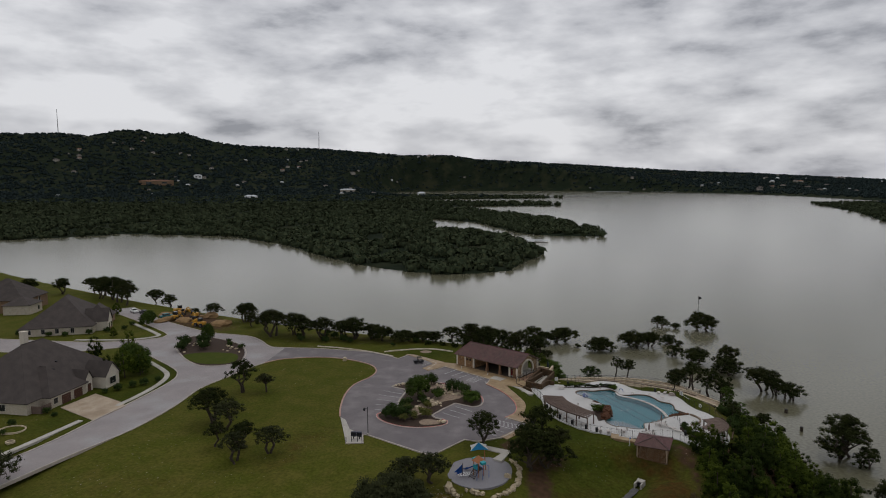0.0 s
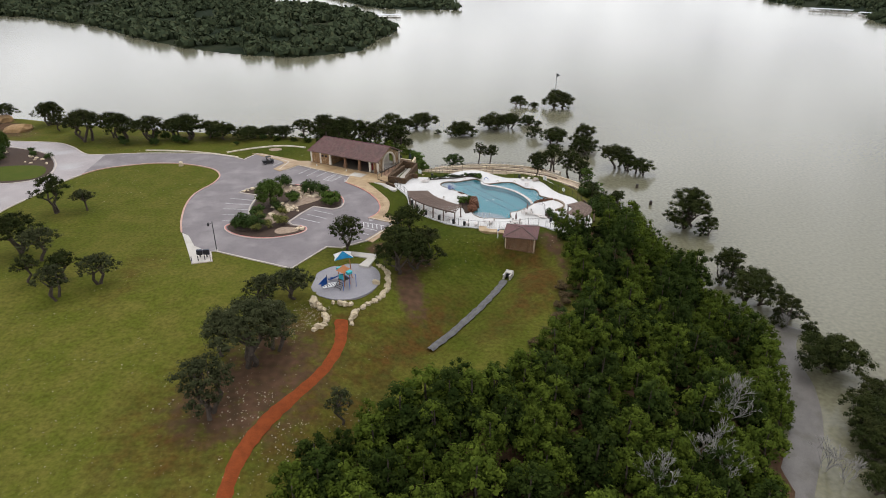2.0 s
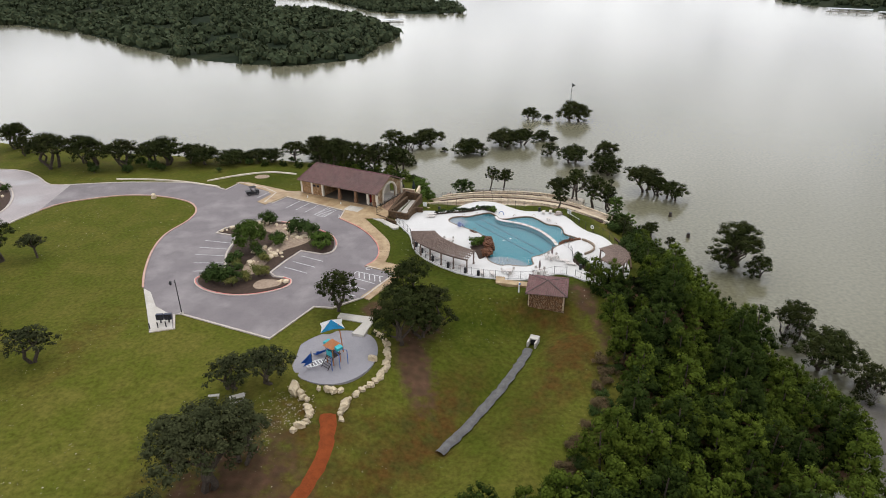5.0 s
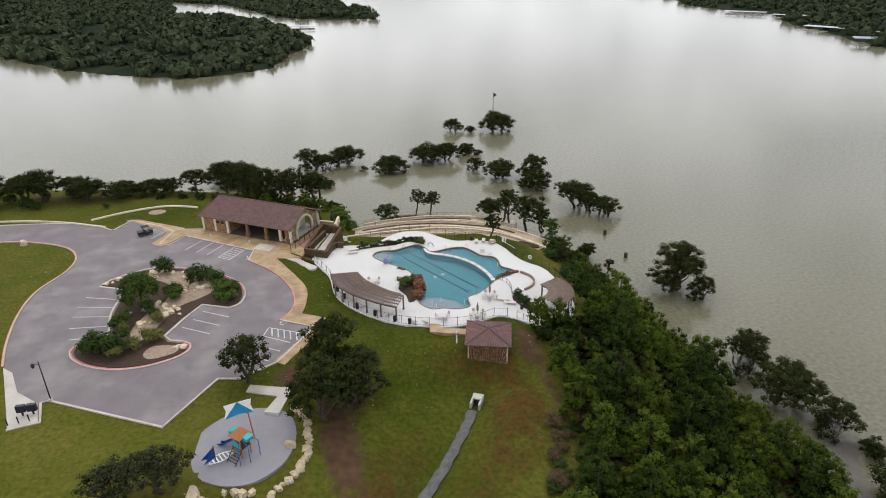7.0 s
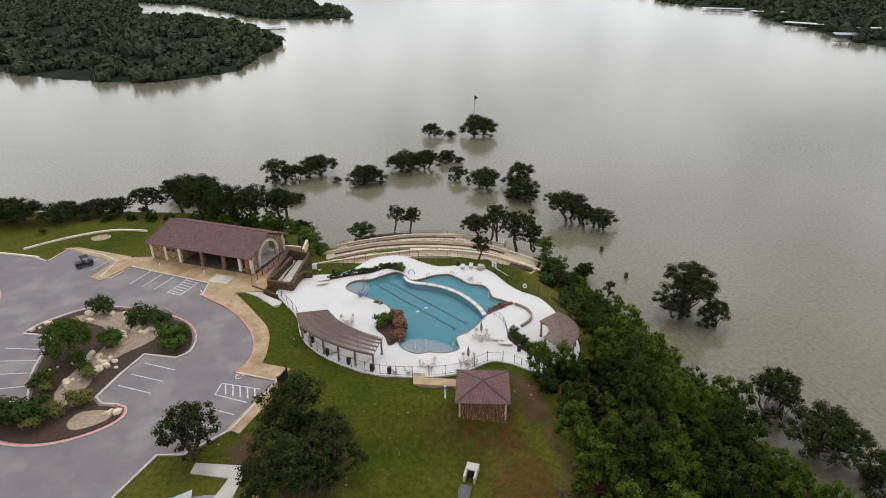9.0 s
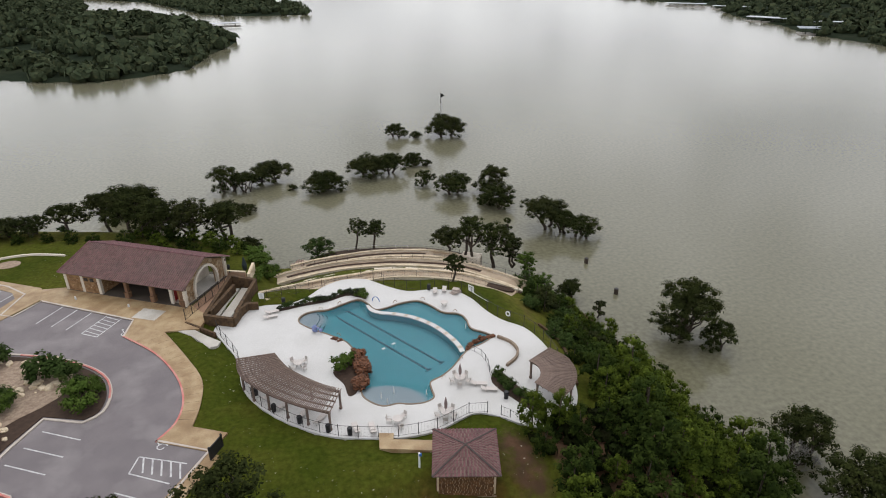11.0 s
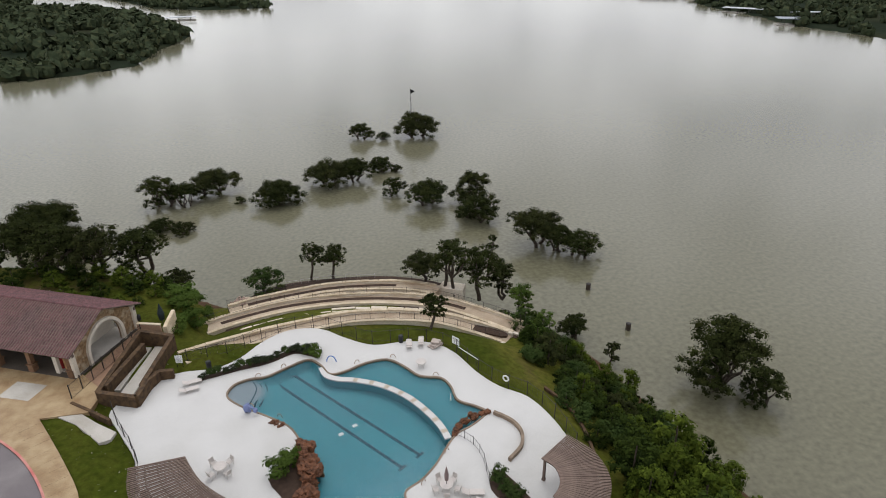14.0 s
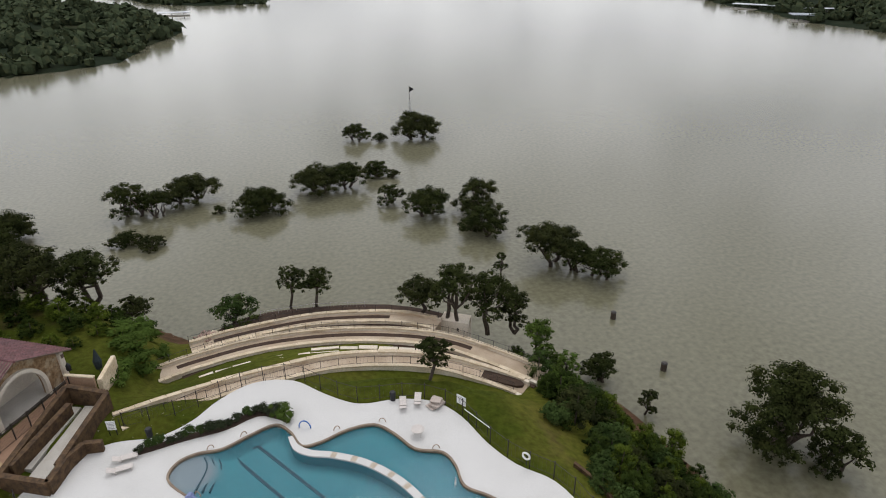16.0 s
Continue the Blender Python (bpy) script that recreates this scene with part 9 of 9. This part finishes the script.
for x, y, a in ((4.6, 175.4, -40), (8.0, 181.6, 30), (5.2, 180.6, 20), (16.2, 180.2, 20), (20.4, 180.2, -20), (24.4, 175.6, -10), (19.6, 160.7, 40), (22.6, 163.9, 40), (7.4, 173.0, -40)):
    g = thing("grab_rail", (x, y, DECK_Z), "small curved metal grab rail on the coping", "rail", "grab rails round the pool", a)
    bm = bmesh.new()
    pts = [Vector((0.3 * math.cos(t), 0, 0.42 * math.sin(t))) for t in np.linspace(0, math.pi, 8)]
    for p, q in zip(pts, pts[1:]):
        rod(bm, p, q, 0.04, 0.04, 6)
    part("rail", bm, plain("tan_rail", (0.36, 0.26, 0.18), 0.5), g)
arc = thing("entry_arch", (13.4, 181.2, DECK_Z), "small blue curved handrail by the pool", "rail", turn=-20)
bm = bmesh.new()
pts = [Vector((0.55 * math.cos(t), 0, 0.8 * math.sin(t))) for t in np.linspace(0, math.pi, 10)]
for p, q in zip(pts, pts[1:]):
    rod(bm, p, q, 0.06, 0.06, 6)
part("rail", bm, M_BLUE, arc)
big = thing("umbrella", (-6.5, 194.6, DECK_Z), "tall closed dark umbrella behind the wall", "umbrella", "closed umbrellas")
bm = bmesh.new()
rod(bm, (0, 0, -0.5), (0, 0, 3.2), 0.05, 0.04, 8)
part("pole", bm, M_DARK, big)
bm = bmesh.new()
rod(bm, (0, 0, 0.9), (0, 0, 1.8), 0.32, 0.42, 10)
rod(bm, (0, 0, 1.8), (0, 0, 3.2), 0.42, 0.05, 10)
part("canopy", bm, plain("dark_blue_green_canvas", (0.02, 0.03, 0.032), 0.85), big, "furled dark canvas")
lan = thing("wall_lantern", (-9.2, 193.6, WALK_Z + 1.3), "black wall lantern on the end pier", "lamp", turn=62)
bm = bmesh.new()
box(bm, (0.2, -0.3, 0), (0.36, 0.36, 0.7), bevel=0.05)
rod(bm, (0.2, -0.3, 0.7), (0.2, -0.3, 0.95), 0.22, 0.04, 6)
box(bm, (0.05, -0.3, 0.3), (0.3, 0.1, 0.1))
part("body", bm, M_BLACK, lan)
boulders([(1.2 + 2.6 * rng.random(), 207.0 + 3.0 * rng.random(), 4.7, rng.uniform(0.6, 1.1)) for _ in range(16)], M_LIMESTONE, "pale block of stone in a rubble heap", "rubble by the terraces", 0.7)

# ---------------------------------------------------------------- in and across the lake
for x, y, s in ((59.1, 206.4, 1.0), (59.4, 193.2, 1.0)):
    b = thing("marker_post", (x, y, -0.6), "dark post standing out of the flood water", "post", "posts in the water")
    bm = bmesh.new()
    rod(bm, (0, 0, 0), (0, 0, 1.65 * s), 0.42 * s, 0.4 * s, 10)
    part("body", bm, M_BARK, b)
    bm = bmesh.new()
    rod(bm, (0, 0, 1.65 * s), (0, 0, 1.8 * s), 0.44 * s, 0.3 * s, 10)
    part("lid", bm, M_DARK, b)
flag = thing("flag_tower", (50.2, 313.0, -0.6), "thin pale mast with a small dark flag", "mast")
bm = bmesh.new()
for a in range(3):
    p = Vector((0.35 * math.cos(a * 2.1), 0.35 * math.sin(a * 2.1), 0))
    rod(bm, p + Vector((0, 0, -1)), p * 0.5 + Vector((0, 0, 11.0)), 0.09, 0.07, 5)
for k in range(10):
    rod(bm, (0.3, 0, 0.8 + k), (-0.25, 0.2, 1.4 + k), 0.05, 0.05, 4)
part("lattice", bm, plain("pale_metal", (0.45, 0.45, 0.44), 0.5, 0.3), flag)
bm = bmesh.new()
rod(bm, (0, 0, 10.5), (0, 0, 14.6), 0.09, 0.06, 6)
part("pole", bm, M_DARK, flag)
bm = bmesh.new()
vs = [bm.verts.new(p) for p in ((0.1, 0, 14.5), (0.1, 0, 12.9), (1.5, 0.3, 13.6))]
bm.faces.new(vs)
bmesh.ops.solidify(bm, geom=list(bm.faces), thickness=0.05)
part("flag", bm, M_BLACK, flag, "small dark pennant")


def dock(x, y, length, width, turn, high, mat, label):
    root = thing("boat_dock", (x, y, 0), label, "boat dock", "docks across the lake", turn)
    bm = bmesh.new()
    box(bm, (0, 0, 0.1), (length, width, 0.4))
    part("deck", bm, M_CONCRETE, root)
    bm = bmesh.new()
    box(bm, (0, 0, high), (length * 1.02, width * 1.05, 0.35))
    part("roof", bm, mat, root)
    for k in range(max(2, int(length / 8))):
        for s in (-0.45, 0.45):
            bm = bmesh.new()
            box(bm, (-length / 2 + length * (k + 0.5) / max(2, int(length / 8)), s * width, 0), (0.4, 0.4, high))
            part("post", bm, M_DARK, root)


M_PALEROOF = plain("pale_metal_roof", (0.55, 0.57, 0.6), 0.4, 0.2)
dock(388, 586, 42, 9, -55, 3.6, M_PALEROOF, "long covered boat dock with a pale roof")
dock(362, 512, 17, 13, -30, 4.4, plain("grey_metal_roof", (0.26, 0.29, 0.33), 0.4, 0.2), "grey two-level boat dock on the lake")
dock(404, 545, 34, 6, -20, 4.0, M_PALEROOF, "narrow covered dock behind the trees")
dock(402, 745, 40, 8, -40, 3.0, M_PALEROOF, "far covered boat dock on the water")
dock(425, 700, 34, 8, -40, 3.0, M_PALEROOF, "far covered boat dock on the water")
for x, y, l, t in ((-230, 830, 30, 10), (-60, 690, 26, 5), (-240, 2500, 150, 5), (60, 3450, 160, 3), (300, 3300, 120, 0), (-560, 2560, 140, 5), (-140, 2480, 200, 4)):
    dock(x, y, l, 7 if y < 1000 else 20, t, 2.5 if y < 1000 else 6, M_PALEROOF, "far covered boat dock on the water")


def far_house(x, y, w, d, h, wall, roof, turn):
    z = float(far_height(np.array([x]), np.array([y]))[0])
    root = thing("far_house", (x, y, z), "small pale house among the far trees", "house", "houses on the far hills", turn)
    bm = bmesh.new()
    box(bm, (0, 0, -4), (w, d, h + 4))
    part("wall", bm, wall, root)
    bm = bmesh.new()
    vs = [bm.verts.new(p) for p in ((-w * 0.55, -d * 0.55, h), (w * 0.55, -d * 0.55, h), (w * 0.55, d * 0.55, h), (-w * 0.55, d * 0.55, h), (-w * 0.25, 0, h + d * 0.28), (w * 0.25, 0, h + d * 0.28))]
    for f in ((0, 1, 5, 4), (2, 3, 4, 5), (1, 2, 5), (3, 0, 4), (3, 2, 1, 0)):
        bm.faces.new([vs[i] for i in f])
    part("roof", bm, roof, root)
    for k in range(2):
        bm = bmesh.new()
        box(bm, ((k - 0.5) * w * 0.45, -d / 2 - 0.1, h * 0.35), (w * 0.16, 0.3, h * 0.35))
        part("window", bm, M_PANE, root)


M_FARWALL = plain("far_cream_wall", (0.42, 0.38, 0.32), 0.8)
M_FARROOF = plain("far_roof", (0.12, 0.10, 0.09), 0.8)
M_FARROOF2 = plain("far_rust_roof", (0.22, 0.11, 0.07), 0.8)
fr = random.Random(77)
placed = 0
while placed < 120:
    az, r = radians(fr.uniform(-46, 30)), fr.uniform(2350, 4450)
    x, y = 6.7 + r * math.sin(az), 16 + r * math.cos(az)
    if float(far_height(np.array([x]), np.array([y]))[0]) > 9:
        s = fr.uniform(0.5, 0.95)
        far_house(x, y, 26 * s, 17 * s, 9 * s, M_FARWALL if fr.random() < 0.88 else M_WHITE, M_FARROOF if fr.random() < 0.55 else (M_FARROOF2 if fr.random() < 0.5 else M_PALEROOF), math.degrees(-az) + fr.uniform(-40, 40))
        placed += 1
for az, r, w, h, wall in ((-38.3, 3300, 150, 9, M_HOUSE_BROWN), (-35.1, 3500, 40, 6, M_WHITE), (-30.9, 2300, 44, 2, M_WHITE), (-16.0, 2500, 30, 4, M_WHITE), (-22.6, 3000, 70, 5, M_FARWALL)):
    x, y = 6.7 + r * math.sin(radians(az)), 16 + r * math.cos(radians(az))
    far_house(x, y, w, 16, h + 11, wall, M_FARROOF2 if wall is M_HOUSE_BROWN else M_PALEROOF, -az)
for az, r, h in ((-45.0, 4300, 150), (-25.0, 4300, 130)):
    x, y = 6.7 + r * math.sin(radians(az)), 16 + r * math.cos(radians(az))
    m = thing("radio_mast", (x, y, float(far_height(np.array([x]), np.array([y]))[0]) - 3), "thin radio mast on the far ridge", "mast", "masts on the ridge")
    bm = bmesh.new()
    rod(bm, (0, 0, 0), (0, 0, h), 3.0, 1.2, 4)
    part("mast", bm, M_DARK, m)
